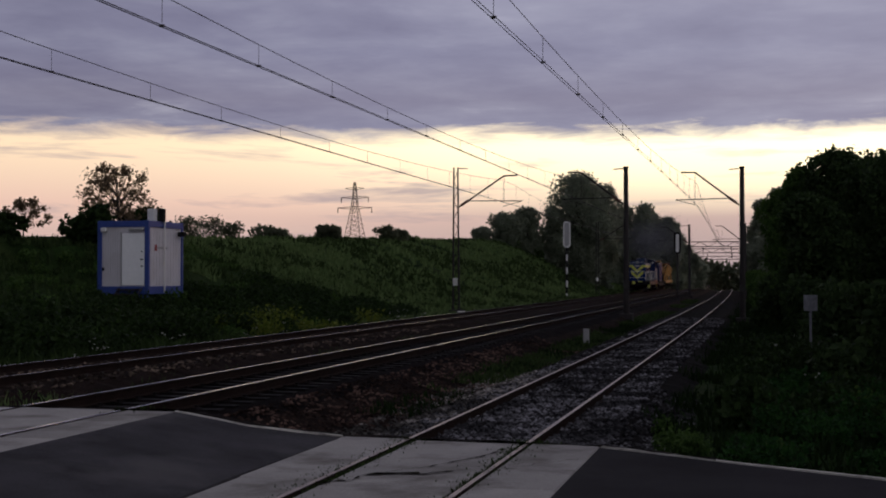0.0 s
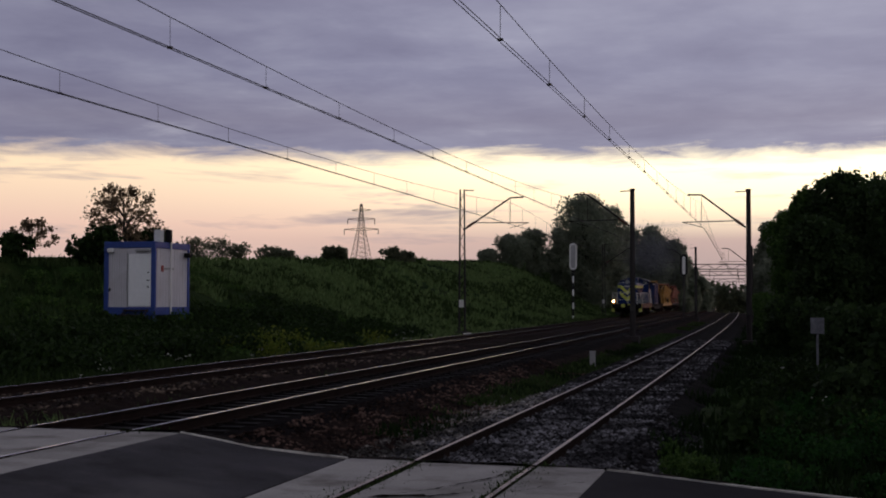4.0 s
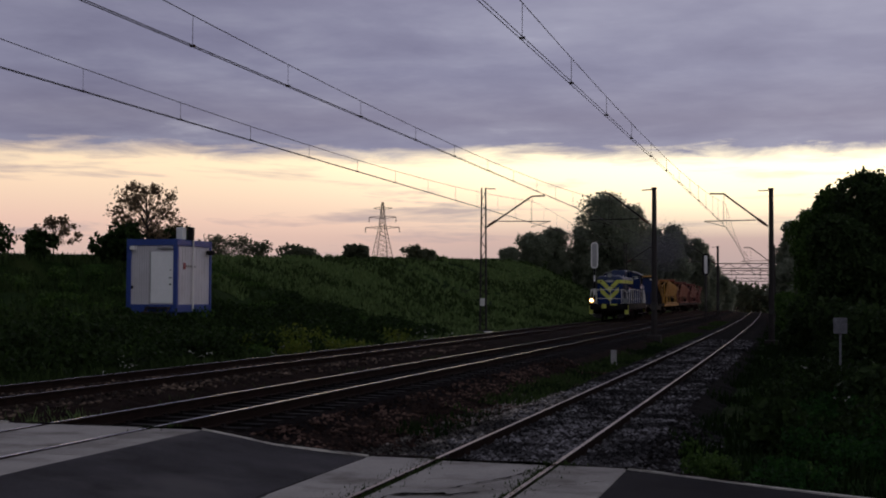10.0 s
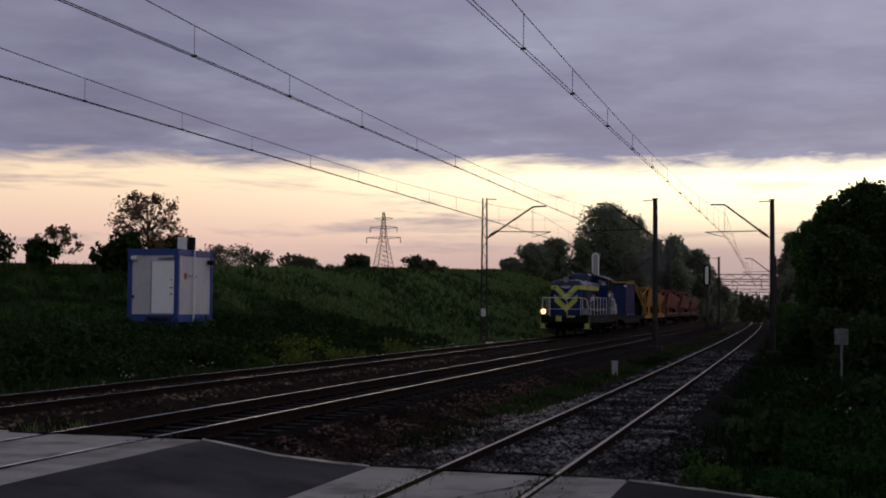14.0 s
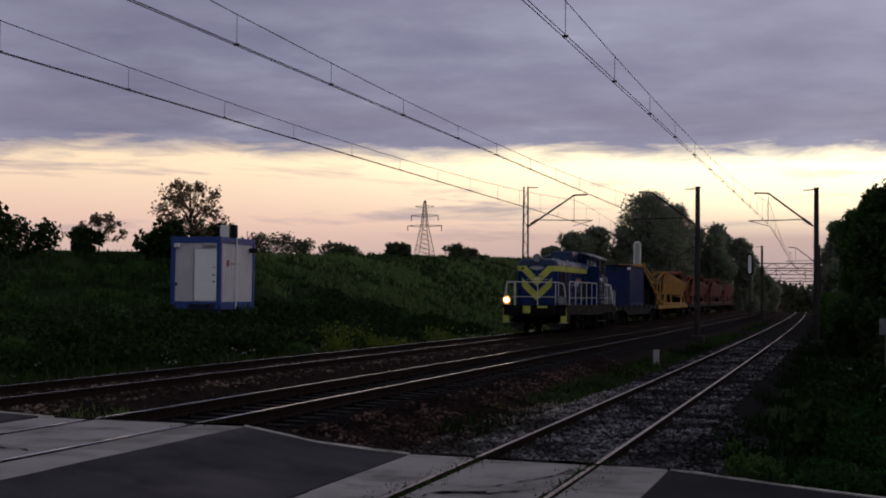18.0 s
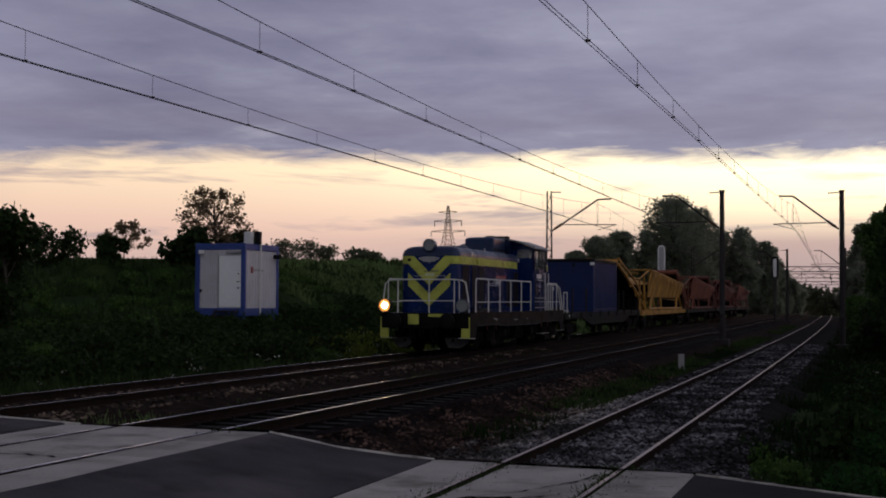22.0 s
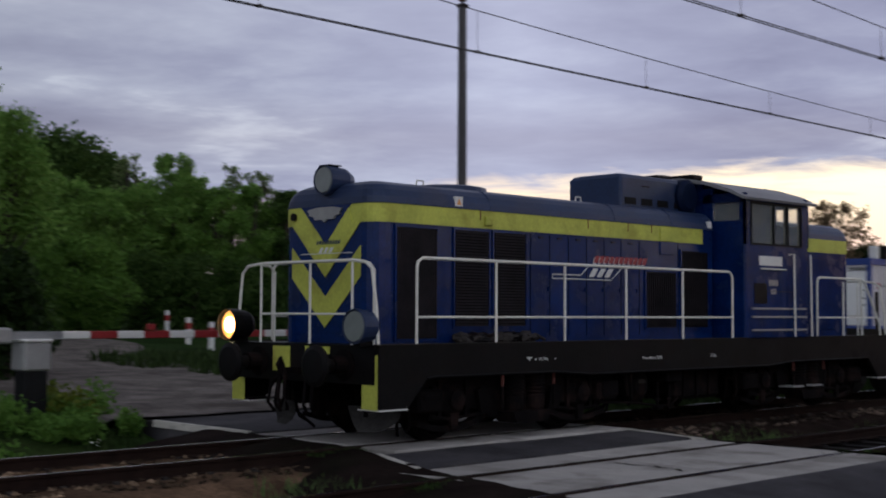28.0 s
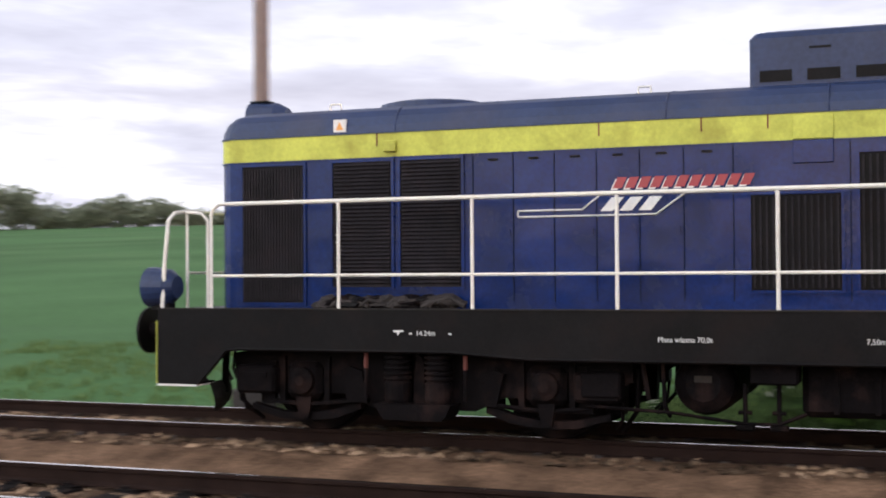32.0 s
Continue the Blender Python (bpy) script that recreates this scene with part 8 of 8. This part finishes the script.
def grass_patch(name, spots, h0, h1, mat, label, seed, blades=6, wide=0.03, category="grass"):
    """Tufts of bent blades, one mesh."""
    g = np.random.default_rng(seed)
    n = len(spots)
    p = np.repeat(np.asarray(spots, float), blades, 0)
    m = len(p)
    p[:, :2] += g.normal(0, 0.10, (m, 2))
    a = g.uniform(0, 2 * np.pi, m)
    h = g.uniform(h0, h1, m) * np.repeat(g.uniform(0.6, 1.3, n), blades)
    lean = g.uniform(0.1, 0.7, m) * h
    dx, dy = np.cos(a), np.sin(a)
    w = wide * g.uniform(0.6, 1.5, m)
    v = np.empty((m, 5, 3))
    for k, (u, ww) in enumerate(((0, 1), (0, -1), (0.6, -0.8), (0.6, 0.8), (1.0, 0))):
        v[:, k, 0] = p[:, 0] + dx * lean * u * u - dy * w * ww
        v[:, k, 1] = p[:, 1] + dy * lean * u * u + dx * w * ww
        v[:, k, 2] = p[:, 2] - 0.03 + h * u
    i = np.arange(m)[:, None] * 5
    q = np.concatenate([i, i + 1, i + 2, i + 3], 1).tolist()
    tr = np.concatenate([i + 3, i + 2, i + 4], 1).tolist()
    return tagged(new(name, raw_mesh(name, v.reshape(-1, 3).tolist(), q + tr, [M[mat]])), label, category, kind="stuff")


def scatter(n, x0, x1, y0, y1, seed, keep=None):
    rnd = random.Random(seed)
    out = []
    while len(out) < n:
        x, y = rnd.uniform(x0, x1), rnd.uniform(y0, y1)
        x += bend(y)
        if keep is None or keep(x, y):
            out.append((x, y, land_z(x, y)))
    return out


def clumpy(s, lim):
    return lambda x, y: noise.noise(Vector((x * s, y * s, 13))) > lim


grass_patch("bank_grass", scatter(5000, -34, -15.6, 54, 78, 211, clumpy(0.16, 0.0)), 0.16, 0.40, "blade_light", "paler green grass on the middle of the bank", 11, wide=0.04)
grass_patch("bank_grass", scatter(9000, -33, -15.4, 18, 75, 201, lambda x, y: not (-25.2 < x < -22.4 and 43.5 < y < 48) and clumpy(0.35, -0.25)(x, y)), 0.14, 0.40, "blade", "tall dark grass and weeds on the bank", 1, wide=0.035)
grass_patch("bank_grass", scatter(5000, -36, -15.6, 75, 170, 202, clumpy(0.12, -0.1)), 0.2, 0.5, "blade", "tall dark grass on the far bank", 2, wide=0.08)
# distance haze over the far bank is put into this paler blade colour
grass_patch("bank_grass", scatter(9000, -38, -15.6, 66, 190, 212, clumpy(0.1, -0.35)), 0.2, 0.45, "blade_light", "paler grass in patches on the far bank", 12, wide=0.07)
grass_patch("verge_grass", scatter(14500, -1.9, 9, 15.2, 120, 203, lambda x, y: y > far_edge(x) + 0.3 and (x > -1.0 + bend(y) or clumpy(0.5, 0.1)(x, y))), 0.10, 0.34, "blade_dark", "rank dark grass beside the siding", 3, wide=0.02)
grass_patch("lane_grass", scatter(2600, -24, -15.2, -24, -1.0, 217, clumpy(0.4, -0.2)), 0.06, 0.18, "blade_light", "short fresh grass beside the far track", 17, wide=0.012)
grass_patch("lane_grass", scatter(2900, -30, -15.2, -2, 10.2, 204, lambda x, y: clumpy(0.3, -0.3)(x, y)), 0.10, 0.30, "blade", "green grass between the far track and the fence", 4, wide=0.018)
grass_patch("lane_grass", scatter(5000, -30, -15.4, 16.2, 32, 205, lambda x, y: y > 12.9 + 0.33 * max(0, -19 - x) + 3.8 and not (43.5 < math.degrees(math.atan2(-x, y)) < 49.5 and x < -21)), 0.2, 0.5, "blade", "rank grass round the fence and car", 5, wide=0.024)
grass_patch("track_weeds", scatter(900, -7.1, -5.3, 20.5, 70, 206, clumpy(0.3, 0.05)), 0.05, 0.20, "blade_dark", "weeds in the cinders between the tracks", 6, wide=0.014)
grass_patch("track_weeds", scatter(3000, -6.7, -5.0, 25, 130, 216, clumpy(0.22, -0.1)), 0.06, 0.20, "blade", "low green weeds between the near main track and the siding", 16, wide=0.02)
grass_patch("track_weeds", scatter(700, -11.7, -10.2, 15.6, 60, 207, clumpy(0.4, 0.05)) + scatter(260, -11.9, -9.9, 1.0, 9.8, 208, clumpy(0.4, 0.0)), 0.08, 0.28, "blade", "sparse weeds between the main tracks", 7, wide=0.012)


grass_patch("edge_weeds", scatter(150, -11.7, -10.0, 8.3, 9.5, 213) + scatter(160, -11.6, -10.2, 15.7, 18.5, 214) + scatter(120, -7.2, -5.2, 8.0, 9.4, 215), 0.10, 0.34, "blade_light", "fresh green weeds along the crossing's edge", 13, wide=0.014)


def joint_weeds():
    rnd = random.Random(31)
    sp = []
    for k, side, y0, y1, n in ((2, -1, 12.0, 16.0, 330), (2, 1, 12.5, 16.2, 280), (2, -1, 9.2, 12.0, 70), (2, 1, 9.2, 12.5, 50), (1, 1, 14.6, 15.9, 24), (0, 1, 9.8, 10.7, 26), (1, -1, 9.0, 9.6, 20)):
        for _ in range(n):
            x = TRACKS[k][0] + side * HALF + side * rnd.choice((-0.10, -0.06, 0.05, 0.09)) + rnd.gauss(0, 0.03)
            sp.append((x, rnd.uniform(y0, y1), rail_z(k, 14) - 0.03))
    grass_patch("joint_weeds", sp, 0.025, 0.075, "blade", "grass growing along the crossing rails", 8, blades=9, wide=0.010)


joint_weeds()


def weed_clumps(spots, mat, name, label, seed, leaf=0.09, n=260):
    rnd = random.Random(seed)
    pts = []
    for x, y, r, h in spots:
        z = land_z(x, y)
        pts.append(crown_points([(x, y, z + h * 0.5, r, h * 0.55)], n, rnd, 0.2))
    v, f = leaf_cloud(np.concatenate(pts), leaf, rnd)
    tagged(new(name, raw_mesh(name, v, f, [M[mat]])), label, "weeds", kind="stuff")


weed_clumps([(*at(az, d), r, h) for az, d, r, h in ((22.4, 44, 0.8, 0.9), (23.1, 46, 0.9, 0.8), (21.8, 43, 0.6, 0.7), (25.4, 45, 0.5, 0.5), (27.6, 43, 0.6, 0.6), (61.5, 20.5, 0.5, 0.6), (62.6, 21.5, 0.45, 0.6), (20.5, 47, 0.6, 0.6), (20.9, 46, 0.9, 1.0), (22.0, 45.5, 1.0, 1.1), (24.0, 44.5, 0.6, 0.7), (28.9, 43, 0.5, 0.5), (17.5, 52, 0.9, 0.9), (19.2, 47, 0.8, 0.6), (33.5, 40, 0.6, 0.5), (70.5, 20, 0.4, 0.5), (39.5, 34, 0.7, 0.7))], "weed_yellow", "yellow_weeds", "yellow-green flowering weeds on the bank", 41)
rnd_w = random.Random(55)
weed_clumps([(rnd_w.uniform(-24, -16.2), rnd_w.uniform(20, 60), rnd_w.uniform(0.3, 0.8), rnd_w.uniform(0.3, 0.9)) for _ in range(70)], "leaf_dark", "bank_weeds", "dark broad-leaved weeds on the bank", 42, 0.11, 150)
weed_clumps([(rnd_w.uniform(-30, -16.4), rnd_w.uniform(22, 64), rnd_w.uniform(0.3, 1.0), rnd_w.uniform(0.25, 0.7)) for _ in range(90)], "leaf_mid", "bank_weeds", "green broad-leaved weeds on the bank", 46, 0.10, 170)
weed_clumps([(1.05, 29.6, 0.6, 1.0), (0.6, 29.2, 0.5, 0.8), (1.5, 29.3, 0.5, 0.9)], "leaf_dark", "plate_weeds", "dark weeds round a marker plate", 45, 0.09, 300)
weed_clumps([(rnd_w.uniform(-0.6, 6), rnd_w.uniform(17, 40), rnd_w.uniform(0.25, 0.6), rnd_w.uniform(0.3, 0.8)) for _ in range(70)], "leaf_dark", "verge_weeds", "leafy weeds beside the siding", 43, 0.08, 150)
weed_clumps([(rnd_w.uniform(-26, -16), rnd_w.uniform(-1.5, 8.5), rnd_w.uniform(0.25, 0.6), rnd_w.uniform(0.25, 0.6)) for _ in range(45)], "leaf", "fence_weeds", "leafy weeds along the fence", 44, 0.08, 130)


rnd_v = random.Random(67)
weed_clumps([(rnd_v.uniform(-0.2, 6.5), 15.9 + 15 * rnd_v.random() ** 1.4, rnd_v.uniform(0.2, 0.55), rnd_v.uniform(0.25, 0.6)) for _ in range(80)], "leaf_verge", "verge_weeds", "green nettles and weeds in the siding verge", 49, 0.055, 300)
weed_clumps([(-1.25, 16.9, 0.22, 0.45), (-0.9, 17.1, 0.2, 0.35), (0.1, 16.6, 0.25, 0.3), (-1.1, 18.2, 0.2, 0.3), (-1.5, 19.6, 0.18, 0.3), (1.6, 21.5, 0.3, 0.5)], "leaf_mid", "verge_weeds", "fresh green weeds at the siding's edge", 50, 0.045, 420)
rnd_b = random.Random(61)
weed_clumps([(*at(rnd_b.uniform(58.6, 64.5), rnd_b.uniform(19.2, 21.4)), rnd_b.uniform(0.22, 0.42), rnd_b.uniform(0.3, 0.6)) for _ in range(16)], "leaf", "barrier_weeds", "green weeds round the barrier drive", 48, 0.06, 240)
bramble_spots = []
for _ in range(170):
    side_x, side_y = -rnd_b.uniform(16.6, 22.0), rnd_b.uniform(22, 62)
    bramble_spots.append((side_x, side_y, rnd_b.uniform(0.5, 1.1), rnd_b.uniform(0.5, 1.0)))
weed_clumps(bramble_spots, "leaf_dark", "brambles", "dark low brambles at the foot of the bank", 47, 0.10, 420)


def flowers():
    rnd = random.Random(61)
    pts = []
    for x0, x1, y0, y1, n in ((-16.6, -15.4, 18, 60, 26), (0.2, 4, 24, 45, 22), (-18, -15.6, -4, 9, 14), (-18, -15.6, 16, 24, 6)):
        for _ in range(n):
            x, y = rnd.uniform(x0, x1), rnd.uniform(y0, y1)
            z = land_z(x, y) + rnd.uniform(0.3, 0.6)
            pts += [(x + rnd.gauss(0, 0.05), y + rnd.gauss(0, 0.05), z + rnd.gauss(0, 0.03)) for _ in range(6)]
    v, f = leaf_cloud(pts, 0.045, rnd, 1.0)
    tagged(new("pale_flowers", raw_mesh("pale_flowers", v, f, [M["flower"]])), "small pale flower heads in the grass", "flowers", kind="stuff")


flowers()


def stones(name, n, x0, x1, y0, y1, size, mat, label, seed, zf, power=1.35):
    """Loose angular stones, joined."""
    g = np.random.default_rng(seed)
    base = np.array([(1, 0, 0), (-1, 0, 0), (0, 1, 0), (0, -1, 0), (0, 0, 1), (0, 0, -1)], float)
    tri = np.array([(0, 2, 4), (2, 1, 4), (1, 3, 4), (3, 0, 4), (2, 0, 5), (1, 2, 5), (3, 1, 5), (0, 3, 5)])
    x, y = g.uniform(x0, x1, n), y0 + (y1 - y0) * g.uniform(0, 1, n) ** power
    s = size * g.uniform(0.5, 1.5, n)
    a = g.uniform(0, 6.28, n)
    v = base[None] * g.uniform(0.6, 1.25, (n, 6, 1)) * s[:, None, None] + g.normal(0, 0.12, (n, 6, 3)) * s[:, None, None]
    v[:, :, 2] *= 0.65
    c, q = np.cos(a)[:, None], np.sin(a)[:, None]
    vx = v[:, :, 0] * c - v[:, :, 1] * q + x[:, None]
    vy = v[:, :, 0] * q + v[:, :, 1] * c + y[:, None]
    z = np.array([zf(xx, yy) for xx, yy in zip(x, y)])
    vz = v[:, :, 2] + (z + 0.2 * s)[:, None]
    V = np.stack([vx, vy, vz], 2).reshape(-1, 3)
    F = (tri[None] + (np.arange(n) * 6)[:, None, None]).reshape(-1, 3)
    tagged(new(name, raw_mesh(name, V.tolist(), F.tolist(), [M[mat]])), label, "stones", kind="stuff")


def bed_top(k):
    def zf(x, y):
        u = abs(x - TRACKS[k][0] - bend(y))
        top = rail_z(k, y) - BED_DROP[k]
        z = top if u < 1.65 else top - (u - 1.65) * 0.42
        return max(z, land_z(x, y))
    return zf


stones("ballast_stones", 15000, -5.2, -2.1, 15.9, 72, 0.040, "stone", "loose dark grey ballast stones in the siding", 71, bed_top(2), 2.0)
stones("ballast_stones", 3400, -6.2, -4.6, 15.75, 30, 0.040, "stone_grey", "loose pale grey rubble beside the siding", 77, bed_top(2), 1.8)
stones("ballast_stones", 900, -2.2, -1.2, 15.9, 26, 0.040, "stone", "scattered grey stones at the siding's weedy edge", 78, bed_top(2), 1.5)
stones("ballast_stones", 3600, -12.0, -9.95, 15.8, 50, 0.04, "stone_brown", "loose brown ballast stones between the main tracks", 72, bed_top(1))
stones("ballast_stones", 5200, -7.4, -5.5, 15.8, 42, 0.036, "stone_rust", "loose brown rubble beside the near main track", 76, bed_top(1), 1.7)
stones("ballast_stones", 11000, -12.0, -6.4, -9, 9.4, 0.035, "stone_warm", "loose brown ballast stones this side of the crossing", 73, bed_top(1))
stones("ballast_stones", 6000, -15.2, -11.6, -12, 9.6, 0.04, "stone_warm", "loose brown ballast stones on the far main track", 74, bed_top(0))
stones("ballast_stones", 3500, -15.2, -11.4, 16, 48, 0.045, "stone_brown", "loose brown ballast stones beyond the crossing", 75, bed_top(0))



def build_smoke():
    """Thin exhaust left hanging over the line: three loose clouds of tiny flecks."""
    rnd = random.Random(91)
    t = tagged(empty("exhaust_smoke", (-13.2, 150, 6)), "thin grey exhaust smoke hanging over the track", "smoke")
    for c, r, n in (((0.0, 0.0, 0.0), 1.5, 5200), ((1.0, 4.0, 0.9), 2.0, 6800), ((-0.8, 9.0, 0.2), 2.3, 6800), ((0.6, 15.0, -0.4), 2.4, 6000)):
        g = np.random.default_rng(rnd.randrange(1 << 30))
        p = g.normal(size=(n, 3)) * np.array([r * 0.62, r * 0.8, r * 0.55]) + np.array(c)
        v, f = leaf_cloud(p, 0.06, rnd)
        mesh_ob("puff", raw_mesh("puff", v, f, [M["smoke"]]), t)
    return t


SMOKE = build_smoke()
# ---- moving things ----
def train_at(t):
    for (ta, a), (tb, b) in zip(TRAIN, TRAIN[1:]):
        if t <= tb:
            return a + (b - a) * (t - ta) / (tb - ta)
    return TRAIN[-1][1]


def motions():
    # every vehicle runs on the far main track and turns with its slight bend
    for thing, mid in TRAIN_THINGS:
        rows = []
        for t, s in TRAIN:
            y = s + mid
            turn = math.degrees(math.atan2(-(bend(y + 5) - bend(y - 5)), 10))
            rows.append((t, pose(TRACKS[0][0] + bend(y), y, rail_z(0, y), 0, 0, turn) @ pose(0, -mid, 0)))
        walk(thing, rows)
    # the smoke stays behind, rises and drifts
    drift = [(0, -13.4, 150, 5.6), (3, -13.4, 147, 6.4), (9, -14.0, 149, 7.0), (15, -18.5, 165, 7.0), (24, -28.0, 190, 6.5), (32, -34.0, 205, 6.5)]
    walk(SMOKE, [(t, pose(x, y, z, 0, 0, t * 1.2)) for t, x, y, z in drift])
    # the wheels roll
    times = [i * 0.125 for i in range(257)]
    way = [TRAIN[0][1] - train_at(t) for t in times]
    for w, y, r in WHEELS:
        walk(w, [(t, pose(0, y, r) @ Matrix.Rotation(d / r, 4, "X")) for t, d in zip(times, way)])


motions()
